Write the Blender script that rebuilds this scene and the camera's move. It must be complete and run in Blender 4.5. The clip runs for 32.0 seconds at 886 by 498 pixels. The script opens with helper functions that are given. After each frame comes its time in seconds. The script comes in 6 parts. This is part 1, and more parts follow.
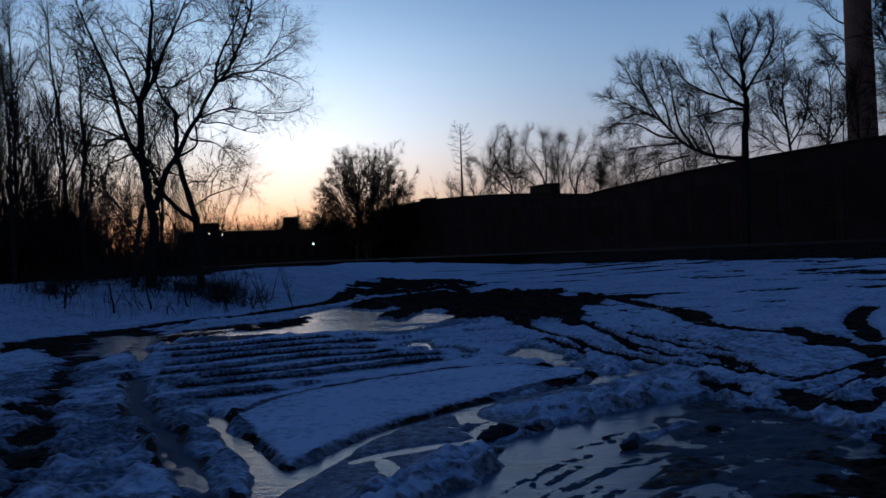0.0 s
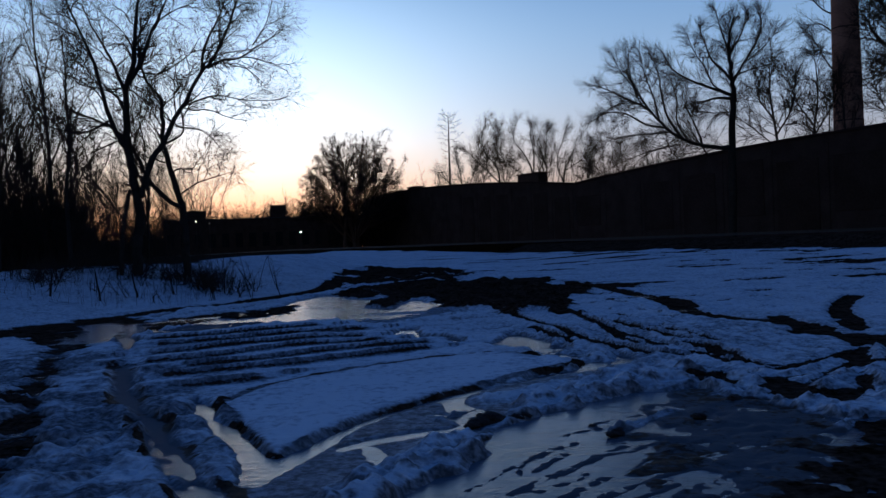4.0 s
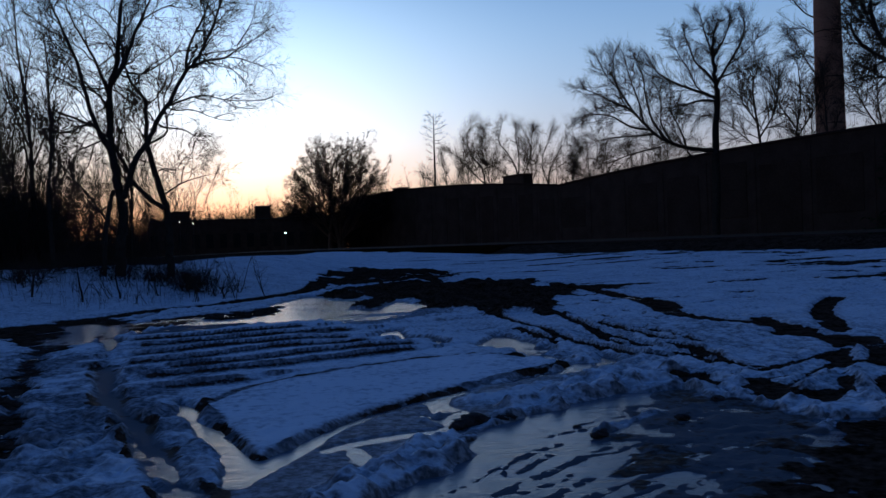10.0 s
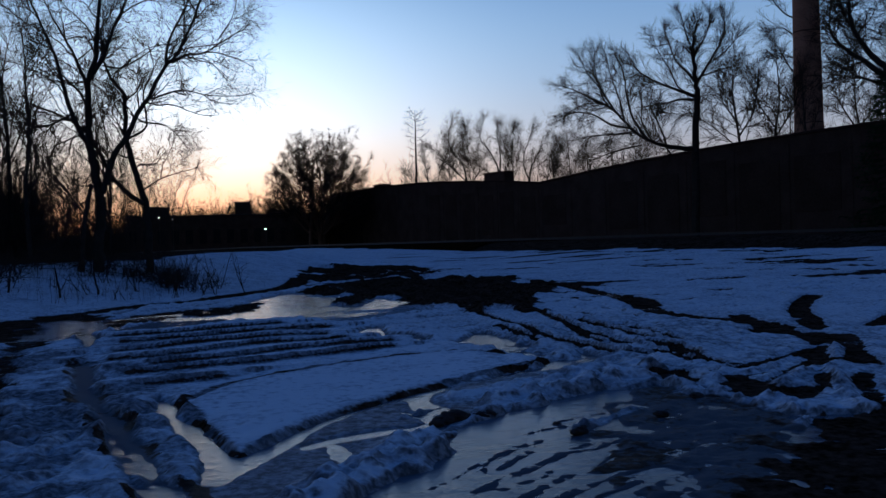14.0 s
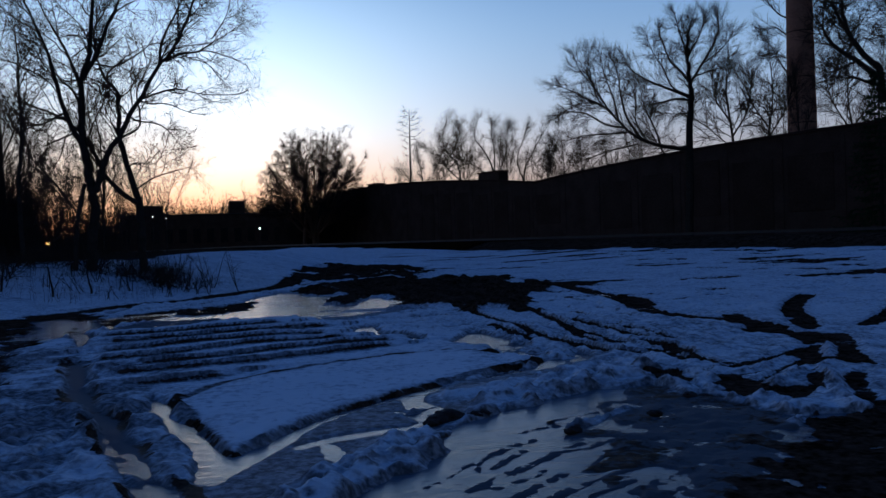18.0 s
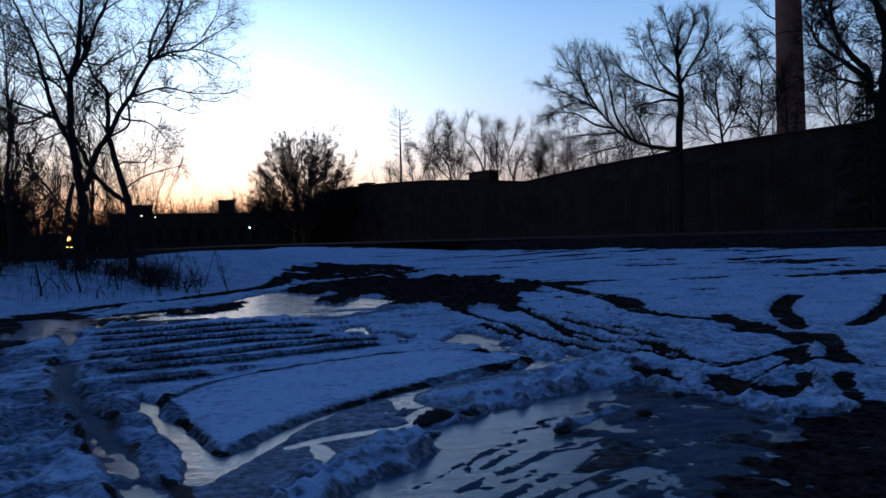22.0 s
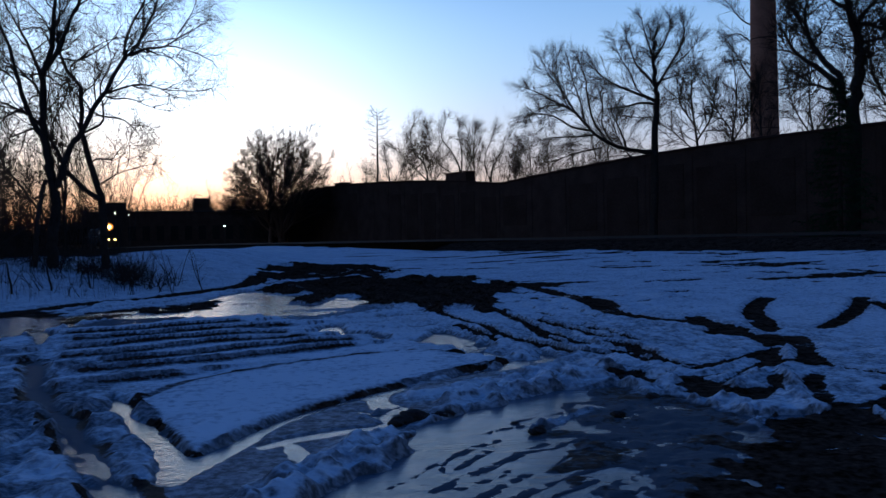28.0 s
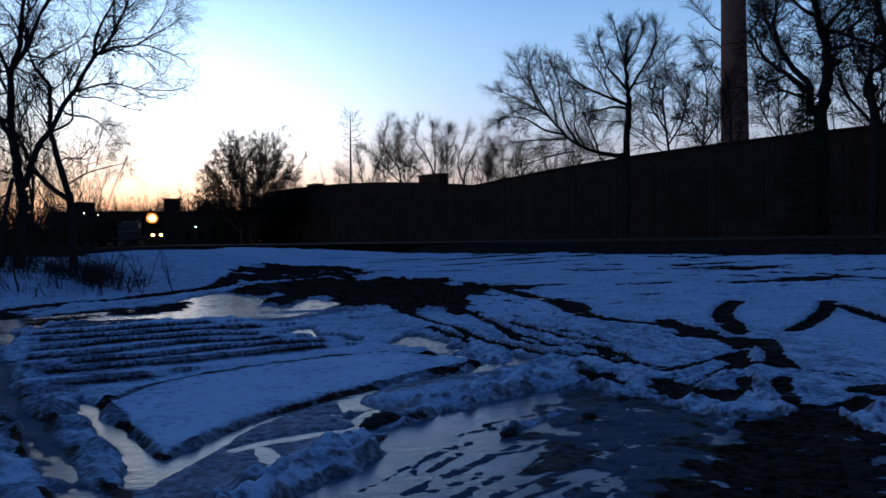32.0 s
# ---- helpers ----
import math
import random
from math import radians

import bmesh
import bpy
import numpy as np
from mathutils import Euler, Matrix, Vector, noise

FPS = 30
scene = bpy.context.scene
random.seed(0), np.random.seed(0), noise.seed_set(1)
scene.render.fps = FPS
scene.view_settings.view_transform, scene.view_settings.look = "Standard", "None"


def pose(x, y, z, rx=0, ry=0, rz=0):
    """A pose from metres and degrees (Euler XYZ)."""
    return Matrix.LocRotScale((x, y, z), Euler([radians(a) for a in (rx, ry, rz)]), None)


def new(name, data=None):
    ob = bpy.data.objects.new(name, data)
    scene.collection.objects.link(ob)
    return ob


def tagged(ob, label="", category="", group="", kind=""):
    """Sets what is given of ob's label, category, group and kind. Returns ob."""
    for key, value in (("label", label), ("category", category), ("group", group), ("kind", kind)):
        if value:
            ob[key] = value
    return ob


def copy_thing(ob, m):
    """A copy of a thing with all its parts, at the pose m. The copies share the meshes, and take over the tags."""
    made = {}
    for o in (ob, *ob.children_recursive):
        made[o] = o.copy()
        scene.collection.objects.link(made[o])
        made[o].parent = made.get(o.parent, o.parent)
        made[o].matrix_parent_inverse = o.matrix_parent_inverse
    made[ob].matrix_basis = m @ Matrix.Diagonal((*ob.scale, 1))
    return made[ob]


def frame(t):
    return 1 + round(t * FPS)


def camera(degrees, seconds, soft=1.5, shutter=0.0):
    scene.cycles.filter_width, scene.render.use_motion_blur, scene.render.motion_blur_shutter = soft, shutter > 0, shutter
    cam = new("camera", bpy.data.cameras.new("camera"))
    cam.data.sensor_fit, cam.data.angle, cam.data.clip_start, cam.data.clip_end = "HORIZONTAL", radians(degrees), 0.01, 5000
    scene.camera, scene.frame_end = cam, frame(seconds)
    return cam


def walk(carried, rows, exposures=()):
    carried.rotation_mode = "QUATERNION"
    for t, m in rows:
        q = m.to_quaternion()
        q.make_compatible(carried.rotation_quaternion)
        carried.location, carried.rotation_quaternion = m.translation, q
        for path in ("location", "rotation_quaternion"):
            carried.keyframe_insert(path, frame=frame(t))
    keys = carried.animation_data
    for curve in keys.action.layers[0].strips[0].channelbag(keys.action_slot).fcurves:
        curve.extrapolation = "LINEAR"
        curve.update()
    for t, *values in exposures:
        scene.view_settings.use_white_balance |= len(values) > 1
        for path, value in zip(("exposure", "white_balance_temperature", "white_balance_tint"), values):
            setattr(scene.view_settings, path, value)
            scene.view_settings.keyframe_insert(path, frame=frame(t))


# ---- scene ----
cam = camera(53.66, 32.0, soft=1.5)

# Held by hand on one spot; it pans slowly to the right.
EYE = (0.0, 0.0, 1.6)
TURNS = [  # seconds, Euler degrees
    (0.0, 90.444, 2.281, 0.018),
    (0.5, 90.296, 2.044, -0.176),
    (1.0, 89.826, 1.826, -0.530),
    (1.5, 89.559, 1.806, -0.674),
    (2.0, 89.523, 1.857, -0.831),
    (2.5, 89.592, 1.957, -0.863),
    (3.0, 89.655, 2.094, -0.768),
    (3.5, 89.659, 2.146, -0.761),
    (5.5, 89.395, 2.167, -1.102),
    (6.0, 89.207, 2.196, -1.259),
    (6.5, 89.162, 2.327, -1.239),
    (7.0, 89.236, 2.319, -1.339),
    (7.5, 89.346, 2.160, -1.479),
    (8.0, 89.520, 2.047, -1.542),
    (8.5, 89.788, 2.008, -1.589),
    (9.0, 89.790, 1.904, -1.693),
    (9.5, 89.681, 2.010, -1.772),
    (10.0, 89.700, 2.047, -1.773),
    (10.5, 89.685, 2.138, -1.920),
    (11.0, 89.647, 2.203, -2.053),
    (11.5, 89.674, 2.232, -2.185),
    (12.0, 89.737, 2.093, -2.457),
    (12.5, 89.717, 1.884, -2.695),
    (13.0, 89.631, 1.768, -2.809),
    (13.5, 89.523, 1.773, -2.914),
    (14.0, 89.456, 1.802, -3.013),
    (14.5, 89.451, 1.808, -3.065),
    (16.5, 89.518, 1.754, -3.342),
    (17.0, 89.472, 1.788, -3.300),
    (17.5, 89.428, 1.831, -3.388),
    (18.0, 89.400, 1.755, -3.393),
    (18.5, 89.295, 1.735, -3.352),
    (19.0, 89.184, 1.754, -3.344),
    (19.5, 89.087, 1.683, -3.452),
    (20.0, 89.164, 1.717, -3.673),
    (20.5, 89.302, 1.579, -3.876),
    (21.0, 89.382, 1.588, -3.949),
    (21.5, 89.417, 1.581, -3.996),
    (22.0, 89.368, 1.618, -4.032),
    (22.5, 89.274, 1.601, -4.182),
    (23.0, 89.226, 1.577, -4.226),
    (23.5, 89.249, 1.468, -4.363),
    (24.0, 89.280, 1.429, -4.428),
    (24.5, 89.229, 1.430, -4.551),
    (25.0, 89.228, 1.430, -4.757),
    (25.5, 89.258, 1.449, -4.925),
    (27.5, 89.292, 1.179, -5.454),
    (28.0, 89.363, 1.129, -5.583),
    (28.5, 89.325, 1.083, -5.803),
    (29.0, 89.354, 1.090, -6.026),
    (29.5, 89.276, 1.032, -6.199),
    (30.0, 89.265, 1.110, -6.461),
    (30.5, 89.269, 1.106, -6.667),
    (31.0, 89.402, 1.053, -6.898),
    (31.5, 89.439, 0.900, -7.214),
    (32.0, 89.472, 0.825, -7.359),
]
walk(cam, [(t, pose(*EYE, rx, ry, rz)) for t, rx, ry, rz in TURNS],
     exposures=[(0.0, -0.60, 6560, 10.5), (1.2, -0.42, 6540, 10.5), (2.2, -0.33, 6460, 8.5), (3.0, -0.33, 6480, 9), (6.0, -0.24, 6500, 9.5), (7.0, -0.17, 6450, 9), (8.0, -0.17, 6450, 9), (9.0, -0.27, 6500, 9.5), (12.0, -0.28, 6450, 9.5), (14.0, -0.38, 6450, 9.5), (18.0, -0.34, 6450, 9.5), (20.0, 0.05, 6350, 8.5), (25.0, 0.07, 6250, 8.5), (32.0, 0.03, 6200, 8)])

# ---- world and light: clear dusk, the sun just gone down behind the far woods ----
SUNSET = -13.0  # degrees from +Y, negative to -X
world = bpy.data.worlds.new("dusk_sky")
scene.world = world
world.use_nodes = True
wt = world.node_tree
wt.nodes.clear()


def wnode(kind, **inputs):
    n = wt.nodes.new(kind)
    for k, v in inputs.items():
        n.inputs[k].default_value = v
    return n


def wmath(op, a, b):
    n = wt.nodes.new("ShaderNodeMath")
    n.operation = op
    for k, v in enumerate((a, b)):
        if isinstance(v, (int, float)):
            n.inputs[k].default_value = v
        else:
            wt.links.new(v, n.inputs[k])
    return n.outputs[0]


def wramp(stops, source):
    n = wt.nodes.new("ShaderNodeValToRGB")
    n.color_ramp.interpolation = "B_SPLINE"
    while len(n.color_ramp.elements) < len(stops):
        n.color_ramp.elements.new(0.5)
    for e, (at, c) in zip(n.color_ramp.elements, stops):
        e.position, e.color = at, (*c, 1)
    wt.links.new(source, n.inputs[0])
    return n.outputs[0]


def wscale(colour, factor):
    n = wt.nodes.new("ShaderNodeVectorMath")
    n.operation = "SCALE"
    wt.links.new(colour, n.inputs[0])
    if isinstance(factor, (int, float)):
        n.inputs["Scale"].default_value = factor
    else:
        wt.links.new(factor, n.inputs["Scale"])
    return n.outputs[0]


def wadd(a, b):
    n = wt.nodes.new("ShaderNodeVectorMath")
    n.operation = "ADD"
    wt.links.new(a, n.inputs[0])
    wt.links.new(b, n.inputs[1])
    return n.outputs[0]


# low afterglow from the sky model, the deep blue of dusk above it
sky = wt.nodes.new("ShaderNodeTexSky")
sky.sky_type = "NISHITA"
sky.sun_disc = False
sky.sun_elevation = radians(0.5)
sky.sun_rotation = radians(SUNSET)
sky.altitude = 150
sky.air_density, sky.dust_density, sky.ozone_density = 1.0, 1.2, 2.0
way = wt.nodes.new("ShaderNodeTexCoord").outputs["Generated"]
split = wt.nodes.new("ShaderNodeSeparateXYZ")
wt.links.new(way, split.inputs[0])
dot = wt.nodes.new("ShaderNodeVectorMath")
dot.operation = "DOT_PRODUCT"
flatter = wt.nodes.new("ShaderNodeVectorMath")
flatter.operation = "MULTIPLY"
flatter.inputs[1].default_value = (1.0, 1.0, 1.35)
wt.links.new(way, flatter.inputs[0])
unit = wt.nodes.new("ShaderNodeVectorMath")
unit.operation = "NORMALIZE"
wt.links.new(flatter.outputs[0], unit.inputs[0])
wt.links.new(unit.outputs[0], dot.inputs[0])
tilt = radians(5.0)
dot.inputs[1].default_value = (math.sin(radians(SUNSET)) * math.cos(tilt), math.cos(radians(SUNSET)) * math.cos(tilt), math.sin(tilt))
towards = dot.outputs["Value"]
dome = wramp([(0.0, (0.34, 0.18, 0.13)), (0.05, (0.46, 0.33, 0.29)), (0.11, (0.58, 0.63, 0.76)), (0.18, (0.40, 0.62, 0.94)),
              (0.27, (0.26, 0.5, 0.90)), (0.45, (0.047, 0.150, 0.49)), (0.7, (0.018, 0.102, 0.43)), (1.0, (0.013, 0.075, 0.36))], split.outputs[2])
west = wmath("MAXIMUM", wmath("ADD", wmath("MULTIPLY", towards, 0.45), 0.53), 0.08)
glowc = wramp([(0.0, (0.62, 0.17, 0.03)), (0.035, (0.75, 0.31, 0.10)), (0.075, (0.95, 0.66, 0.38)), (0.14, (0.90, 0.93, 0.91)), (0.3, (0.5, 0.8, 1.0))], split.outputs[2])
glow = wmath("POWER", wmath("MAXIMUM", towards, 0.0), 28.0)
total = wadd(wadd(wscale(dome, west), wscale(glowc, wmath("MULTIPLY", glow, 1.5))), wscale(sky.outputs[0], 0.02))
wbg = wnode("ShaderNodeBackground", Strength=1.0)
wout = wt.nodes.new("ShaderNodeOutputWorld")
wt.links.new(total, wbg.inputs[0])
wt.links.new(wbg.outputs[0], wout.inputs[0])


# ---- materials ----
def material(name, base, rough=0.8, metal=0.0, vary=0.25, scale=3.0, fine=40.0, bump=0.3, dist=0.01, emit=None, strength=0.0, spec=0.5):
    """A node material whose colour varies at two scales, with fine relief."""
    m = bpy.data.materials.new(name)
    m.use_nodes = True
    nt = m.node_tree
    b = nt.nodes["Principled BSDF"]
    b.inputs["Roughness"].default_value = rough
    b.inputs["Metallic"].default_value = metal
    b.inputs["Specular IOR Level"].default_value = spec
    tc = nt.nodes.new("ShaderNodeTexCoord")
    n1 = nt.nodes.new("ShaderNodeTexNoise")
    n1.inputs["Scale"].default_value = scale
    n1.inputs["Detail"].default_value = 6
    n2 = nt.nodes.new("ShaderNodeTexNoise")
    n2.inputs["Scale"].default_value = fine
    n2.inputs["Detail"].default_value = 4
    nt.links.new(tc.outputs["Object"], n1.inputs["Vector"])
    nt.links.new(tc.outputs["Object"], n2.inputs["Vector"])
    add = nt.nodes.new("ShaderNodeMath")
    add.operation = "MULTIPLY_ADD"
    add.inputs[1].default_value = 0.6
    nt.links.new(n1.outputs[0], add.inputs[0])
    mul = nt.nodes.new("ShaderNodeMath")
    mul.operation = "MULTIPLY"
    mul.inputs[1].default_value = 0.4
    nt.links.new(n2.outputs[0], mul.inputs[0])
    nt.links.new(mul.outputs[0], add.inputs[2])
    mr = nt.nodes.new("ShaderNodeMapRange")
    mr.inputs[1].default_value, mr.inputs[2].default_value = 0.3, 0.7
    nt.links.new(add.outputs[0], mr.inputs[0])
    mix = nt.nodes.new("ShaderNodeMix")
    mix.data_type = "RGBA"
    mix.inputs[6].default_value = (*[max(0.0, c * (1 - vary)) for c in base], 1)
    mix.inputs[7].default_value = (*[min(1.0, c * (1 + vary)) for c in base], 1)
    nt.links.new(mr.outputs[0], mix.inputs[0])
    nt.links.new(mix.outputs[2], b.inputs["Base Color"])
    bp = nt.nodes.new("ShaderNodeBump")
    bp.inputs["Strength"].default_value = bump
    bp.inputs["Distance"].default_value = dist
    nt.links.new(n2.outputs[0], bp.inputs["Height"])
    nt.links.new(bp.outputs[0], b.inputs["Normal"])
    if emit:
        b.inputs["Emission Color"].default_value = (*emit, 1)
        b.inputs["Emission Strength"].default_value = strength
    return m


BARK = material("bark", (0.045, 0.038, 0.032), 0.95, vary=0.4, scale=4, fine=30, bump=0.6, dist=0.02, spec=0.0)
TWIG = material("twig_bark", (0.05, 0.037, 0.03), 0.9, vary=0.3, spec=0.0)
WEED = material("dead_weed", (0.07, 0.048, 0.03), 0.95, vary=0.4, spec=0.0)
NEEDLE = material("spruce_needles", (0.03, 0.05, 0.028), 0.9, vary=0.4, spec=0.0)
WILLOWBARK = material("willow_bark", (0.17, 0.10, 0.07), 0.95, vary=0.4, scale=4, fine=30, bump=0.6, dist=0.02, spec=0.0)
# brick and plaster: even tones well below plain brick
BRICK = material("dark_brick", (0.064, 0.042, 0.034), 0.95, vary=0.35, scale=0.6, fine=7, bump=0.5, dist=0.02, spec=0.0)
CHIMNEYBRICK = material("weathered_red_brick", (0.36, 0.18, 0.12), 0.95, vary=0.5, scale=0.35, fine=6, bump=0.5, dist=0.03, spec=0.0)
PANEL = material("dark_plaster", (0.054, 0.035, 0.028), 0.95, vary=0.35, scale=0.35, fine=5, bump=0.3, dist=0.02, spec=0.0)
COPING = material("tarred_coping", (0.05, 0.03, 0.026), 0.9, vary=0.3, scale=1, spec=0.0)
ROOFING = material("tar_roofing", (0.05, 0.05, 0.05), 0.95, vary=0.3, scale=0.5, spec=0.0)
STEEL = material("painted_steel", (0.10, 0.11, 0.12), 0.6, vary=0.2, scale=1.2, fine=15, bump=0.1)
RUST = material("rusted_steel", (0.08, 0.045, 0.03), 0.9, spec=0.1, vary=0.4, scale=1.5, fine=20)
RAILSTEEL = material("rail_steel", (0.06, 0.045, 0.035), 0.7, 0.3, vary=0.2)
CLOD = material("frozen_mud", (0.05, 0.042, 0.038), 0.85, vary=0.6, scale=9, fine=45, bump=0.8, dist=0.02, spec=0.1)
BALLAST = material("dark_ballast", (0.018, 0.008, 0.003), 0.95, vary=0.6, scale=2, fine=14, bump=0.8, dist=0.05, spec=0.0)
WAGONPAINT = material("sooty_wagon_paint", (0.022, 0.015, 0.012), 0.9, vary=0.4, scale=1.5, fine=20, spec=0.0)
TIMBER = material("tarred_timber", (0.06, 0.045, 0.035), 0.95, vary=0.3)
LOCOPAINT = material("locomotive_paint", (0.014, 0.016, 0.02), 0.8, spec=0.05, vary=0.2, scale=1.0, fine=12, bump=0.1)
YELLOWPAINT = material("warning_yellow_paint", (0.12, 0.07, 0.012), 0.7, vary=0.2)
GLASS = material("dark_cab_glass", (0.008, 0.01, 0.012), 0.35, spec=0.2, vary=0.1, bump=0.0)
HEADLAMP = material("headlamp_glow", (0.9, 0.8, 0.6), 0.3, emit=(1.0, 0.5, 0.16), strength=16)
AMBERHALO = material("amber_halo_glow", (0.8, 0.5, 0.2), 0.3, emit=(1.0, 0.3, 0.03), strength=1.1)
DITCHLAMP = material("ditch_lamp_glow", (0.9, 0.8, 0.6), 0.3, emit=(1.0, 0.5, 0.16), strength=12)
COOLLAMP = material("cool_lamp_glow", (0.9, 0.9, 0.9), 0.3, emit=(0.75, 1.0, 0.85), strength=14)
WARMLAMP = material("warm_lamp_glow", (0.9, 0.9, 0.9), 0.3, emit=(1.0, 0.85, 0.65), strength=8)


def node(nt, kind, **inputs):
    n = nt.nodes.new(kind)
    for k, v in inputs.items():
        n.inputs[k].default_value = v
    return n


def ground_material():
    """Old wet snow, slush and churned mud, told apart by the sheet's own 'mud' and 'slush' values, which also darken
    shaded faces.
    """
    m = bpy.data.materials.new("snow_and_mud")
    m.use_nodes = True
    nt = m.node_tree
    b = nt.nodes["Principled BSDF"]
    L = nt.links.new
    tc = nt.nodes.new("ShaderNodeTexCoord")
    coarse = node(nt, "ShaderNodeTexNoise", Scale=1.3, Detail=6)
    fine = node(nt, "ShaderNodeTexNoise", Scale=15.0, Detail=4)
    grit = node(nt, "ShaderNodeTexNoise", Scale=110.0, Detail=3)
    for n in (coarse, fine, grit):
        L(tc.outputs["Object"], n.inputs["Vector"])
    mud = nt.nodes.new("ShaderNodeAttribute")
    mud.attribute_name = "mud"
    slush = nt.nodes.new("ShaderNodeAttribute")
    slush.attribute_name = "slush"
    snowc = nt.nodes.new("ShaderNodeMix")
    snowc.data_type = "RGBA"
    snowc.inputs[6].default_value = (0.36, 0.41, 0.46, 1)
    snowc.inputs[7].default_value = (0.77, 0.81, 0.84, 1)
    # shading of the snow's small pits is put into its colour
    pits = node(nt, "ShaderNodeTexNoise", Scale=8.0, Detail=5, Roughness=0.65)
    L(tc.outputs["Object"], pits.inputs["Vector"])
    grain = nt.nodes.new("ShaderNodeMath")
    grain.operation = "MULTIPLY_ADD"
    grain.inputs[1].default_value = 0.75
    L(pits.outputs[0], grain.inputs[0])
    half = nt.nodes.new("ShaderNodeMath")
    half.operation = "MULTIPLY"
    half.inputs[1].default_value = 0.35
    L(coarse.outputs[0], half.inputs[0])
    L(half.outputs[0], grain.inputs[2])
    clean = nt.nodes.new("ShaderNodeMapRange")
    clean.inputs[1].default_value, clean.inputs[2].default_value = 0.39, 0.55
    L(grain.outputs[0], clean.inputs[0])
    L(clean.outputs[0], snowc.inputs[0])
    slushc = nt.nodes.new("ShaderNodeMix")
    slushc.data_type = "RGBA"
    slushc.inputs[7].default_value = (0.10, 0.11, 0.12, 1)
    # half-melted snow breaks up into dark specks, dirt and grain shading together
    spread = nt.nodes.new("ShaderNodeMath")
    spread.operation = "SUBTRACT"
    spread.inputs[0].default_value = 1.0
    L(slush.outputs["Fac"], spread.inputs[1])
    both = nt.nodes.new("ShaderNodeMath")
    both.operation = "MULTIPLY"
    L(slush.outputs["Fac"], both.inputs[0])
    L(spread.outputs[0], both.inputs[1])
    speck = nt.nodes.new("ShaderNodeMapRange")
    speck.inputs[1].default_value, speck.inputs[2].default_value = 0.38, 0.62
    speck.inputs[3].default_value, speck.inputs[4].default_value = 1.3, -1.3
    speckle = node(nt, "ShaderNodeTexNoise", Scale=13.0, Detail=5, Roughness=0.6)
    L(tc.outputs["Object"], speckle.inputs["Vector"])
    L(speckle.outputs[0], speck.inputs[0])
    speck_mix = nt.nodes.new("ShaderNodeMath")
    speck_mix.operation = "MULTIPLY_ADD"
    speck_mix.use_clamp = True
    L(both.outputs[0], speck_mix.inputs[0])
    L(speck.outputs[0], speck_mix.inputs[1])
    L(slush.outputs["Fac"], speck_mix.inputs[2])
    L(speck_mix.outputs[0], slushc.inputs[0])
    L(snowc.outputs[2], slushc.inputs[6])
    mudc = nt.nodes.new("ShaderNodeMix")
    mudc.data_type = "RGBA"
    mudc.inputs[6].default_value = (0.012, 0.008, 0.005, 1)
    mudc.inputs[7].default_value = (0.085, 0.052, 0.036, 1)
    clod = node(nt, "ShaderNodeTexNoise", Scale=2.6, Detail=5, Roughness=0.7)
    L(tc.outputs["Object"], clod.inputs["Vector"])
    clods = nt.nodes.new("ShaderNodeMath")
    clods.operation = "ADD"
    L(fine.outputs[0], clods.inputs[0])
    L(clod.outputs[0], clods.inputs[1])
    clodr = nt.nodes.new("ShaderNodeMapRange")
    clodr.inputs[1].default_value, clodr.inputs[2].default_value = 0.82, 1.25
    L(clods.outputs[0], clodr.inputs[0])
    L(clodr.outputs[0], mudc.inputs[0])
    # ragged edge between snow and mud
    edge = nt.nodes.new("ShaderNodeMath")
    edge.operation = "MULTIPLY_ADD"
    edge.inputs[1].default_value = 0.7
    L(fine.outputs[0], edge.inputs[0])
    L(mud.outputs["Fac"], edge.inputs[2])
    cut = nt.nodes.new("ShaderNodeMapRange")
    cut.inputs[1].default_value, cut.inputs[2].default_value = 0.78, 0.92
    L(edge.outputs[0], cut.inputs[0])
    final = nt.nodes.new("ShaderNodeMix")
    final.data_type = "RGBA"
    L(cut.outputs[0], final.inputs[0])
    L(slushc.outputs[2], final.inputs[6])
    L(mudc.outputs[2], final.inputs[7])
    L(final.outputs[2], b.inputs["Base Color"])
    glaze = nt.nodes.new("ShaderNodeAttribute")
    glaze.attribute_name = "glaze"
    flat = nt.nodes.new("ShaderNodeAttribute")
    flat.attribute_name = "flat"
    rough = nt.nodes.new("ShaderNodeMapRange")
    rough.inputs[3].default_value, rough.inputs[4].default_value = 0.8, 0.16
    L(glaze.outputs["Fac"], rough.inputs[0])
    L(rough.outputs[0], b.inputs["Roughness"])
    gloss = nt.nodes.new("ShaderNodeMapRange")
    gloss.inputs[3].default_value, gloss.inputs[4].default_value = 0.0, 0.5
    L(glaze.outputs["Fac"], gloss.inputs[0])
    L(gloss.outputs[0], b.inputs["Specular IOR Level"])
    relief = nt.nodes.new("ShaderNodeMapRange")
    relief.inputs[3].default_value, relief.inputs[4].default_value = 0.8, 0.12
    L(flat.outputs["Fac"], relief.inputs[0])
    add = nt.nodes.new("ShaderNodeMath")
    add.operation = "MULTIPLY_ADD"
    add.inputs[1].default_value = 0.25
    L(grit.outputs[0], add.inputs[0])
    L(fine.outputs[0], add.inputs[2])
    bp = node(nt, "ShaderNodeBump", Strength=1.0, Distance=0.032)
    L(relief.outputs[0], bp.inputs["Strength"])
    L(add.outputs[0], bp.inputs["Height"])
    L(bp.outputs[0], b.inputs["Normal"])
    return m


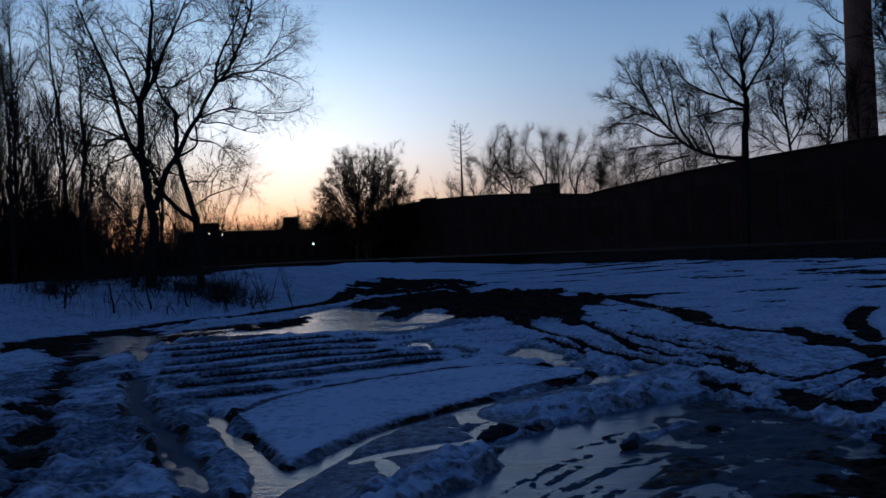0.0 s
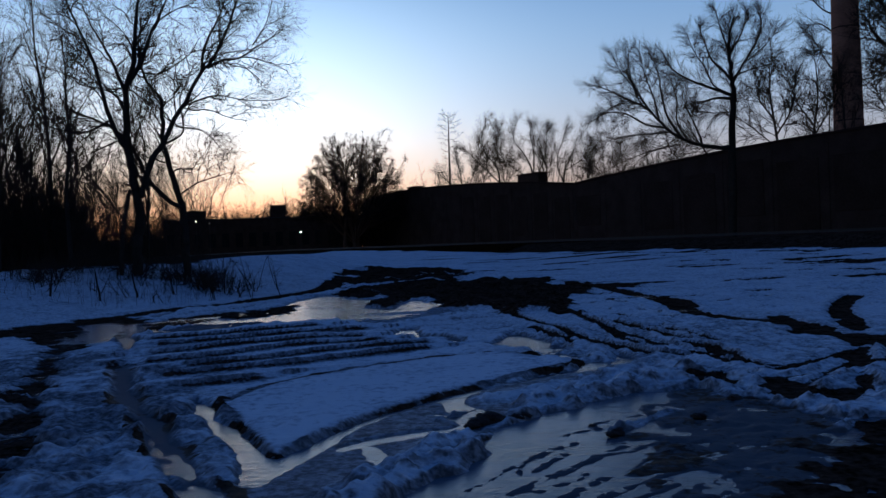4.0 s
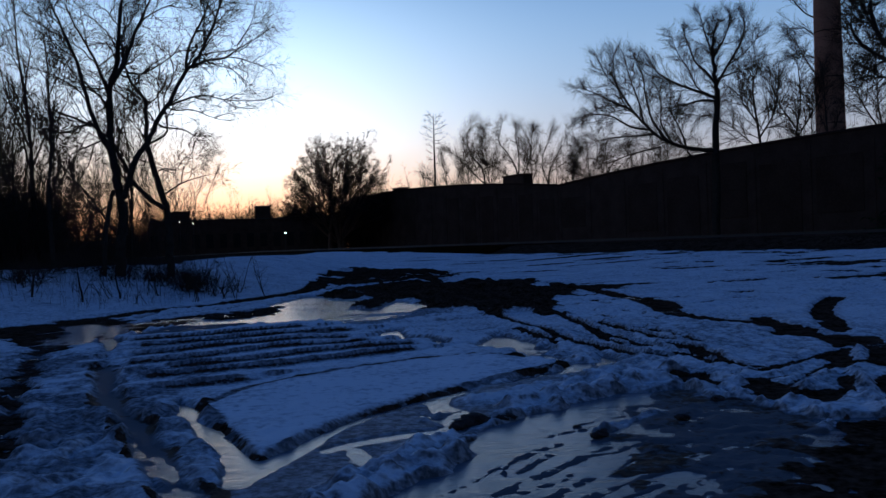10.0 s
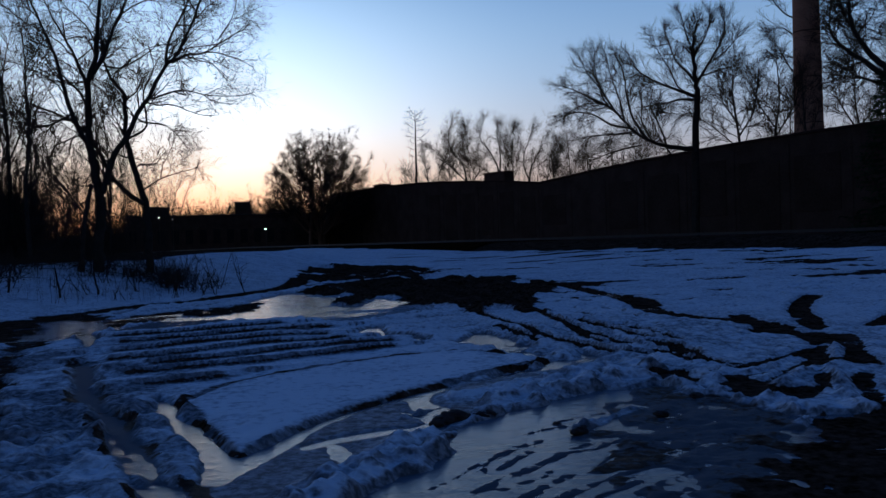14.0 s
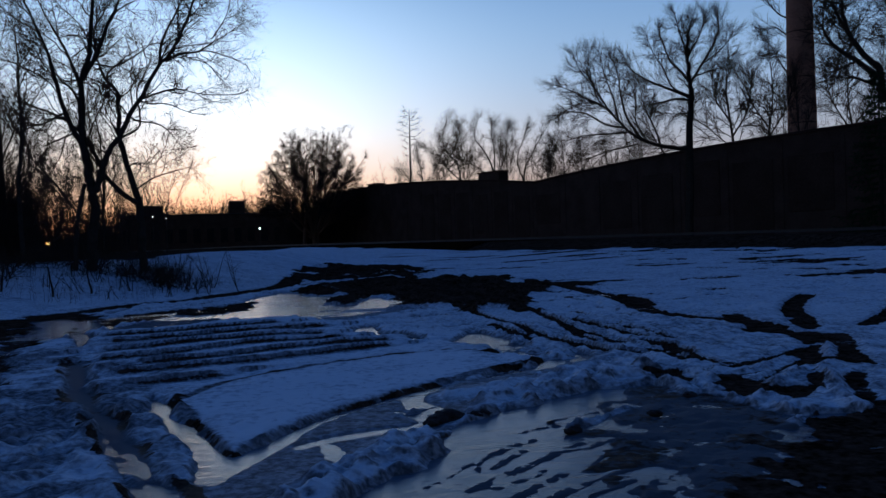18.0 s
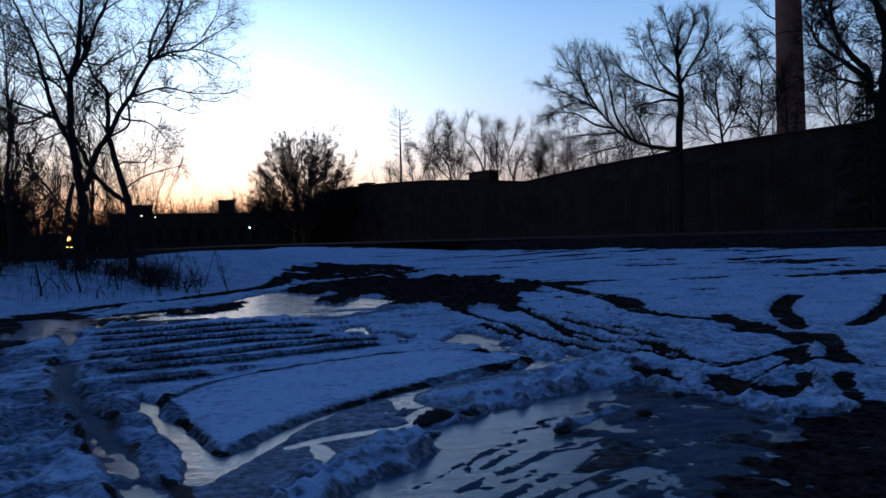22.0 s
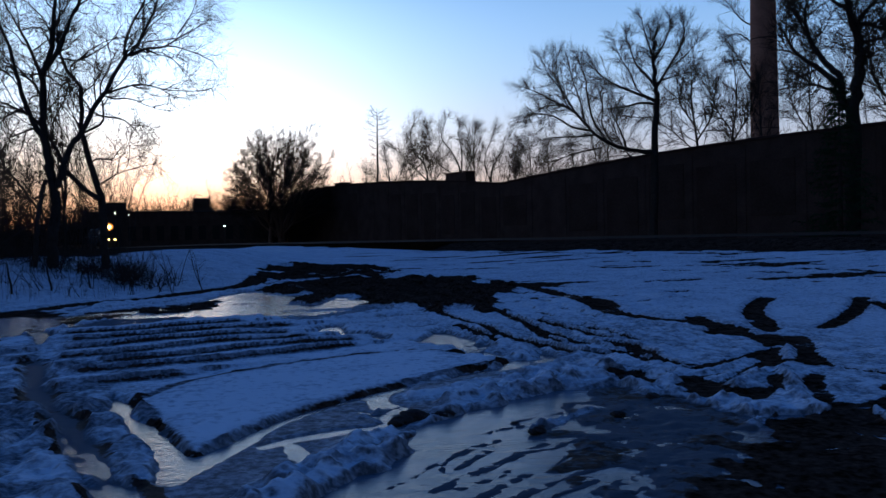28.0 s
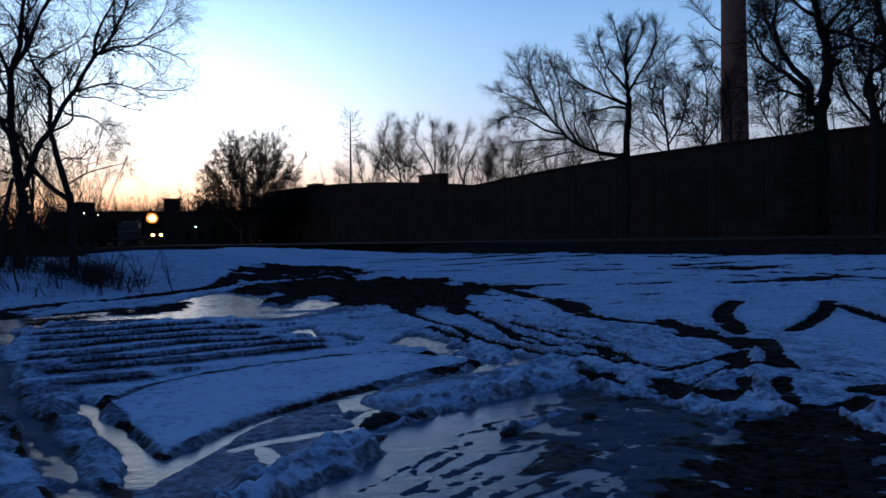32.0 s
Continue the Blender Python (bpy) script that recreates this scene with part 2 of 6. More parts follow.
def water_material():
    """Meltwater skinned with thin ice: mirror-like, with frozen ripples and duller, bluish frozen patches."""
    m = bpy.data.materials.new("icy_meltwater")
    m.use_nodes = True
    nt = m.node_tree
    b = nt.nodes["Principled BSDF"]
    L = nt.links.new
    tc = nt.nodes.new("ShaderNodeTexCoord")
    patch = node(nt, "ShaderNodeTexNoise", Scale=1.1, Detail=8, Roughness=0.6)
    rip = node(nt, "ShaderNodeTexNoise", Scale=9.0, Detail=5, Roughness=0.6)
    fine = node(nt, "ShaderNodeTexNoise", Scale=34.0, Detail=3)
    stretch = nt.nodes.new("ShaderNodeMapping")
    stretch.inputs["Rotation"].default_value = (0, 0, radians(-25))
    stretch.inputs["Scale"].default_value = (0.45, 1.0, 1.0)
    L(tc.outputs["Object"], stretch.inputs["Vector"])
    for n in (patch, rip, fine):
        L(stretch.outputs[0], n.inputs["Vector"])
    mr = nt.nodes.new("ShaderNodeMapRange")
    mr.inputs[1].default_value, mr.inputs[2].default_value = 0.40, 0.64
    L(patch.outputs[0], mr.inputs[0])
    c = nt.nodes.new("ShaderNodeMix")
    c.data_type = "RGBA"
    c.inputs[6].default_value = (0.07, 0.095, 0.12, 1)
    c.inputs[7].default_value = (0.15, 0.19, 0.23, 1)
    L(mr.outputs[0], c.inputs[0])
    L(c.outputs[2], b.inputs["Base Color"])
    r = nt.nodes.new("ShaderNodeMapRange")
    r.inputs[3].default_value, r.inputs[4].default_value = 0.03, 0.15
    L(mr.outputs[0], r.inputs[0])
    L(r.outputs[0], b.inputs["Roughness"])
    b.inputs["IOR"].default_value = 1.22
    both = nt.nodes.new("ShaderNodeMath")
    both.operation = "MULTIPLY_ADD"
    both.inputs[1].default_value = 0.22
    L(fine.outputs[0], both.inputs[0])
    L(rip.outputs[0], both.inputs[2])
    bp = node(nt, "ShaderNodeBump", Strength=0.45, Distance=0.018)
    L(both.outputs[0], bp.inputs["Height"])
    L(bp.outputs[0], b.inputs["Normal"])
    return m


SNOW = ground_material()
WATER = water_material()


# ---- mesh helpers ----
def mesh_object(name, verts, faces, mat, parent=None, label="", smooth=False):
    me = bpy.data.meshes.new(name)
    me.from_pydata(verts, [], faces)
    me.materials.append(mat)
    if smooth:
        me.polygons.foreach_set("use_smooth", [True] * len(me.polygons))
    me.update()
    ob = new(name, me)
    if parent is not None:
        ob.parent = parent
    if label:
        ob["label"] = label
    return ob


def part(name, bm, mat, parent=None, label="", smooth=False):
    me = bpy.data.meshes.new(name)
    bm.normal_update()
    bm.to_mesh(me)
    bm.free()
    me.materials.append(mat)
    if smooth:
        me.polygons.foreach_set("use_smooth", [True] * len(me.polygons))
    ob = new(name, me)
    if parent is not None:
        ob.parent = parent
    if label:
        ob["label"] = label
    return ob


def box(bm, x0, x1, y0, y1, z0, z1, bevel=0.0):
    vs = bmesh.ops.create_cube(bm, size=1.0)["verts"]
    for v in vs:
        v.co = ((x0 + x1) / 2 + v.co.x * (x1 - x0), (y0 + y1) / 2 + v.co.y * (y1 - y0), (z0 + z1) / 2 + v.co.z * (z1 - z0))
    if bevel:
        es = list({e for v in vs for e in v.link_edges})
        bmesh.ops.bevel(bm, geom=es, offset=bevel, segments=1, affect="EDGES")
    return bm


def cyl(bm, p, q, r0, r1, sides=12):
    p, q = Vector(p), Vector(q)
    m = Matrix.Translation((p + q) / 2) @ (q - p).to_track_quat("Z", "Y").to_matrix().to_4x4()
    bmesh.ops.create_cone(bm, cap_ends=True, segments=sides, radius1=r0, radius2=r1, depth=(q - p).length, matrix=m)
    return bm


def thing(name, m, label, category, group="", kind=""):
    e = new(name)
    e.empty_display_size = 0.2
    e.matrix_basis = m
    return tagged(e, label, category, group, kind)


# ---- the lie of the land ----
TRACK_P, TRACK_D = (-27.0, 139.0), (0.4600, -0.8879)   # a point of the railway and its direction, towards the viewer's side
TRACK_N = (0.8879, 0.4600)


def smooth(a):
    a = np.clip(a, 0.0, 1.0)
    return a * a * (3 - 2 * a)


def lattice(x, y, seed):
    """Value noise in 0..1 on the unit lattice."""
    xi, yi = np.floor(x).astype(np.int64), np.floor(y).astype(np.int64)
    fx, fy = x - xi, y - yi
    fx, fy = fx * fx * (3 - 2 * fx), fy * fy * (3 - 2 * fy)

    def h(i, j):
        n = (i * 374761393 + j * 668265263 + seed * 974711) & 0x7FFFFFFF
        n = ((n ^ (n >> 13)) * 1274126177) & 0x7FFFFFFF
        return ((n ^ (n >> 16)) & 0xFFFF) / 65535.0
    a, b, c, d = h(xi, yi), h(xi + 1, yi), h(xi, yi + 1), h(xi + 1, yi + 1)
    return (a * (1 - fx) + b * fx) * (1 - fy) + (c * (1 - fx) + d * fx) * fy


def fbm(x, y, size, seed, octaves=3):
    out, amp, tot = 0.0, 1.0, 0.0
    for k in range(octaves):
        out = out + amp * (lattice(x / size * 2 ** k, y / size * 2 ** k, seed + k) - 0.5)
        tot += amp
        amp *= 0.5
    return out / tot * 2


def rail_height(y):
    return 1.45 - 0.0066 * np.clip(y - 125.0, 0.0, 600.0)


def lie(x, y):
    """Height of the bare snowfield: flat before the camera, rising to the railway, a bank under the woods."""
    off = x * TRACK_N[0] + y * TRACK_N[1]
    z = 1.25 * np.maximum(smooth((y - 22.0) / 75.0), smooth((off - 15.0) / 34.0) * smooth((52.0 - off) / 8.0)) - 0.0066 * np.clip(y - 125.0, 0.0, 600.0)
    left = ((x + 9.9) * -11.9 + (y - 19.5) * 4.5) / 12.72
    z = z + 1.0 * smooth(left / 9.0) * smooth((-2.0 - x) / 6.0) * smooth((75.0 - y) / 30.0)
    # added rise in the woods; it keeps the far train's headlamp out of sight
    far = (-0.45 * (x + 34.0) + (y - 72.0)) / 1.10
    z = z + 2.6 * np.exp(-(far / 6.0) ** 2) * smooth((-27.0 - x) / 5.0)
    return z


def along(points, steps=6):
    """A smooth line through the points."""
    P = np.array(points, float)
    P = np.vstack([2 * P[0] - P[1], P, 2 * P[-1] - P[-2]])
    out = []
    for i in range(1, len(P) - 2):
        for k in range(steps):
            t = k / steps
            out.append(0.5 * (2 * P[i] + (P[i + 1] - P[i - 1]) * t + (2 * P[i - 1] - 5 * P[i] + 4 * P[i + 1] - P[i + 2]) * t * t
                              + (3 * P[i] - P[i - 1] - 3 * P[i + 1] + P[i + 2]) * t ** 3))
    out.append(P[-2])
    return np.array(out)


def distance(px, py, line):
    d2 = np.full(px.shape, 1e9)
    for (ax, ay), (bx, by) in zip(line[:-1], line[1:]):
        vx, vy = bx - ax, by - ay
        L2 = vx * vx + vy * vy + 1e-9
        t = np.clip(((px - ax) * vx + (py - ay) * vy) / L2, 0, 1)
        d2 = np.minimum(d2, (px - ax - t * vx) ** 2 + (py - ay - t * vy) ** 2)
    return np.sqrt(d2)


def inside(px, py, ring):
    hit = np.zeros(px.shape, bool)
    for (ax, ay), (bx, by) in zip(ring, np.roll(ring, -1, axis=0)):
        if ay != by:
            hit ^= ((ay > py) != (by > py)) & (px < (bx - ax) * (py - ay) / (by - ay) + ax)
    return hit


def graded(lo, hi, centre, half, fine, grow, far):
    """Grid lines: spaced fine within half of the centre, wider and wider outwards, to far."""
    out = [centre]
    for sign in (1, -1):
        p, side = centre, []
        limit = hi if sign > 0 else lo
        while abs(p - centre) < abs(limit - centre):
            p += sign * max(fine, (abs(p - centre) - half) * grow + fine)
            side.append(p)
        step = abs(side[-1] - centre) * 0.25
        while abs(p) < far:
            p += sign * step
            step *= 1.5
            side.append(p)
        out += side
    return np.array(sorted(out))


SHEETS, FURROWS = [], []
WET = -0.05      # level of the meltwater


def sheet(points, level, ragged, slush=1.0, mud=0.0, rough=0.0, rim=0.0, flat=1.0, glaze=0.0, water=True):
    """A patch brought to one level: meltwater, a flat of slush, bare mud or clean snow; rim darkens its broken edge
    with dirt and painted shade.
    """
    SHEETS.append(("sheet", along(points + points[:1], 4), level, ragged, slush, mud, rough, rim, flat, glaze, water))


def rut(points, width, depth, berm=0.04, mud=1.0, slush=0.0, broken=0.0):
    SHEETS.append(("rut", along(points), width, depth, berm, mud, slush, broken))


def ridge(points, width, height, clean=1.0, base=None, mud=0.0):
    SHEETS.append(("ridge", along(points), width, height, clean, base, mud))


# the wet lane along the bank, half mud, half meltwater
sheet([(-8.84, 17.34), (-10.17, 19.97), (-9.89, 21.02), (-9.32, 21.59), (-9.06, 22.69), (-8.18, 22.68), (-7.11, 21.87), (-6.48, 18.60), (-6.56, 17.22), (-6.18, 15.31), (-7.03, 16.00), (-8.61, 18.28)], WET + 0.02, 0.25, mud=0.95, slush=0.9, rim=0.3, rough=0.02)
sheet([(-8.59, 19.93), (-8.43, 21.38), (-7.54, 21.47), (-6.70, 21.75), (-5.98, 22.61), (-5.31, 23.40), (-4.50, 24.60), (-4.07, 26.36), (-3.67, 22.32), (-3.99, 21.76), (-4.69, 21.24), (-5.52, 20.38), (-5.92, 19.19), (-6.02, 18.06), (-6.22, 17.09), (-6.37, 16.12), (-6.46, 14.95)], WET + 0.003, 0.3, mud=0.85, slush=0.9, rough=0.03)
sheet([(-8.53, 21.56), (-7.85, 21.60), (-6.88, 19.18), (-6.46, 17.17), (-7.02, 17.56)], WET - 0.03, 0.3)
sheet([(-7.28, 20.64), (-6.86, 20.62), (-6.08, 18.30), (-6.27, 18.15)], WET - 0.03, 0.25)
sheet([(-6.21, 17.28), (-5.98, 17.61), (-5.32, 15.54), (-5.09, 14.54), (-5.39, 15.08)], WET - 0.03, 0.15)
sheet([(-7.44, 23.06), (-7.28, 23.88), (-7.50, 25.73), (-7.24, 24.62), (-7.15, 23.46), (-7.17, 22.60)], WET - 0.03, 0.1)
sheet([(-6.50, 26.35), (-6.54, 27.51), (-6.26, 26.02)], WET - 0.03, 0.1)
# the broad shallow melt before the churned patch, with shoals of mud
sheet([(-5.49, 22.93), (-4.79, 23.74), (-4.32, 27.43), (-3.95, 29.87), (-3.24, 30.38), (-2.32, 28.51), (-1.55, 27.58), (-0.81, 26.45), (0.19, 24.31), (0.86, 22.31), (0.78, 20.35), (0.02, 19.73), (-0.59, 18.69), (-1.02, 17.84), (-1.53, 18.54), (-2.08, 19.29), (-2.77, 19.85), (-3.18, 19.32), (-3.68, 19.38), (-4.22, 18.56), (-4.88, 17.98), (-5.57, 17.68), (-5.80, 17.55), (-5.88, 19.05), (-5.48, 20.22)], WET - 0.008, 0.35, rough=0.013, slush=0.55)
sheet([(-5.87, 17.79), (-5.83, 18.92), (-5.44, 20.06), (-4.62, 20.30), (-3.98, 20.64), (-3.68, 19.51), (-4.25, 18.70), (-4.91, 18.11), (-5.57, 17.68)], WET + 0.008, 0.25, slush=0.95, mud=0.15, rough=0.01)
sheet([(-5.60, 22.80), (-4.75, 23.53), (-4.12, 25.70), (-3.87, 24.51), (-3.82, 22.38), (-4.48, 21.47), (-5.14, 21.43)], WET + 0.03, 0.3, mud=0.9, rough=0.05)
sheet([(-1.79, 24.18), (-1.60, 25.64), (-0.93, 26.02), (-0.87, 23.54), (-1.30, 23.13)], WET + 0.10, 0.3, mud=1.0, rough=0.08)
sheet([(-0.17, 21.11), (0.03, 21.93), (0.32, 21.24), (0.21, 20.44)], WET + 0.06, 0.2, slush=0.7)
sheet([(-1.57, 19.09), (-0.64, 20.48), (-0.11, 20.75), (0.15, 19.99), (-0.59, 18.97), (-1.03, 18.09)], WET + 0.006, 0.3, slush=0.75, rough=0.012)
sheet([(-0.88, 16.14), (-0.59, 16.98), (-0.37, 16.90), (-0.22, 15.61), (0.15, 15.21), (0.49, 14.65), (0.46, 14.25), (0.26, 14.40), (0.00, 14.99), (-0.48, 15.15)], WET - 0.02, 0.1)
sheet([(-1.93, 16.41), (-1.82, 16.78), (-1.55, 16.17), (-1.69, 16.03)], WET - 0.02, 0.15)
# pools beyond the wedge, between the tracks
sheet([(0.69, 14.33), (1.03, 14.47), (1.28, 15.19), (1.59, 15.27), (1.77, 14.39), (1.87, 13.71), (1.87, 12.84), (2.01, 12.15), (1.96, 11.64), (1.80, 11.85), (1.56, 12.41), (1.36, 13.14), (1.05, 13.52), (0.76, 13.91)], WET - 0.006, 0.3, slush=0.9, rough=0.012)
sheet([(2.26, 13.28), (2.48, 13.51), (2.53, 13.20), (2.28, 12.99)], WET - 0.02, 0.1)
sheet([(2.57, 12.56), (2.69, 12.72), (2.72, 11.94), (2.67, 11.55), (2.41, 11.24), (2.21, 11.08), (2.45, 11.78)], WET - 0.012, 0.15, slush=0.9, rough=0.01)
# the lane of slush beside the wedge; floes lie in its meltwater
sheet([(-1.62, 7.04), (-1.35, 7.03), (-1.14, 7.30), (-0.98, 7.88), (-0.77, 8.39), (-0.53, 8.85), (-0.25, 9.13), (0.04, 9.40), (0.26, 9.59), (0.63, 9.96), (1.06, 10.35), (1.45, 10.70), (1.79, 11.05), (2.22, 11.40), (2.30, 11.06), (2.03, 10.64), (1.70, 9.77), (1.23, 9.15), (0.95, 8.82), (0.41, 7.46), (0.20, 6.89), (-0.15, 6.27), (-0.51, 5.71), (-0.76, 5.45), (-1.26, 5.53), (-1.48, 6.36)], WET + 0.015, 0.06, slush=0.78, rough=0.006, rim=0.0, flat=0.97, glaze=0.12)
sheet([(-1.55, 6.92), (-1.34, 6.99), (-1.14, 7.26), (-0.98, 7.88), (-0.77, 8.36), (-0.53, 8.79), (-0.25, 9.10), (0.04, 9.36), (0.26, 9.56), (0.62, 9.96), (0.61, 9.81), (0.28, 9.34), (0.04, 9.06), (-0.25, 8.82), (-0.45, 8.43), (-0.64, 8.05), (-0.76, 7.70), (-0.90, 7.17), (-1.06, 6.76), (-1.15, 6.51), (-1.23, 6.16), (-1.38, 6.16), (-1.47, 6.38)], WET - 0.010, 0.05, rough=0.008, slush=0.85)
sheet([(-2.74, 9.87), (-2.47, 9.54), (-2.12, 8.68), (-1.83, 8.08), (-1.54, 7.46), (-1.31, 7.02), (-1.26, 6.23), (-1.53, 6.71), (-1.69, 7.13), (-1.95, 7.67), (-2.11, 7.97), (-2.28, 8.44), (-2.54, 9.05)], WET - 0.010, 0.09, rough=0.009, slush=0.85, rim=0.4)
sheet([(1.07, 10.44), (1.45, 10.75), (1.79, 11.05), (2.07, 11.61), (2.25, 11.55), (2.11, 11.01), (1.88, 10.77), (1.42, 10.52), (1.10, 10.21)], WET - 0.010, 0.05, rough=0.008, slush=0.85)
sheet([(-0.87, 7.17), (-0.64, 7.41), (-0.36, 7.57), (-0.07, 7.74), (0.13, 7.79), (0.39, 8.04), (0.37, 7.69), (0.12, 7.58), (-0.26, 7.42), (-0.54, 7.26), (-0.79, 7.06)], WET - 0.010, 0.06, rough=0.008, slush=0.85)
sheet([(0.04, 9.16), (0.26, 9.45), (0.31, 8.91), (0.43, 8.52), (0.38, 8.28), (0.22, 8.45), (0.09, 8.77)], WET - 0.02, 0.08)
sheet([(-0.02, 8.45), (0.24, 8.22), (0.39, 7.99), (0.33, 7.82), (0.03, 8.32)], WET - 0.02, 0.05)
sheet([(-0.62, 7.16), (-0.49, 7.17), (-0.41, 6.73), (-0.45, 6.62), (-0.61, 7.00)], WET - 0.015, 0.08)
sheet([(-0.32, 5.59), (-0.20, 5.88), (-0.03, 6.22), (0.18, 6.31), (0.36, 6.82), (0.45, 7.34), (0.52, 7.66), (0.72, 7.94), (0.95, 8.29), (1.30, 8.47), (1.52, 8.76), (1.88, 9.07), (2.18, 9.31), (2.48, 9.28), (2.83, 9.42), (2.92, 8.75), (3.13, 8.38), (3.34, 7.93), (3.54, 7.57), (3.82, 7.61), (4.06, 7.56), (4.07, 7.30), (4.08, 6.89), (4.10, 6.48), (4.16, 6.10), (3.05, 4.27), (-0.34, 4.78)], WET - 0.02, 0.12, rim=0.5)
# sodden slush that all but fills the pool's far end
# dark reflections of trees and chimney are put into it as mud colour
sheet([(2.38, 9.16), (2.81, 9.34), (2.90, 8.69), (3.11, 8.33), (3.32, 7.88), (3.52, 7.52), (3.35, 6.87), (2.90, 6.20), (2.36, 5.55), (1.99, 5.01), (1.51, 5.09), (1.73, 6.09), (1.72, 7.20)], WET + 0.009, 0.6, slush=1.0, mud=0.5, rough=0.010, glaze=0.1, flat=0.6)
sheet([(3.59, 7.66), (3.82, 7.61), (4.06, 7.56), (4.07, 7.30), (4.08, 6.89), (4.10, 6.48), (4.16, 6.10), (3.05, 4.27), (1.68, 4.48), (2.11, 5.21), (2.71, 6.07), (3.18, 6.90)], WET + 0.011, 0.9, slush=1.0, mud=1.0, rough=0.010, flat=0.8)
# shoals of slush in the wide pool
ridge([(0.56, 6.13), (0.62, 6.45), (0.76, 6.67), (0.93, 6.90), (1.11, 7.03)], 0.035, 0.012, 0.0, base=WET, mud=0.3)
ridge([(0.67, 6.22), (0.82, 6.45), (1.03, 6.81)], 0.03, 0.012, 0.0, base=WET, mud=0.3)
ridge([(0.46, 5.69), (0.68, 5.96), (0.91, 6.22), (1.18, 6.54), (1.47, 6.88)], 0.04, 0.012, 0.0, base=WET, mud=0.3)
ridge([(0.73, 5.49), (1.01, 5.84), (1.30, 6.11), (1.55, 6.44)], 0.035, 0.012, 0.0, base=WET, mud=0.3)
ridge([(0.95, 5.43), (1.25, 5.73), (1.55, 5.99), (1.80, 6.15)], 0.04, 0.012, 0.0, base=WET, mud=0.3)
ridge([(0.65, 5.73), (0.87, 5.93), (1.01, 6.08)], 0.025, 0.012, 0.0, base=WET, mud=0.3)
ridge([(1.52, 6.33), (1.86, 6.65), (2.10, 6.84)], 0.035, 0.012, 0.0, base=WET, mud=0.3)
ridge([(1.49, 5.49), (1.81, 5.77), (2.06, 5.95)], 0.04, 0.012, 0.0, base=WET, mud=0.3)
ridge([(1.18, 5.42), (1.42, 5.63), (1.57, 5.77)], 0.03, 0.012, 0.0, base=WET, mud=0.3)
ridge([(1.35, 7.71), (1.64, 7.91), (1.88, 8.04)], 0.02, 0.012, 0.0, base=WET, mud=0.3)
ridge([(0.09, 5.72), (0.33, 6.02), (0.56, 6.40)], 0.02, 0.012, 0.0, base=WET, mud=0.3)
ridge([(1.23, 6.59), (1.48, 6.72), (1.76, 6.95)], 0.03, 0.012, 0.0, base=WET, mud=0.3)
ridge([(1.59, 5.33), (1.88, 5.53), (2.11, 5.65)], 0.045, 0.012, 0.0, base=WET, mud=0.3)
ridge([(1.79, 7.06), (2.09, 7.29), (2.37, 7.39)], 0.03, 0.012, 0.0, base=WET, mud=0.3)
ridge([(1.98, 6.45), (2.24, 6.58), (2.52, 6.72)], 0.04, 0.012, 0.0, base=WET, mud=0.3)
ridge([(1.03, 7.31), (1.25, 7.47), (1.41, 7.53)], 0.015, 0.012, 0.0, base=WET, mud=0.3)
# heaped, crumbling snow between lane and pool
ridge([(-0.57, 5.98), (-0.39, 6.25), (-0.20, 6.65), (0.02, 7.18), (0.19, 7.36)], 0.13, 0.075, 1.0)
ridge([(-0.69, 5.39), (-0.51, 5.73), (-0.37, 5.89), (-0.15, 6.36), (0.10, 6.59), (0.31, 6.84)], 0.10, 0.06, 0.9)
ridge([(-0.02, 8.14), (0.25, 8.47), (0.37, 8.62)], 0.05, 0.03, 0.2, mud=0.3)
ridge([(0.63, 9.08), (1.02, 9.41), (1.52, 9.83), (1.98, 9.87), (2.43, 10.10), (2.85, 10.17)], 0.20, 0.05, 1.0)
ridge([(0.88, 8.69), (1.21, 9.01), (1.58, 9.06), (1.92, 9.26), (2.31, 9.59), (2.66, 9.70), (2.94, 9.79)], 0.11, 0.065, 0.9)
ridge([(1.49, 7.47), (1.63, 7.53), (1.76, 7.70)], 0.06, 0.055, 0.5, base=WET, mud=0.2)
ridge([(1.76, 7.70), (2.00, 7.93), (2.22, 8.15)], 0.035, 0.03, 0.5, base=WET)
ridge([(2.98, 8.85), (3.24, 9.08), (3.30, 8.71)], 0.11, 0.035, 1.0)
ridge([(3.28, 8.32), (3.43, 8.41)], 0.07, 0.03, 1.0)
ridge([(3.42, 7.93), (3.56, 7.95), (3.58, 7.61)], 0.08, 0.035, 1.0)
ridge([(3.34, 7.19), (3.46, 7.33)], 0.05, 0.05, 0.8)
# the clean wedge of snow and its wheel-cut edges
sheet([(-2.26, 9.32), (-1.94, 10.47), (-1.37, 11.23), (-0.54, 11.95), (0.73, 12.69), (1.27, 12.32), (1.77, 11.63), (1.67, 11.21), (1.09, 10.66), (0.71, 10.21), (0.37, 9.80), (0.04, 9.39), (-0.25, 8.98), (-0.52, 8.61), (-0.76, 8.21), (-0.96, 7.75), (-1.15, 7.34), (-1.30, 6.95), (-1.56, 7.57), (-1.88, 8.34)], 0.012, 0.03, rough=0.008, flat=0.8, rim=0.95, slush=0.0, water=False)
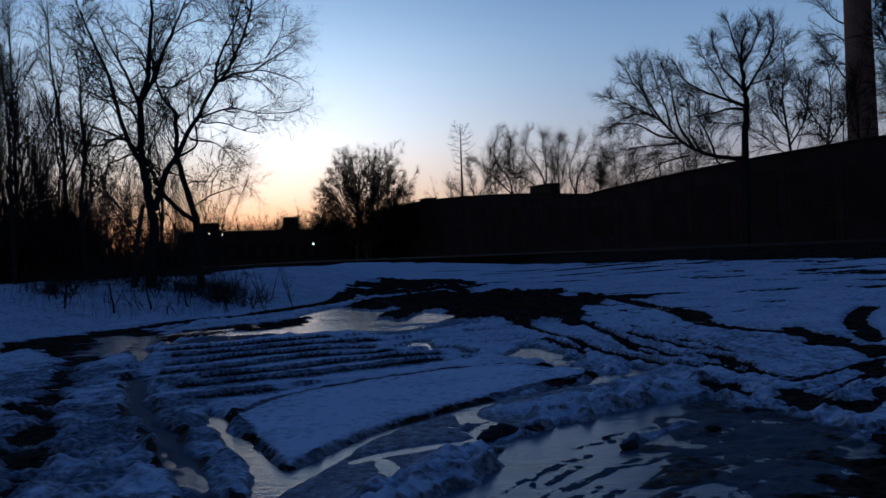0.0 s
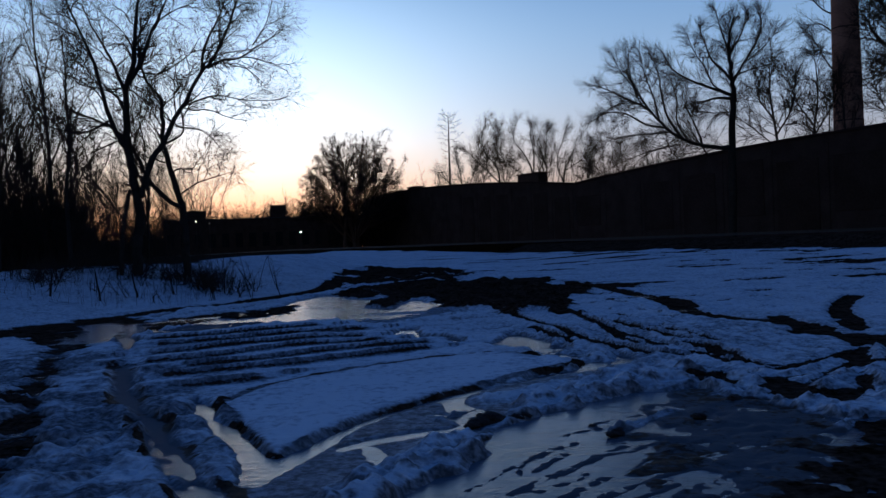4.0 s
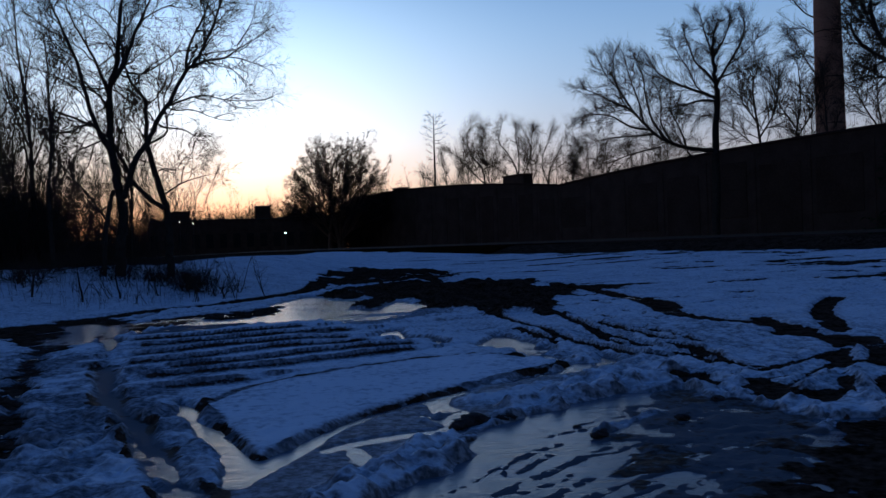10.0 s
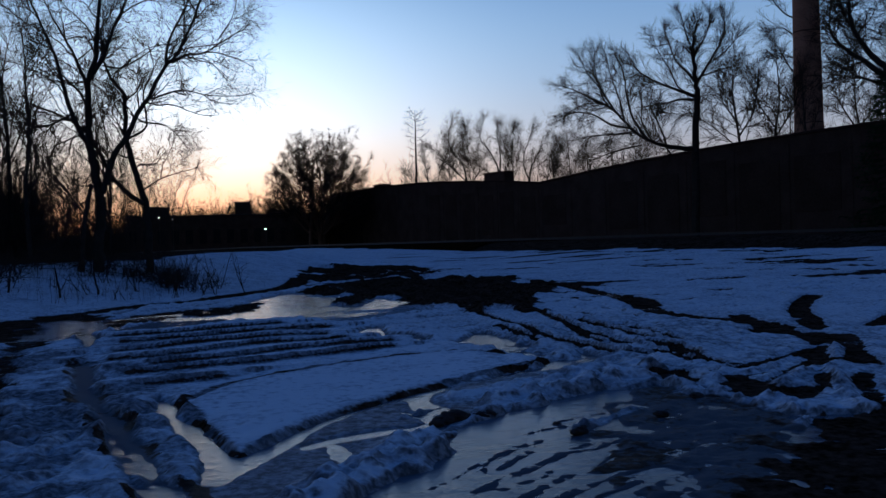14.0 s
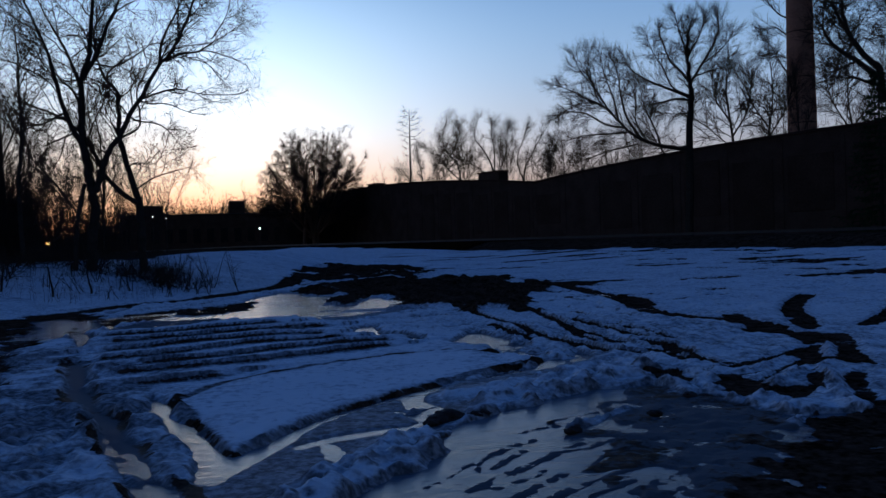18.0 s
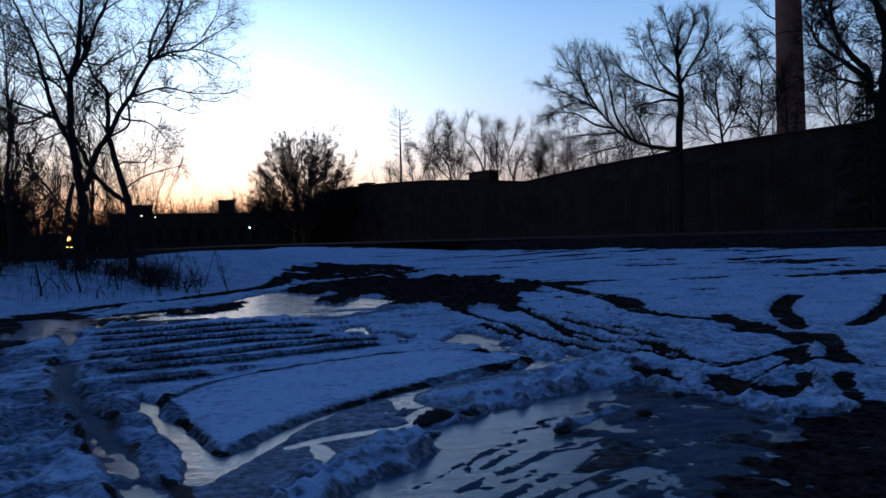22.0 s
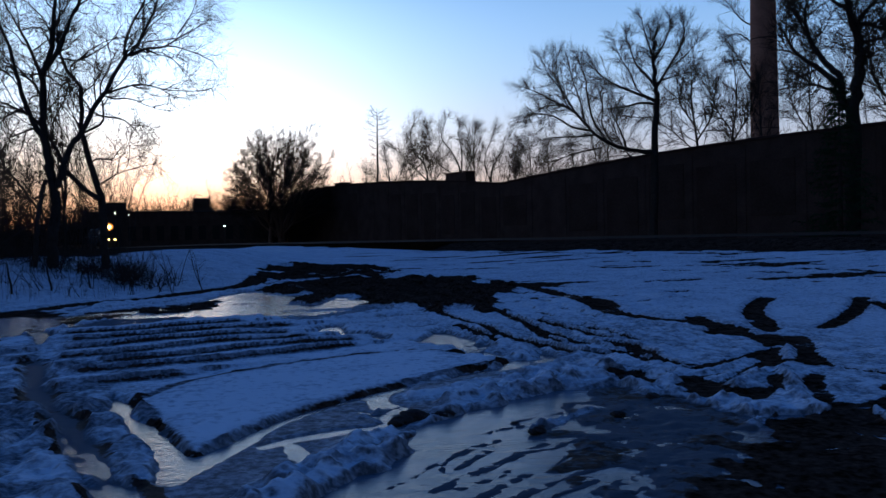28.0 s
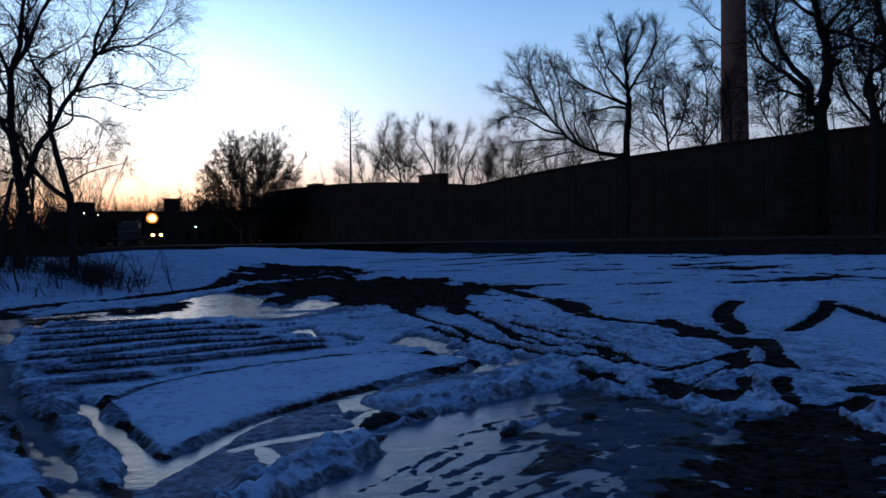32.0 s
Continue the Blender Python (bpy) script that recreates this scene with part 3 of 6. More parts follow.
# the rutted lane on the near side, sodden and thinly iced
sheet([(-4.77, 13.02), (-4.28, 12.60), (-3.48, 10.34), (-3.00, 9.21), (-2.63, 8.52), (-2.16, 7.50), (-1.75, 6.52), (-1.53, 6.05), (-1.27, 5.65), (-1.62, 5.71), (-1.90, 6.25), (-2.35, 7.28), (-2.73, 8.09), (-3.29, 9.28), (-3.90, 10.44)], WET + 0.007, 0.12, slush=1.0, mud=0.22, rough=0.005, rim=0.7, glaze=0.15)
sheet([(-2.67, 8.08), (-2.32, 7.27), (-1.90, 6.28), (-1.60, 5.70), (-1.64, 5.71), (-1.92, 6.26), (-2.35, 7.24)], WET - 0.015, 0.03)
sheet([(-2.17, 7.15), (-1.91, 6.75), (-1.67, 6.24), (-1.47, 5.81), (-1.60, 5.83), (-1.86, 6.35)], WET - 0.006, 0.10, slush=0.9, rough=0.006)
sheet([(-7.33, 17.20), (-6.25, 15.91), (-6.10, 14.75), (-5.30, 12.18), (-4.34, 9.85), (-3.71, 8.27), (-3.31, 7.14), (-3.23, 6.59), (-3.26, 6.32), (-4.17, 8.12), (-4.32, 8.91), (-4.89, 10.33), (-5.68, 12.28), (-6.59, 14.68)], WET + 0.010, 0.25, mud=0.72, slush=0.95, rough=0.020, rim=0.4)
rut([(-5.31, 10.62), (-4.98, 10.31), (-4.58, 9.86)], 0.14, 0.05, 0.02, 0.7)
rut([(-4.02, 7.82), (-3.81, 7.70), (-3.78, 7.96)], 0.16, 0.05, 0.02, 0.6)
# ruts along the bank
rut([(-9.18, 21.31), (-8.60, 21.83), (-8.39, 22.71), (-7.98, 23.57), (-7.78, 24.80), (-7.30, 25.81), (-6.64, 26.37)], 0.42, 0.055, 0.02, 0.66)
rut([(-6.67, 26.17), (-6.00, 27.22), (-5.23, 29.65), (-4.36, 31.54), (-4.05, 33.99), (-4.20, 38.34)], 0.46, 0.055, 0.02, 0.7)
rut([(-6.61, 23.35), (-5.94, 24.18), (-5.31, 25.55), (-4.78, 28.11)], 0.14, 0.05, 0.02, 0.5, broken=0.4)
# furrows side by side, each with a step of snow on its far side
FURROWS = [along(p) for p in (
    [(-5.60, 16.80), (-4.69, 16.88), (-3.77, 17.51), (-2.99, 18.15), (-2.20, 18.22)],
    [(-5.11, 15.46), (-4.35, 15.64), (-3.49, 16.17), (-2.78, 16.83), (-2.04, 16.88), (-1.09, 17.08)],
    [(-4.81, 14.15), (-3.99, 14.33), (-3.22, 14.94), (-2.56, 15.49), (-1.90, 15.73), (-1.07, 15.26)],
    [(-4.54, 13.09), (-3.70, 13.28), (-3.00, 13.88), (-2.39, 14.43), (-1.79, 14.72), (-0.66, 14.77)],
    [(-3.64, 12.11), (-3.22, 12.37), (-2.76, 12.77), (-2.20, 13.23), (-1.66, 13.68), (-0.63, 14.11), (0.09, 14.27)],
    [(-3.73, 11.30), (-3.24, 11.60), (-2.58, 11.93), (-2.03, 12.21), (-1.54, 12.66), (-0.61, 13.43), (0.09, 13.87)],
    [(-3.21, 10.33), (-2.96, 10.59), (-2.38, 10.95), (-2.10, 11.29)],
)]
rut([(-0.37, 17.03), (0.34, 17.22), (1.25, 17.48)], 0.10, 0.035, 0.03, 0.3, slush=0.6, broken=0.3)
rut([(0.13, 18.18), (1.09, 18.47), (1.92, 18.40)], 0.10, 0.035, 0.03, 0.3, slush=0.6, broken=0.3)
rut([(0.01, 16.24), (0.94, 16.10), (1.84, 16.65)], 0.10, 0.035, 0.03, 0.3, slush=0.6, broken=0.3)
rut([(0.75, 14.56), (1.31, 15.46), (1.98, 16.04)], 0.10, 0.035, 0.03, 0.3, slush=0.6, broken=0.3)
rut([(1.79, 14.55), (2.26, 15.12), (2.58, 15.20)], 0.10, 0.035, 0.03, 0.3, slush=0.6, broken=0.3)
rut([(1.86, 13.32), (2.23, 13.73), (2.44, 13.66)], 0.10, 0.035, 0.03, 0.3, slush=0.6, broken=0.3)
rut([(0.14, 19.44), (0.90, 19.57), (1.41, 19.51)], 0.10, 0.035, 0.03, 0.3, slush=0.6, broken=0.3)
# trodden flat between the tracks
sheet([(6.43, 14.31), (8.05, 16.72), (9.87, 16.12), (8.44, 12.45), (5.66, 8.36), (4.43, 7.62), (3.73, 7.77), (3.43, 8.67), (3.86, 10.69)], 0.0, 0.3, rough=0.02, flat=0.72, slush=0.1, water=False)
sheet([(1.40, 19.45), (2.84, 17.40), (3.62, 13.48), (4.04, 10.22), (3.56, 9.67), (2.98, 11.14), (2.22, 13.16), (1.67, 16.06)], 0.0, 0.3, rough=0.02, flat=0.55, slush=0.1, water=False)
# tracks that leave the churned patch
rut([(3.42, 16.86), (3.54, 15.46), (3.75, 14.31), (3.87, 13.42)], 0.08, 0.05, 0.04, 0.8)
rut([(1.81, 16.32), (2.01, 14.74), (2.18, 13.67)], 0.10, 0.05, 0.04, 0.7)
rut([(3.05, 15.85), (3.01, 13.96), (3.05, 12.65), (3.19, 12.20)], 0.07, 0.05, 0.04, 0.7)
rut([(4.93, 31.85), (5.19, 29.24), (5.37, 26.36), (5.63, 23.80), (5.63, 20.89), (5.35, 18.09), (5.54, 16.50), (5.96, 15.85), (6.13, 15.21), (6.28, 14.15)], 0.24, 0.065, 0.04, 1.0)
rut([(5.51, 22.67), (5.73, 21.25), (5.64, 19.58)], 0.34, 0.065, 0.03, 1.0)
rut([(1.47, 21.36), (1.74, 19.06), (2.03, 17.29), (2.28, 15.93), (2.38, 14.35), (2.57, 13.39), (2.73, 12.68), (2.90, 12.04), (3.32, 11.67)], 0.10, 0.065, 0.05, 0.72)
rut([(3.04, 18.95), (3.07, 17.39), (3.12, 15.41), (3.18, 14.33), (3.30, 13.30), (3.46, 12.59), (3.57, 11.84), (3.66, 10.74)], 0.09, 0.065, 0.05, 0.72, broken=0.2)
rut([(3.77, 13.07), (3.86, 12.26), (3.88, 11.27), (3.89, 10.57), (4.02, 10.44)], 0.11, 0.065, 0.05, 0.8)
rut([(3.83, 16.70), (3.96, 15.51), (4.08, 14.47), (4.22, 13.39), (4.27, 12.76)], 0.10, 0.05, 0.04, 0.7, broken=0.6)
rut([(3.79, 21.41), (3.81, 18.77), (3.83, 16.70), (3.92, 15.74)], 0.12, 0.05, 0.05, 0.7, broken=0.7)
rut([(4.42, 23.25), (4.61, 20.06), (4.68, 17.38), (4.82, 15.61)], 0.10, 0.04, 0.05, 0.5, broken=0.7)
rut([(3.07, 10.00), (3.09, 9.46)], 0.16, 0.07, 0.03, 1.0)
rut([(3.64, 9.64), (3.73, 9.14), (3.60, 8.54)], 0.12, 0.05, 0.03, 0.55)
rut([(4.31, 9.89), (4.75, 10.33), (5.06, 10.76)], 0.09, 0.05, 0.05, 0.7)
rut([(4.18, 10.40), (4.80, 11.00), (5.44, 11.57)], 0.05, 0.03, 0.03, 0.2)
rut([(3.90, 9.10), (4.40, 9.65), (4.86, 10.20)], 0.07, 0.05, 0.05, 0.6)
rut([(6.67, 22.00), (7.90, 23.45), (8.91, 23.62)], 0.14, 0.04, 0.03, 0.7, broken=0.4)
rut([(6.59, 20.41), (7.75, 21.33), (8.22, 21.44)], 0.10, 0.04, 0.03, 0.6, broken=0.4)
rut([(6.24, 18.95), (7.11, 19.22), (7.70, 18.76)], 0.10, 0.04, 0.03, 0.6, broken=0.6)
rut([(9.56, 22.17), (10.37, 21.96), (11.52, 22.75)], 0.10, 0.03, 0.03, 0.4, broken=0.6)
# the loop and the crossing
rut([(9.70, 20.04), (8.97, 19.01), (8.21, 17.60), (7.64, 16.28), (7.40, 15.51)], 0.19, 0.06, 0.03, 1.0)
sheet([(6.96, 15.20), (7.62, 15.59), (6.96, 13.93), (6.62, 13.80)], WET + 0.022, 0.06, mud=1.0, slush=0.2, rough=0.014, rim=0.3)
rut([(11.74, 19.47), (10.67, 17.79), (9.62, 16.29), (8.58, 14.95), (7.81, 14.03)], 0.15, 0.06, 0.04, 1.0)
rut([(11.26, 18.26), (11.01, 17.34), (10.50, 15.97), (9.96, 14.34)], 0.17, 0.06, 0.04, 1.0)
sheet([(6.24, 16.33), (6.75, 16.76), (6.48, 15.41), (6.44, 14.40), (6.37, 13.53), (6.62, 13.20), (6.94, 12.94), (6.58, 12.01), (6.11, 11.56), (6.00, 11.98), (5.69, 11.88), (6.00, 13.09), (5.78, 13.38), (5.44, 13.67), (5.88, 14.41), (5.84, 14.93)], WET + 0.022, 0.06, mud=1.0, slush=0.2, rough=0.014, rim=0.3)
sheet([(5.24, 11.34), (5.68, 11.68), (5.95, 11.77), (5.47, 10.74), (4.97, 9.90), (4.68, 9.72), (4.87, 10.33)], WET + 0.022, 0.06, mud=1.0, slush=0.2, rough=0.014, rim=0.3)
sheet([(5.45, 10.64), (6.20, 11.82), (6.53, 11.98), (5.97, 10.95), (5.81, 10.53), (5.58, 9.99), (5.39, 10.08)], WET + 0.022, 0.06, mud=1.0, slush=0.2, rough=0.014, rim=0.3)
sheet([(4.50, 9.40), (4.86, 9.63), (4.56, 8.90), (4.30, 8.73)], WET + 0.022, 0.06, mud=1.0, slush=0.2, rough=0.014, rim=0.3)
sheet([(4.82, 9.17), (5.16, 9.52), (5.12, 9.15), (4.85, 8.63), (4.67, 8.16), (4.35, 7.71), (4.32, 7.95), (4.43, 8.40)], WET + 0.022, 0.06, mud=1.0, slush=0.2, rough=0.014, rim=0.3)
sheet([(3.57, 9.58), (3.86, 9.69), (3.76, 8.98), (3.90, 8.75), (4.18, 8.58), (3.95, 8.11), (3.59, 8.21), (3.36, 8.65)], WET + 0.022, 0.2, mud=1.0, slush=0.2, rough=0.014, rim=0.3)
rut([(5.56, 10.06), (5.66, 9.80), (5.75, 9.52), (5.90, 9.31)], 0.08, 0.05, 0.03, 0.8)
rut([(3.78, 10.04), (4.29, 10.43), (4.95, 10.94), (5.40, 11.33)], 0.07, 0.05, 0.04, 0.8)
rut([(3.95, 9.61), (4.36, 10.03), (4.71, 10.42)], 0.06, 0.05, 0.04, 0.7)
rut([(10.11, 20.58), (11.13, 21.86), (12.04, 22.42), (12.40, 21.68), (11.60, 19.57)], 0.09, 0.03, 0.03, 0.2)
rut([(4.17, 8.59), (4.40, 8.74), (4.39, 8.54)], 0.06, 0.05, 0.03, 0.8)
ridge([(5.09, 10.11), (4.42, 8.53), (4.09, 7.60)], 0.085, 0.05, 1.0)
ridge([(5.96, 11.74), (5.40, 10.59)], 0.09, 0.04, 1.0)
ridge([(3.92, 8.81), (4.50, 9.66), (4.82, 10.04)], 0.09, 0.03, 1.0)
ridge([(4.02, 9.78), (4.44, 10.13), (4.97, 10.65)], 0.09, 0.025, 1.0)
ridge([(3.47, 8.19), (3.62, 8.22), (3.63, 7.98)], 0.07, 0.04, 1.0)
rut([(5.47, 8.38), (5.74, 8.53)], 0.19, 0.05, 0.01, 1.0)
rut([(4.80, 7.59), (5.15, 7.81)], 0.19, 0.05, 0.01, 1.0)
rut([(4.47, 7.69), (4.24, 6.97), (4.24, 6.54), (4.37, 6.31)], 0.16, 0.05, 0.01, 0.9)
ridge([(5.43, 7.92), (4.61, 6.99)], 0.08, 0.05, 1.0)
# far wheel marks
rut([(14.71, 31.43), (15.88, 28.63), (16.06, 25.88), (16.63, 24.19)], 0.2, 0.06, 0.03, 0.9, broken=0.45)
rut([(15.17, 42.65), (16.77, 42.18), (16.80, 38.21)], 0.2, 0.06, 0.03, 0.9, broken=0.45)
rut([(10.24, 35.74), (13.74, 33.40), (15.67, 27.53)], 0.2, 0.06, 0.03, 0.9, broken=0.45)
rut([(9.41, 27.57), (11.99, 26.86), (13.17, 23.76)], 0.2, 0.06, 0.03, 0.9, broken=0.45)
rut([(8.38, 23.14), (8.98, 23.47)], 0.2, 0.06, 0.03, 0.9, broken=0.45)
rut([(13.45, 30.60), (13.99, 27.37), (14.62, 25.05)], 0.2, 0.06, 0.03, 0.9, broken=0.45)
for o, s0, s1, wide in ((33.0, 2.0, 44.0, 0.22), (31.2, 0.0, 36.0, 0.16), (28.5, 4.0, 30.0, 0.2), (25.0, 2.0, 24.0, 0.16)):
    rut([(TRACK_N[0] * o - TRACK_D[0] * s, TRACK_N[1] * o - TRACK_D[1] * s) for s in np.linspace(s0, s1, 5)], wide, 0.06, 0.04, 0.9, 0.0, 0.75)
MUD_PATCH = along([(-4.66, 39.17), (-4.40, 44.16), (-3.56, 48.12), (-1.97, 46.75), (-0.18, 47.42), (0.96, 43.76), (2.52, 37.72), (3.81, 33.92), (4.88, 33.68), (5.20, 30.42), (5.03, 27.84), (4.20, 25.40), (3.62, 23.21), (3.00, 18.75), (2.93, 16.73), (2.72, 16.57), (2.61, 18.18), (2.34, 19.85), (1.63, 19.19), (1.38, 21.00), (0.73, 21.69), (0.03, 23.90), (-0.80, 26.21), (-1.58, 28.20), (-2.28, 28.01), (-2.99, 29.78), (-3.82, 32.06), (-4.30, 32.31), (-4.66, 39.17)], 4)


def ground():
    xs = graded(-60, 65, 0.4, 3.9, 0.029, 0.0095, 3500)
    ys = np.concatenate([[-3500, -1500, -600, -250, -100, -45, -20, -8, -2, 1, 2.5, 3.4, 4.0],
                         np.cumsum(np.r_[4.4, [0.021] * 130])])
    y, more = ys[-1], []
    while y < 75:
        y += 0.0038 * y
        more.append(y)
    while y < 4500:
        y += 0.06 * y
        more.append(y)
    ys = np.r_[ys, more]
    X, Y = np.meshgrid(xs, ys)
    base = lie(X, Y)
    near = smooth((70.0 - np.hypot(X, Y)) / 40.0) * smooth((Y - 2.8) / 1.4)
    z = base.copy()
    edge_of_wood = smooth((-6.5 - X) / 3.0) * smooth((Y - 24.0) / 4.0) * smooth((45 - Y) / 6.0)
    z += edge_of_wood * (0.14 * fbm(X, Y, 2.0, 91, 2) + 0.08 * fbm(X, Y, 0.7, 93, 2))
    mud = np.zeros_like(z)
    slush = np.zeros_like(z)
    flat = np.zeros_like(z)
    glaze = np.zeros_like(z)
    wob = fbm(X, Y, 0.45, 11, 3)
    fray = fbm(X, Y, 0.15, 13, 3)
    tiny = fbm(X, Y, 0.065, 19, 2)
    streak = fbm((0.8 * X + 0.6 * Y) / 2.2, 0.8 * Y - 0.6 * X, 0.5, 17, 3)      # slush drawn out along the wheels' way
    # rolling, settled snow; dirtier and wetter on the driven ground near at hand
    z += near * (0.03 * fbm(X, Y, 3.5, 3, 2) + 0.016 * fbm(X, Y, 0.8, 5, 3))
    driven = smooth((-1.2 - X - 0.2 * (Y - 6)) / 1.0) * smooth((17 - Y) / 4.0) * 0.5 + 0.08
    slush += smooth((Y - 2.8) / 1.4) * np.clip(driven * (1 + 1.8 * fbm(X, Y, 1.1, 9, 3) + 1.6 * fbm(X, Y, 0.3, 7, 3)), 0, 0.8)

    def window(line, reach):
        j = slice(*np.searchsorted(ys, (line[:, 1].min() - reach, line[:, 1].max() + reach)))
        i = slice(*np.searchsorted(xs, (line[:, 0].min() - reach, line[:, 0].max() + reach)))
        return j, i, X[j, i], Y[j, i], wob[j, i], fray[j, i]

    for line in FURROWS:
        j, i, a, c, w, fr = window(line, 1.6)
        d = distance(a, c, line)
        d = np.where(distance(a + 0.045, c - 0.09, line) < d, d, -d) + 0.04 * w + 0.012 * fr
        ends = np.minimum(np.hypot(a - line[0, 0], c - line[0, 1]), np.hypot(a - line[-1, 0], c - line[-1, 1]))
        fade = smooth(ends / 0.3)
        z[j, i] += fade * ((0.08 + 0.02 * w + 0.008 * fr) * smooth((d + 0.07) / 0.17) * np.exp(-np.maximum(d, 0) / 0.6) - 0.03 * np.exp(-((d + 0.22) / 0.2) ** 2))
        # mud and slush colour stand for the shade on each step's near face
        mud[j, i] = np.maximum(mud[j, i], fade * smooth((0.075 - np.abs(d + 0.03)) / 0.05) * (0.6 + 0.12 * w))
        slush[j, i] = np.maximum(slush[j, i], fade * 0.85 * smooth((0.15 - np.abs(d + 0.05)) / 0.12))
        flat[j, i] = np.maximum(flat[j, i], 0.75 * smooth((1.3 - np.abs(d)) / 0.5))
    for kind, line, *rest in SHEETS:
        if kind == "sheet":
            level, ragged, sl, m, rough, rim, fl, glz, water = rest
            j, i, a, c, w, fr = window(line, 1.0 + ragged)
            d = distance(a, c, line) * np.where(inside(a, c, line), 1, -1) + ragged * w + (0.025 + 0.25 * ragged) * fr
            width = 0.07 + 0.006 * np.clip(c, 0, 25)
            s = smooth(d / width + 0.5)
            to = level + rough * (streak[j, i] + 0.5 * fr + 0.6 * tiny[j, i]) + (0.0 if water else base[j, i])
            z[j, i] += s * (to - z[j, i])
            slush[j, i] += s * (sl - slush[j, i])
            flat[j, i] += s * (fl - flat[j, i])
            glaze[j, i] += s * (glz - glaze[j, i])
            mud[j, i] += s * (m * (0.9 + 0.45 * w) - mud[j, i])
            # dark cut face: dirt and the bank's shade in one colour
            if rim:
                broken = smooth((0.13 - np.abs(d + (-0.02 if water else 0.07))) / 0.07)
                mud[j, i] = np.maximum(mud[j, i], rim * broken * (0.62 + 0.7 * w + 0.5 * fr))
                slush[j, i] = np.maximum(slush[j, i], 0.9 * rim * broken)
        elif kind == "rut":
            wide, depth, berm, m, sl, broken = rest
            j, i, a, c, w, fr = window(line, 1.3)
            d = distance(a, c, line) + (0.06 + 0.07 * broken) * w + 0.04 * fr - 0.02
            ends = np.minimum(np.hypot(a - line[0, 0], c - line[0, 1]), np.hypot(a - line[-1, 0], c - line[-1, 1]))
            d = d + wide * 0.45 * (1 - smooth(ends / (1.0 * wide)))
            gate = 1.0 if not broken else smooth((fbm(a, c, 0.9, 23, 2) + 0.55 - 0.7 * broken) / 0.25)
            s = smooth((wide - d) / (0.4 * wide) + 0.5) * gate
            z[j, i] += s * (base[j, i] - depth * (0.6 + 0.4 * smooth((9 - c) / 3)) + 0.015 * w - z[j, i])
            z[j, i] += (1 - s) * berm * (0.3 + 0.5 * smooth((13 - c) / 6)) * np.exp(-((d - 1.75 * wide) / (0.6 * wide)) ** 2) * (1 + 0.8 * w) * (1 - flat[j, i])
            mud[j, i] = np.maximum(mud[j, i], m * smooth((wide * 1.1 - d) / (0.35 * wide) + 0.4) * gate)
            slush[j, i] = np.maximum(slush[j, i], sl * smooth((wide * 1.3 - d) / (0.6 * wide)) * gate)
            flat[j, i] = np.maximum(flat[j, i], 0.6 * s)
        else:
            wide, h, clean, floor, m = rest
            j, i, a, c, w, fr = window(line, 1.2)
            d = np.maximum(distance(a, c, line) + (0.35 if floor is None else 1.1) * wide * w + (0.03 if floor is None else 0.05) * fr, 0)
            s = np.exp(-(d / wide) ** 2) * smooth((2.0 * wide - d) / (0.5 * wide))
            lump = 1 + 0.6 * w + 0.9 * fr + 0.3 * tiny[j, i]
            if floor is None:
                z[j, i] += s * h * lump
                flat[j, i] *= 1 - 0.9 * s
            else:
                z[j, i] += smooth(s * 2.2) * (floor + (h * (1 + 1.3 * w + 1.1 * fr + 1.2 * tiny[j, i]) - 0.002) * s - z[j, i])
                flat[j, i] *= 1 - 0.5 * clean * s
            slush[j, i] *= 1 - 0.95 * clean * np.clip(s * 1.4, 0, 1)
            glaze[j, i] *= 1 - s
            mud[j, i] *= 1 - clean * np.clip(s * 1.4, 0, 1)
            mud[j, i] = np.maximum(mud[j, i], m * s * (1 + 0.8 * w))
    # snow thrown up and rolled into rows between the tracks
    churn = smooth((X - 0.8) / 1.2) * smooth((9.0 - X) / 2.5) * smooth((Y - 7.6) / 0.8) * smooth((19 - Y) / 5) * (1 - np.clip(mud, 0, 1)) * smooth((z - WET - 0.012) / 0.02)
    rows = 1.8 * np.abs(fbm((X + 0.17 * Y) * 1.5, (Y - 0.17 * X) * 0.55, 0.42, 37, 3)) - 0.3
    z += churn * (0.065 - 0.045 * smooth((X - 3.4) / 0.8)) * rows
    # hollows between the rows are coloured darker
    slush += churn * (1 - slush) * np.clip(0.30 - 0.9 * rows, 0, 0.75)
    # churned patch of bare earth
    d = distance(X, Y, MUD_PATCH) * np.where(inside(X, Y, MUD_PATCH), 1, -1)
    s = smooth((d + 0.9 * fbm(X * 0.7, Y, 1.6, 41, 3)) / 0.6 + 0.5)
    scraps = smooth((fbm(X * 0.5, Y, 0.9, 45, 3) - 0.05) / 0.12) * smooth((5.5 - np.abs(Y - 38.0) + 5.0 * (1 - smooth((d - 0.3) / 1.5))) / 2.0)
    mud = np.maximum(mud, s * (1 - 0.8 * scraps))
    z += s * (0.26 * fbm(X, Y, 1.1, 43, 4) + 0.02 + 0.07 * np.abs(fbm(X, Y, 0.4, 47, 3)))
    # old drift lines and wheel marks further out
    far_field = smooth((Y - 15.0) / 8.0) * smooth((X + 4.0) / 5.0) * smooth((75 - Y) / 20)
    drift = fbm(X * 0.16 + 0.35 * Y, Y, 0.85, 81, 3)
    z += far_field * 0.05 * drift
    mud = np.maximum(mud, far_field * 0.75 * smooth((fbm(X * 0.22, Y + 0.1 * X, 1.1, 83, 3) - 0.31) / 0.12))
    # crumbled, refrozen surface
    lumps = 1.7 * np.abs(fbm(X, Y, 0.27, 51, 2)) - 0.35
    crumbs = 1.7 * np.abs(fbm(X, Y, 0.13, 57, 2)) - 0.35
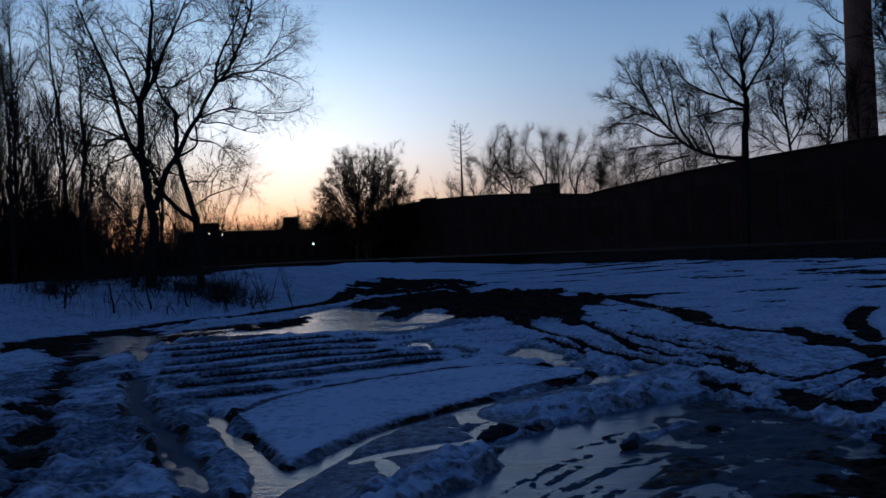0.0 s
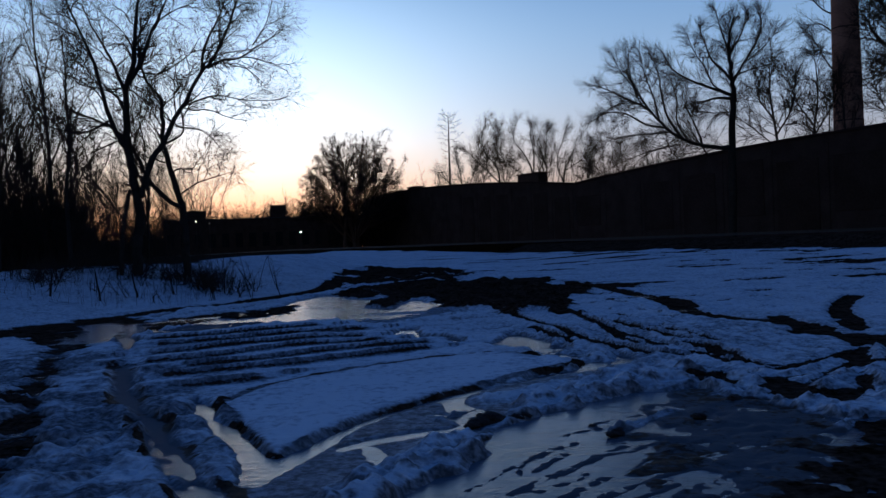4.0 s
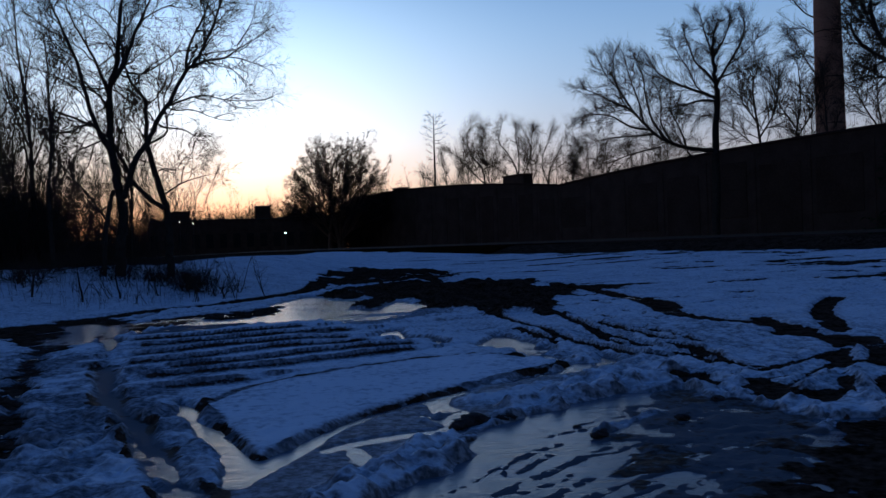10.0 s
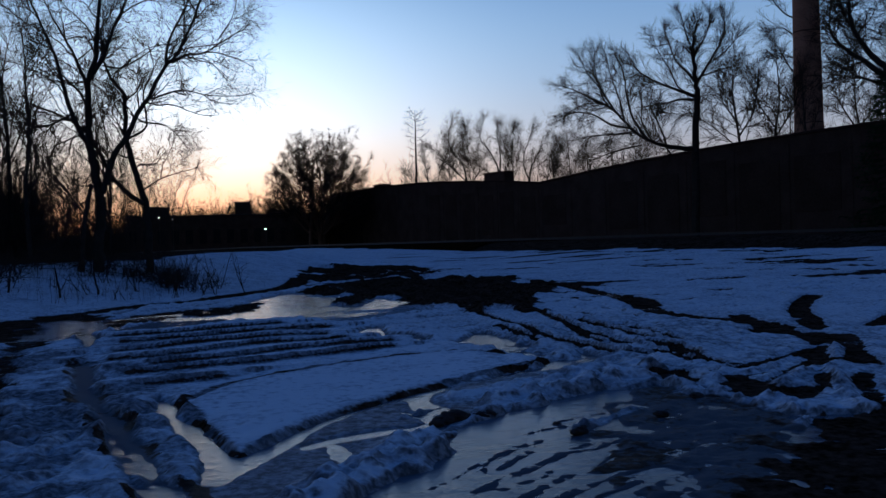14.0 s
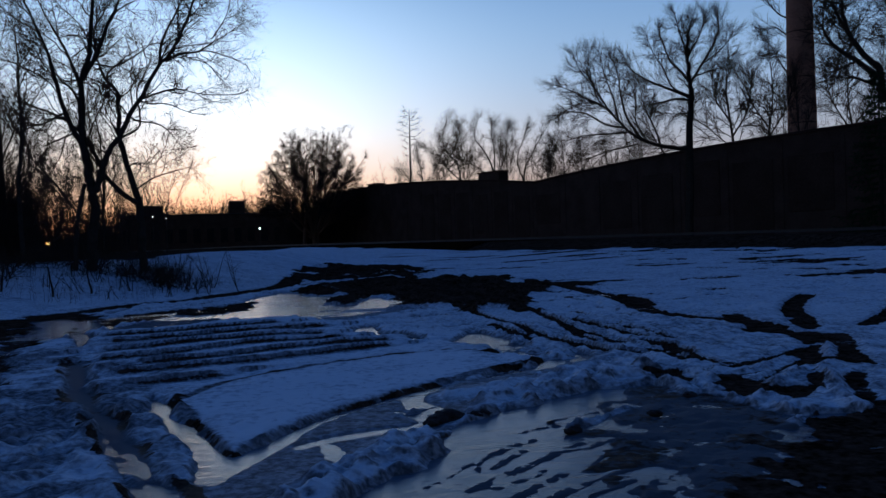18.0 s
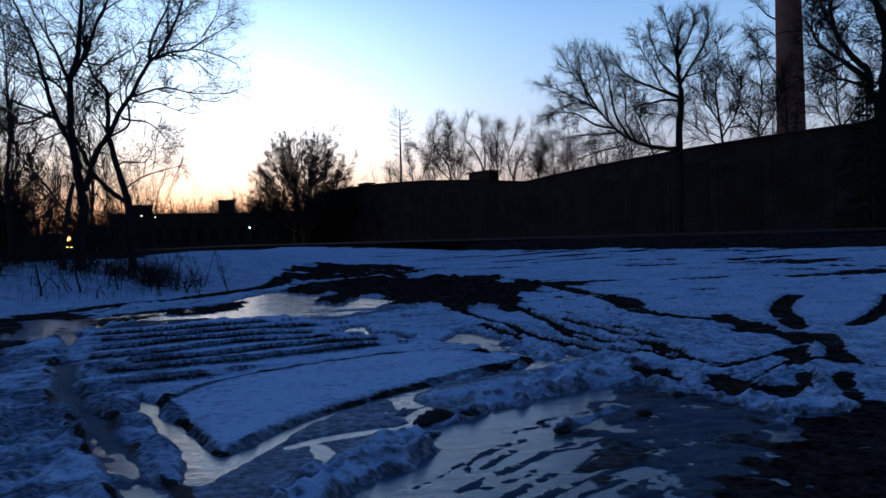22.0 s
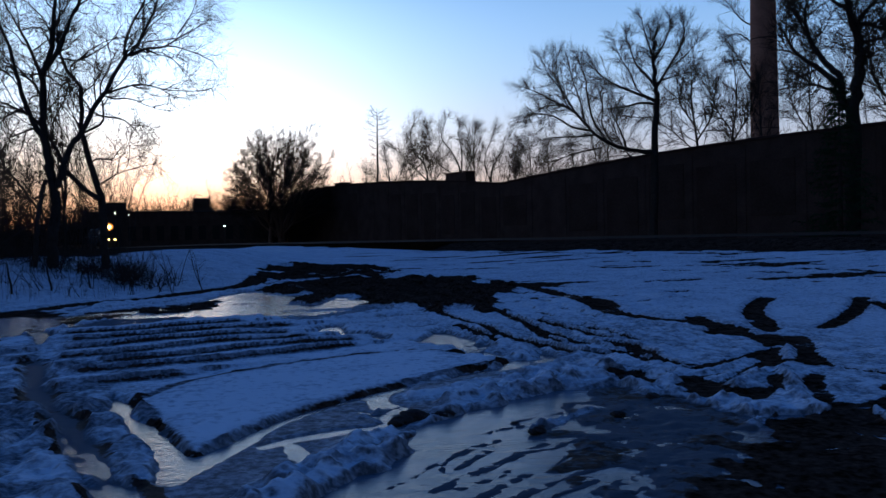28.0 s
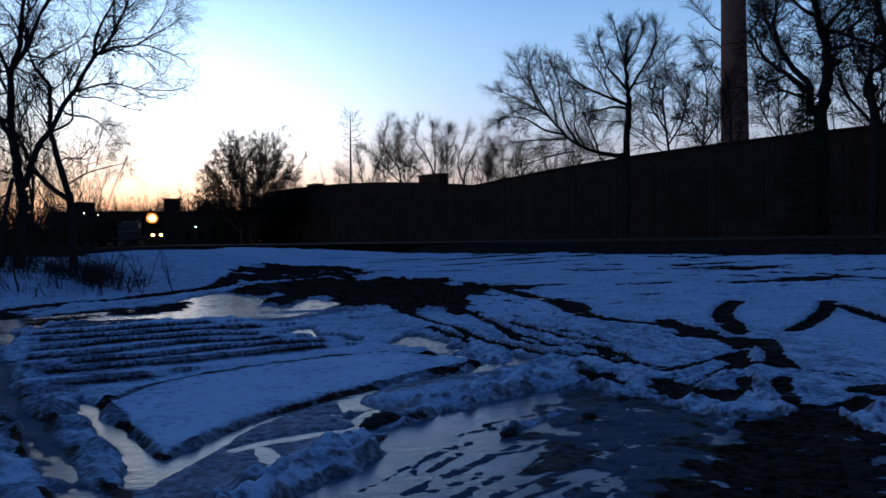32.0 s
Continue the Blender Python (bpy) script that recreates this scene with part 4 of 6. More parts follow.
    z += (1 - flat) * near * ((0.036 + 0.026 * smooth((14 - Y) / 6)) * lumps + 0.015 * (0.45 + 0.55 * smooth((16 - Y) / 9)) * crumbs)
    # steep faces of the snow are darkened through slush, shade put into colour
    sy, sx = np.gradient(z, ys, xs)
    steep_shade = smooth((np.hypot(sx, sy) - 0.42) / 0.5) * smooth((34 - Y) / 10) * smooth((Y - 2) / 2)
    slush = np.maximum(slush, 0.8 * steep_shade)
    slush = np.where(Y < 3.6, 0.1, slush)
    # the railway's bank of stone and dead grass
    off = np.abs((X - TRACK_P[0]) * TRACK_N[0] + (Y - TRACK_P[1]) * TRACK_N[1])
    bed = smooth((5.2 + 0.5 * fbm(X, Y, 3.0, 61, 2) - off) / 2.6)
    z = z * (1 - bed) + bed * (rail_height(Y) - 0.12)
    beyond = (X - TRACK_P[0]) * TRACK_N[0] + (Y - TRACK_P[1]) * TRACK_N[1]
    mud = np.maximum(mud, smooth((5.8 + 1.0 * fbm(X, Y, 2.0, 63, 3) - off) / 0.7))
    mud = np.maximum(mud, smooth(beyond / 3.0))
    # leaf litter under the woods
    wood = smooth((-10.0 - X + 1.5 * fbm(X, Y, 3.0, 71, 3)) / 2.0) * smooth((Y - 36.5 + 2.0 * fbm(X, Y, 2.5, 73, 3)) / 3.0) * smooth((200 - Y) / 20)
    mud = np.maximum(mud, 0.9 * wood)
    # dirt spreads a little way into the snow
    halo = mud.copy()
    for step in (1, 2, 3):
        halo = (halo + np.roll(halo, step, 0) + np.roll(halo, -step, 0) + np.roll(halo, step, 1) + np.roll(halo, -step, 1)) / 5
    slush = np.maximum(slush, 0.75 * halo * smooth((90 - Y) / 20))
    ny, nx = X.shape
    me = bpy.data.meshes.new("ground")
    co = np.stack([X, Y, z], -1).reshape(-1, 3)
    idx = np.arange(nx * ny).reshape(ny, nx)
    quads = np.stack([idx[:-1, :-1], idx[:-1, 1:], idx[1:, 1:], idx[1:, :-1]], -1).reshape(-1, 4)
    me.vertices.add(len(co))
    me.vertices.foreach_set("co", co.ravel())
    me.loops.add(quads.size)
    me.loops.foreach_set("vertex_index", quads.ravel())
    me.polygons.add(len(quads))
    me.polygons.foreach_set("loop_start", np.arange(0, quads.size, 4))
    me.polygons.foreach_set("use_smooth", np.ones(len(quads), bool))
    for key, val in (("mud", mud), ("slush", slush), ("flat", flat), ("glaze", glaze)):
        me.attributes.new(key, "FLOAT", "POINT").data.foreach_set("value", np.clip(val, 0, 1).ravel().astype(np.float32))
    me.update(calc_edges=True)
    me.materials.append(SNOW)
    return tagged(new("ground", me), "old wet snowfield with frozen wheel ruts and churned mud", "ground", kind="structure")


ground()

bm = bmesh.new()
bmesh.ops.create_grid(bm, x_segments=4, y_segments=4, size=0.5)
for v in bm.verts:
    v.co = (v.co.x * 34 - 1.0, 17.5 + v.co.y * 29, WET)
tagged(part("water", bm, WATER), "dark meltwater with thin ice lying in ruts", "water", kind="structure")


# ---- bare trees ----
class Wood:
    """Collects tapered limbs as tubes."""

    def __init__(self, seed):
        self.v, self.f, self.rng = [], [], random.Random(seed)

    def tube(self, pts, r0, r1, sides):
        n, base = len(pts), len(self.v)
        a = Vector((0.31, 0.82, 0.17))
        for k, p in enumerate(pts):
            d = (pts[min(k + 1, n - 1)] - pts[max(k - 1, 0)])
            u = d.cross(a)
            if u.length < 1e-6:
                u = Vector((1, 0, 0))
            u.normalize()
            w = d.cross(u).normalized()
            r = r0 + (r1 - r0) * k / (n - 1)
            if sides == 3 and k == n - 1:
                self.v.append(p)      # twigs run out to a point
                break
            for s in range(sides):
                c = 2 * math.pi * s / sides
                self.v.append(p + u * (r * math.cos(c)) + w * (r * math.sin(c)))
        for k in range(n - 1):
            for s in range(sides):
                t = (s + 1) % sides
                if sides == 3 and k == n - 2:
                    self.f.append((base + k * 3 + s, base + k * 3 + t, base + (n - 1) * 3))
                else:
                    self.f.append((base + k * sides + s, base + k * sides + t, base + (k + 1) * sides + t, base + (k + 1) * sides + s))

    def path(self, p, d, length, n, wander, lift):
        pts, d = [p.copy()], d.normalized()
        g = self.rng.gauss
        for k in range(n):
            d = (d + Vector((g(0, wander), g(0, wander), g(0, wander) + lift))).normalized()
            pts.append(pts[-1] + d * (length / n))
        return pts

    def side(self, d, angle):
        g = self.rng.gauss
        q = d.cross(Vector((g(0, 1), g(0, 1), g(0, 1))))
        if q.length < 1e-6:
            q = Vector((1, 0, 0))
        q.normalize()
        return d.normalized() * math.cos(angle) + q * math.sin(angle)

    def shoots(self, pts, r0, r1, plan, level, lo=0.2, lift=0.03, rough=False):
        """Side shoots on a limb. plan: for each level (count, length, spread, radius)."""
        if level >= len(plan):
            return
        count, length, spread, radius = plan[level]
        n = len(pts) - 1
        R = self.rng
        if level == 0 and not rough:
            count = max(4, round(count * (pts[-1] - pts[0]).length / 4.5))
        for k in range(count):
            t = lo + (1 - lo) * (k + R.random()) / count
            s = min(int(t * n), n - 1)
            p = pts[s].lerp(pts[s + 1], t * n - s)
            d = self.side(pts[s + 1] - pts[s], spread * R.uniform(0.6, 1.3) * (1.15 - 0.4 * t))
            ln = length * R.uniform(0.45, 1.2) * (1.2 - 0.55 * t)
            here = r0 + (r1 - r0) * t
            rr = min(radius, here * 0.8)
            last = level == len(plan) - 1
            if level == 0 and not rough:
                ln *= min(1.15, max(0.55, (here / (2.4 * radius)) ** 0.5))
            q = self.path(p, d, ln, (1 if last else 2 + (level == 0)) if rough else (2 if last else (3 if level else 6)), 0.2 if level < 2 else 0.16, lift)
            self.tube(q, rr, rr * 0.4, 3 if level or rough else 4)
            self.shoots(q, rr, rr * 0.4, plan, level + 1, 0.1, lift, rough)


def limb(wood, pts, r0, r1, deep, sides=7, steps=4):
    """A main limb through (across, height) points, with a wander in depth."""
    g = wood.rng.gauss
    y, P = 0.0, []
    start = deep
    for k, (x, z) in enumerate(pts):
        P.append((x, y + start * k / max(1, len(pts) - 1), z))
    q = [Vector(p) for p in along(P, steps)]
    for k in range(1, len(q)):
        q[k] += Vector((g(0, r0 * 0.12), g(0, r0 * 0.12), 0))
    wood.tube(q, r0, r1, sides)
    return q


def tree_thing(x, y, label, trunk, crown, turn=0.0, sink=0.1, name="bare_tree", group="", crown_mat=None, bark=None):
    z = float(lie(np.array(x), np.array(y)))
    e = thing(name, pose(x, y, z - sink, 0, 0, turn), label, "tree", group)
    mesh_object("trunk", trunk.v, trunk.f, bark or BARK, e, smooth=True)
    mesh_object("crown", crown.v, crown.f, crown_mat or TWIG, e)
    return e


def shaped_tree(x, y, limbs, plan, label, seed, turn, depth=1.5, far=False, thick=1.0, **kw):
    """limbs: (points, first radius, last radius)."""
    trunk, crown = Wood(seed), Wood(seed + 1)
    trunk.rng = crown.rng
    boughs = []
    for k, (pts, r0, r1) in enumerate(limbs):
        r0, r1 = r0 * thick, r1 * thick
        wood = trunk
        if k and not far:
            wood = Wood(seed)
            wood.rng = crown.rng
            boughs.append(wood)
        q = limb(wood, pts, r0, r1, 0.0 if k == 0 else crown.rng.uniform(-depth, depth))
        crown.shoots(q, r0, r1, plan, 0, 0.3 if r0 > 0.1 else 0.1, 0.03, far)
    e = tree_thing(x, y, label, trunk, crown, turn, **kw)
    for wood in boughs:
        mesh_object("limb", wood.v, wood.f, BARK, e, smooth=True)
    return e


def grown_tree(x, y, height, label, seed, plan, boughs=9, spread=0.7, clear=0.3, radius=0.15, lean=0.0, lift=0.1, bough=0.5, **kw):
    """A tree of no particular shape: a wandering trunk with boughs."""
    trunk, crown = Wood(seed), Wood(seed + 1)
    trunk.rng = crown.rng
    q = trunk.path(Vector((0, 0, 0)), Vector((lean, 0, 1)), height, 9, 0.05, 0.05)
    trunk.tube(q, radius, radius * 0.12, 7)
    R = crown.rng
    for k in range(boughs):
        t = clear + (0.97 - clear) * (k + R.random()) / boughs
        s = min(int(t * 9), 8)
        p = q[s].lerp(q[s + 1], t * 9 - s)
        d = crown.side(q[s + 1] - q[s], spread * R.uniform(0.7, 1.2))
        ln = height * bough * R.uniform(0.7, 1.1) * (1.2 - t)
        w = crown.path(p, d, ln, 6, 0.12, lift)
        r = radius * 0.5 * (1.15 - t)
        crown.tube(w, r, r * 0.3, 5)
        crown.shoots(w, r, r * 0.3, plan, 0, 0.2, 0.03, True)
    crown.shoots(q, radius * 0.5, radius * 0.1, plan, 0, max(clear, 0.5), 0.03, True)
    return tree_thing(x, y, label, trunk, crown, **kw)


def dome_tree(x, y, limbs, plan, label, seed, **kw):
    """A willow whose many limbs fan out from a short bole into a ragged round dome."""
    trunk, crown = Wood(seed), Wood(seed + 1)
    trunk.rng = crown.rng
    R = crown.rng
    for pts, r0, r1 in (([(0.2, 0, 0), (-0.3, -0.5, 2.8), (-1.0, -0.9, 5.8), (-1.3, -1.0, 9.2)], 0.5, 0.16),
                        ([(-1.6, -0.4, 0), (-1.4, -0.7, 3.0), (-1.05, -0.9, 6.0)], 0.36, 0.24),
                        ([(0.3, 0, 0), (0.6, 0, 3.0), (1.8, 0.4, 6.2), (2.6, 0.6, 9.0)], 0.45, 0.14),
                        ([(0.1, 0.2, 1.0), (0.2, 0.4, 5.0), (-0.2, 0.6, 10.0)], 0.4, 0.14)):
        trunk.tube([Vector(p) for p in along(pts, 4)], r0, r1, 9)
    ends = []
    for k in range(limbs):
        rise = math.asin((k + 0.5) / limbs * 0.94 + 0.06)
        turn = k * 2.39996 + R.uniform(-0.3, 0.3)
        out = R.uniform(0.88, 1.0)
        ends.append(Vector((math.cos(rise) ** 0.8 * math.cos(turn) * 8.9 * out - 0.3, math.cos(rise) ** 0.8 * math.sin(turn) * 8.0 * out, 4.2 + math.sin(rise) * 14.7 * out)))
    ends += [Vector((5.2, 0.5, 19.2)), Vector((6.2, 0.2, 18.4)), Vector((4.6, -0.6, 18.4)), Vector((8.6, 0.4, 14.4))]
    # main forks, from which the smaller limbs reach the dome's surface
    forks = []
    for k in range(14):
        rise, turn = math.asin((k + 0.5) / 14 * 0.85 + 0.12), k * 2.39996 + 0.7
        tip = Vector((math.cos(rise) * math.cos(turn) * 5.6 - 0.3, math.cos(rise) * math.sin(turn) * 5.0, 4.6 + math.sin(rise) * 8.6))
        root = Vector((0.1 * tip.x, 0.1 * tip.y, R.uniform(1.2, 3.0)))
        q = [Vector(p) for p in along([root, root.lerp(tip, 0.3) + Vector((0.1 * tip.x, 0.1 * tip.y, R.gauss(0, 0.3))), root.lerp(tip, 0.65) + Vector((R.gauss(0, 0.4), R.gauss(0, 0.4), R.gauss(0, 0.3))), tip], 4)]
        trunk.tube(q, R.uniform(0.16, 0.24), 0.06, 6)
        forks.append(q)
    for end in ends:
        q = min(forks, key=lambda f: (f[-1] - end).length + R.uniform(0, 1.5))
        start = q[int((0.3 + 0.65 * R.random()) * (len(q) - 1))]
        bend = start.lerp(end, 0.45) + Vector((R.gauss(0, 0.5), R.gauss(0, 0.5), R.gauss(0.1, 0.35)))
        w = [Vector(p) for p in along([start, bend, bend.lerp(end, 0.55) + Vector((R.gauss(0, 0.25), R.gauss(0, 0.25), 0.1)), end], 3)]
        trunk.tube(w, R.uniform(0.05, 0.09), 0.018, 4)
        crown.shoots(w, 0.1, 0.03, plan, 0, 0.2, 0.0, True)
    return tree_thing(x, y, label, trunk, crown, **kw)


FINE = [(6, 2.7, 0.8, 0.032), (8, 1.4, 0.9, 0.014), (7, 0.7, 0.9, 0.008), (4, 0.35, 0.9, 0.005)]

# the many-stemmed tree on the snowbank
shaped_tree(-11.4, 34.1, [
    ([(0.0, 0.0), (0.03, 1.13), (0.16, 2.43), (-0.0, 3.73), (-0.16, 4.81), (-0.21, 5.68), (-0.18, 6.54), (-0.09, 7.41), (0.14, 8.28), (0.24, 9.37), (0.37, 10.68), (0.46, 12.0), (0.6, 14.5)], 0.21, 0.03),
    ([(0.22, 3.03), (0.45, 3.77), (0.76, 4.55), (1.15, 5.12), (1.6, 6.07), (1.98, 6.59), (2.5, 7.64), (2.99, 8.17), (3.53, 9.21), (4.01, 10.47), (4.21, 11.84), (4.6, 13.4)], 0.13, 0.02),
    ([(1.86, -0.1), (1.84, 1.06), (1.81, 2.35), (1.55, 3.5), (1.33, 4.38), (1.17, 5.08), (1.12, 6.02), (1.14, 6.9), (0.72, 7.48), (0.53, 7.91), (0.36, 8.73), (0.5, 10.2)], 0.16, 0.025),
    ([(1.73, 2.57), (1.08, 3.06), (0.59, 3.68), (0.15, 4.66), (-0.15, 5.24), (-0.65, 5.78), (-1.33, 6.17), (-1.9, 6.42), (-2.47, 6.7)], 0.1, 0.025),
    ([(-0.13, 4.7), (-0.65, 5.71), (-0.92, 6.57), (-1.17, 7.8), (-1.53, 8.85), (-1.96, 9.89), (-2.41, 11.13)], 0.11, 0.02),
    ([(-0.17, 6.87), (-0.31, 7.44), (-0.56, 8.25), (-0.93, 9.1), (-1.33, 9.93), (-1.74, 10.97)], 0.08, 0.02),
    ([(-0.07, 7.41), (0.45, 8.25), (0.81, 9.18), (1.29, 10.13), (1.84, 11.33)], 0.09, 0.02),
    ([(0.39, 7.9), (1.05, 7.93), (1.73, 8.39), (2.38, 8.99), (2.79, 9.73)], 0.04, 0.012),
    ([(2.09, 6.66), (2.86, 6.99), (3.45, 7.12), (4.48, 6.98), (5.78, 7.06), (6.29, 7.28)], 0.045, 0.008),
    ([(1.64, 5.79), (2.44, 5.73), (2.9, 5.58), (3.38, 5.05), (3.73, 4.65)], 0.035, 0.008),
    ([(1.62, 3.06), (2.36, 3.58), (3.23, 3.91), (3.84, 4.11), (4.12, 4.42)], 0.035, 0.008),
    ([(1.38, 3.9), (1.66, 4.09), (2.1, 4.02), (2.43, 4.42), (2.78, 4.6)], 0.035, 0.008),
    ([(-0.15, 1.74), (-0.95, 2.99), (-1.51, 3.74), (-2.07, 4.38), (-2.48, 4.97)], 0.045, 0.015),
    ([(2.95, 8.13), (3.5, 8.51), (4.28, 8.72), (4.85, 9.16), (5.65, 9.72), (6.08, 10.18)], 0.06, 0.01),
    ([(2.68, 7.9), (2.85, 8.95), (3.34, 9.94), (3.7, 10.9), (3.78, 11.8)], 0.06, 0.015),
    ([(1.24, 5.12), (1.9, 5.59), (1.8, 6.81), (2.19, 7.7), (2.01, 8.58)], 0.05, 0.012),
    ([(3.39, 8.46), (3.93, 8.32), (4.59, 8.19), (5.13, 7.62), (5.58, 7.75)], 0.03, 0.008),
    ([(-0.14, 3.3), (-0.3, 2.65), (-0.48, 1.57), (-0.58, 0.0)], 0.08, 0.09),
    ([(-0.84, 5.97), (-1.65, 5.45), (-2.42, 5.44), (-2.99, 5.54)], 0.05, 0.012),
    ([(-0.47, 5.24), (-1.27, 4.98), (-1.96, 4.7)], 0.04, 0.012),
    ([(-0.15, 6.33), (-0.6, 7.07), (-1.19, 7.37), (-1.86, 7.56), (-2.32, 8.18)], 0.05, 0.012),
    ([(3.89, 10.24), (3.59, 10.89), (3.51, 11.78)], 0.03, 0.01),
    ([(4.73, 9.1), (5.21, 9.86), (5.35, 10.78)], 0.025, 0.008),
], FINE, "tall bare many-stemmed tree on the snowbank", 100, 18.5, depth=2.2)

# the oak before the long hall, and its arching neighbour
shaped_tree(23.6, 68.0, [
    ([(0.0, -0.2), (0.03, 0.73), (0.15, 6.95), (0.2, 9.61), (0.39, 11.37), (0.35, 12.71), (0.22, 14.05), (0.17, 14.94), (0.3, 16.26), (0.55, 17.56)], 0.36, 0.05),
    ([(0.35, 11.46), (-0.19, 11.86), (-1.46, 12.51), (-2.74, 13.2), (-3.81, 13.97), (-4.45, 14.71), (-4.98, 15.98)], 0.15, 0.03),
    ([(0.34, 11.29), (-0.85, 11.56), (-2.15, 11.44), (-3.68, 11.43)], 0.13, 0.03),
    ([(0.34, 12.62), (-0.35, 13.66), (-1.17, 14.71), (-1.68, 16.24), (-2.15, 17.85)], 0.12, 0.03),
    ([(0.21, 13.83), (0.05, 15.18), (-0.41, 16.78), (-0.71, 18.23)], 0.1, 0.03),
    ([(0.43, 12.7), (1.19, 13.96), (2.08, 15.42), (2.59, 16.68), (2.58, 17.78)], 0.12, 0.03),
    ([(0.49, 13.05), (1.77, 13.46), (3.11, 13.69)], 0.07, 0.02),
    ([(0.21, 14.85), (1.1, 16.18), (1.58, 17.89)], 0.09, 0.02),
    ([(0.39, 11.55), (-1.03, 12.38), (-1.63, 13.77), (-2.45, 15.2), (-2.93, 16.59)], 0.08, 0.02),
    ([(1.19, 13.96), (2.65, 14.92), (3.73, 16.13)], 0.06, 0.02),
    ([(0.26, 10.27), (-1.1, 10.38), (-2.39, 10.7)], 0.04, 0.015),
], [(14, 2.1, 0.65, 0.022), (9, 1.15, 0.6, 0.012), (6, 0.65, 0.6, 0.008)], "bare oak with a clean dark trunk beside the railway", 200, -19.1, depth=3.0)
shaped_tree(23.3, 66.6, [
    ([(0.5, -0.2), (-0.11, 0.76), (0.01, 6.77), (-0.89, 7.44), (-2.19, 7.7), (-3.67, 8.33), (-4.93, 9.31), (-6.19, 10.92), (-7.11, 12.47), (-7.85, 14.11)], 0.24, 0.04),
    ([(-3.67, 8.33), (-4.69, 10.05), (-5.06, 11.85), (-5.22, 13.42), (-5.83, 14.91)], 0.12, 0.02),
    ([(-4.93, 9.31), (-6.45, 9.73), (-7.97, 10.75), (-9.76, 11.11), (-10.53, 10.94)], 0.11, 0.02),
    ([(-6.19, 10.92), (-7.93, 11.87), (-9.25, 12.65), (-10.59, 13.22)], 0.09, 0.02),
    ([(-2.19, 7.7), (-2.57, 9.0), (-3.17, 10.37), (-3.54, 11.95)], 0.1, 0.02),
    ([(-1.79, 6.89), (-2.2, 7.53), (-2.8, 8.58), (-3.11, 9.49)], 0.08, 0.02),
    ([(-4.51, 8.92), (-6.26, 8.82), (-8.04, 8.72), (-9.4, 8.27)], 0.08, 0.02),
    ([(-5.77, 10.35), (-6.83, 11.55), (-7.42, 13.62), (-7.45, 15.42)], 0.08, 0.02),
    ([(-5.35, 9.78), (-5.72, 11.69), (-6.32, 13.52), (-6.7, 15.35)], 0.08, 0.02),
    ([(-3.24, 8.13), (-4.05, 9.78), (-3.99, 11.32), (-4.37, 12.9)], 0.08, 0.02),
    ([(-7.11, 12.47), (-8.3, 14.15), (-8.7, 15.32)], 0.06, 0.015),
    ([(-4.11, 7.92), (-5.86, 7.68), (-7.65, 7.26), (-8.77, 6.97)], 0.07, 0.02),
    ([(-6.62, 11.31), (-8.4, 11.23), (-10.02, 10.0)], 0.06, 0.015),
], [(13, 2.3, 0.75, 0.024), (9, 1.2, 0.7, 0.012), (6, 0.65, 0.65, 0.008)], "bare willow arching low over a brick hall", 220, -19.1, depth=3.0)
# dark trees at the railway by the chimney
shaped_tree(32.7, 55.0, [
    ([(0.0, -0.2), (-0.07, 0.7), (-0.0, 8.08), (0.16, 10.14), (0.49, 12.0), (0.5, 13.51), (0.17, 14.67), (-0.13, 16.21), (-0.33, 17.75), (-0.1, 19.98), (-0.29, 21.89)], 0.55, 0.08),
    ([(-0.58, 9.25), (-0.67, 11.35), (-1.61, 12.42), (-2.49, 14.03), (-2.83, 15.76), (-2.6, 17.27), (-2.43, 19.16)], 0.27, 0.04),
    ([(-0.81, 10.98), (-1.97, 12.14), (-3.32, 13.42), (-4.1, 14.75), (-4.2, 16.6)], 0.22, 0.04),
    ([(0.27, 14.58), (0.86, 14.9), (1.71, 14.65), (3.05, 14.14), (5.01, 13.28)], 0.2, 0.05),
    ([(0.67, 13.56), (1.19, 13.62), (2.04, 13.73), (3.21, 13.38), (4.03, 12.79)], 0.13, 0.03),
    ([(-0.75, 10.4), (-1.8, 10.75), (-2.59, 11.05), (-3.16, 11.56)], 0.12, 0.03),
    ([(0.2, 14.67), (0.76, 15.54), (1.8, 16.73), (2.75, 18.46)], 0.17, 0.04),
    ([(-0.07, 15.83), (-1.21, 16.72), (-2.09, 17.97), (-3.52, 18.92)], 0.13, 0.03),
    ([(-1.61, 12.42), (-2.9, 14.9), (-3.6, 17.2), (-3.8, 19.6)], 0.12, 0.03),
    ([(-2.6, 17.27), (-3.52, 19.12), (-3.86, 21.29)], 0.1, 0.03),
    ([(-0.2, 16.6), (-1.02, 18.59), (-1.53, 20.94)], 0.13, 0.03),
    ([(1.73, 16.74), (3.08, 17.31), (4.41, 18.61)], 0.11, 0.03),
    ([(-0.11, 18.1), (1.07, 19.44), (1.77, 21.57)], 0.12, 0.03),
    ([(1.71, 14.65), (2.73, 15.51), (3.73, 16.49)], 0.09, 0.02),
    ([(-1.97, 12.14), (-3.2, 12.0), (-3.8, 12.6)], 0.08, 0.02),
], [(15, 2.7, 0.85, 0.04), (10, 1.45, 0.85, 0.018), (6, 0.8, 0.85, 0.011)], "massive dark bare tree with crooked limbs beside the railway", 240, -30.8, depth=3.0)
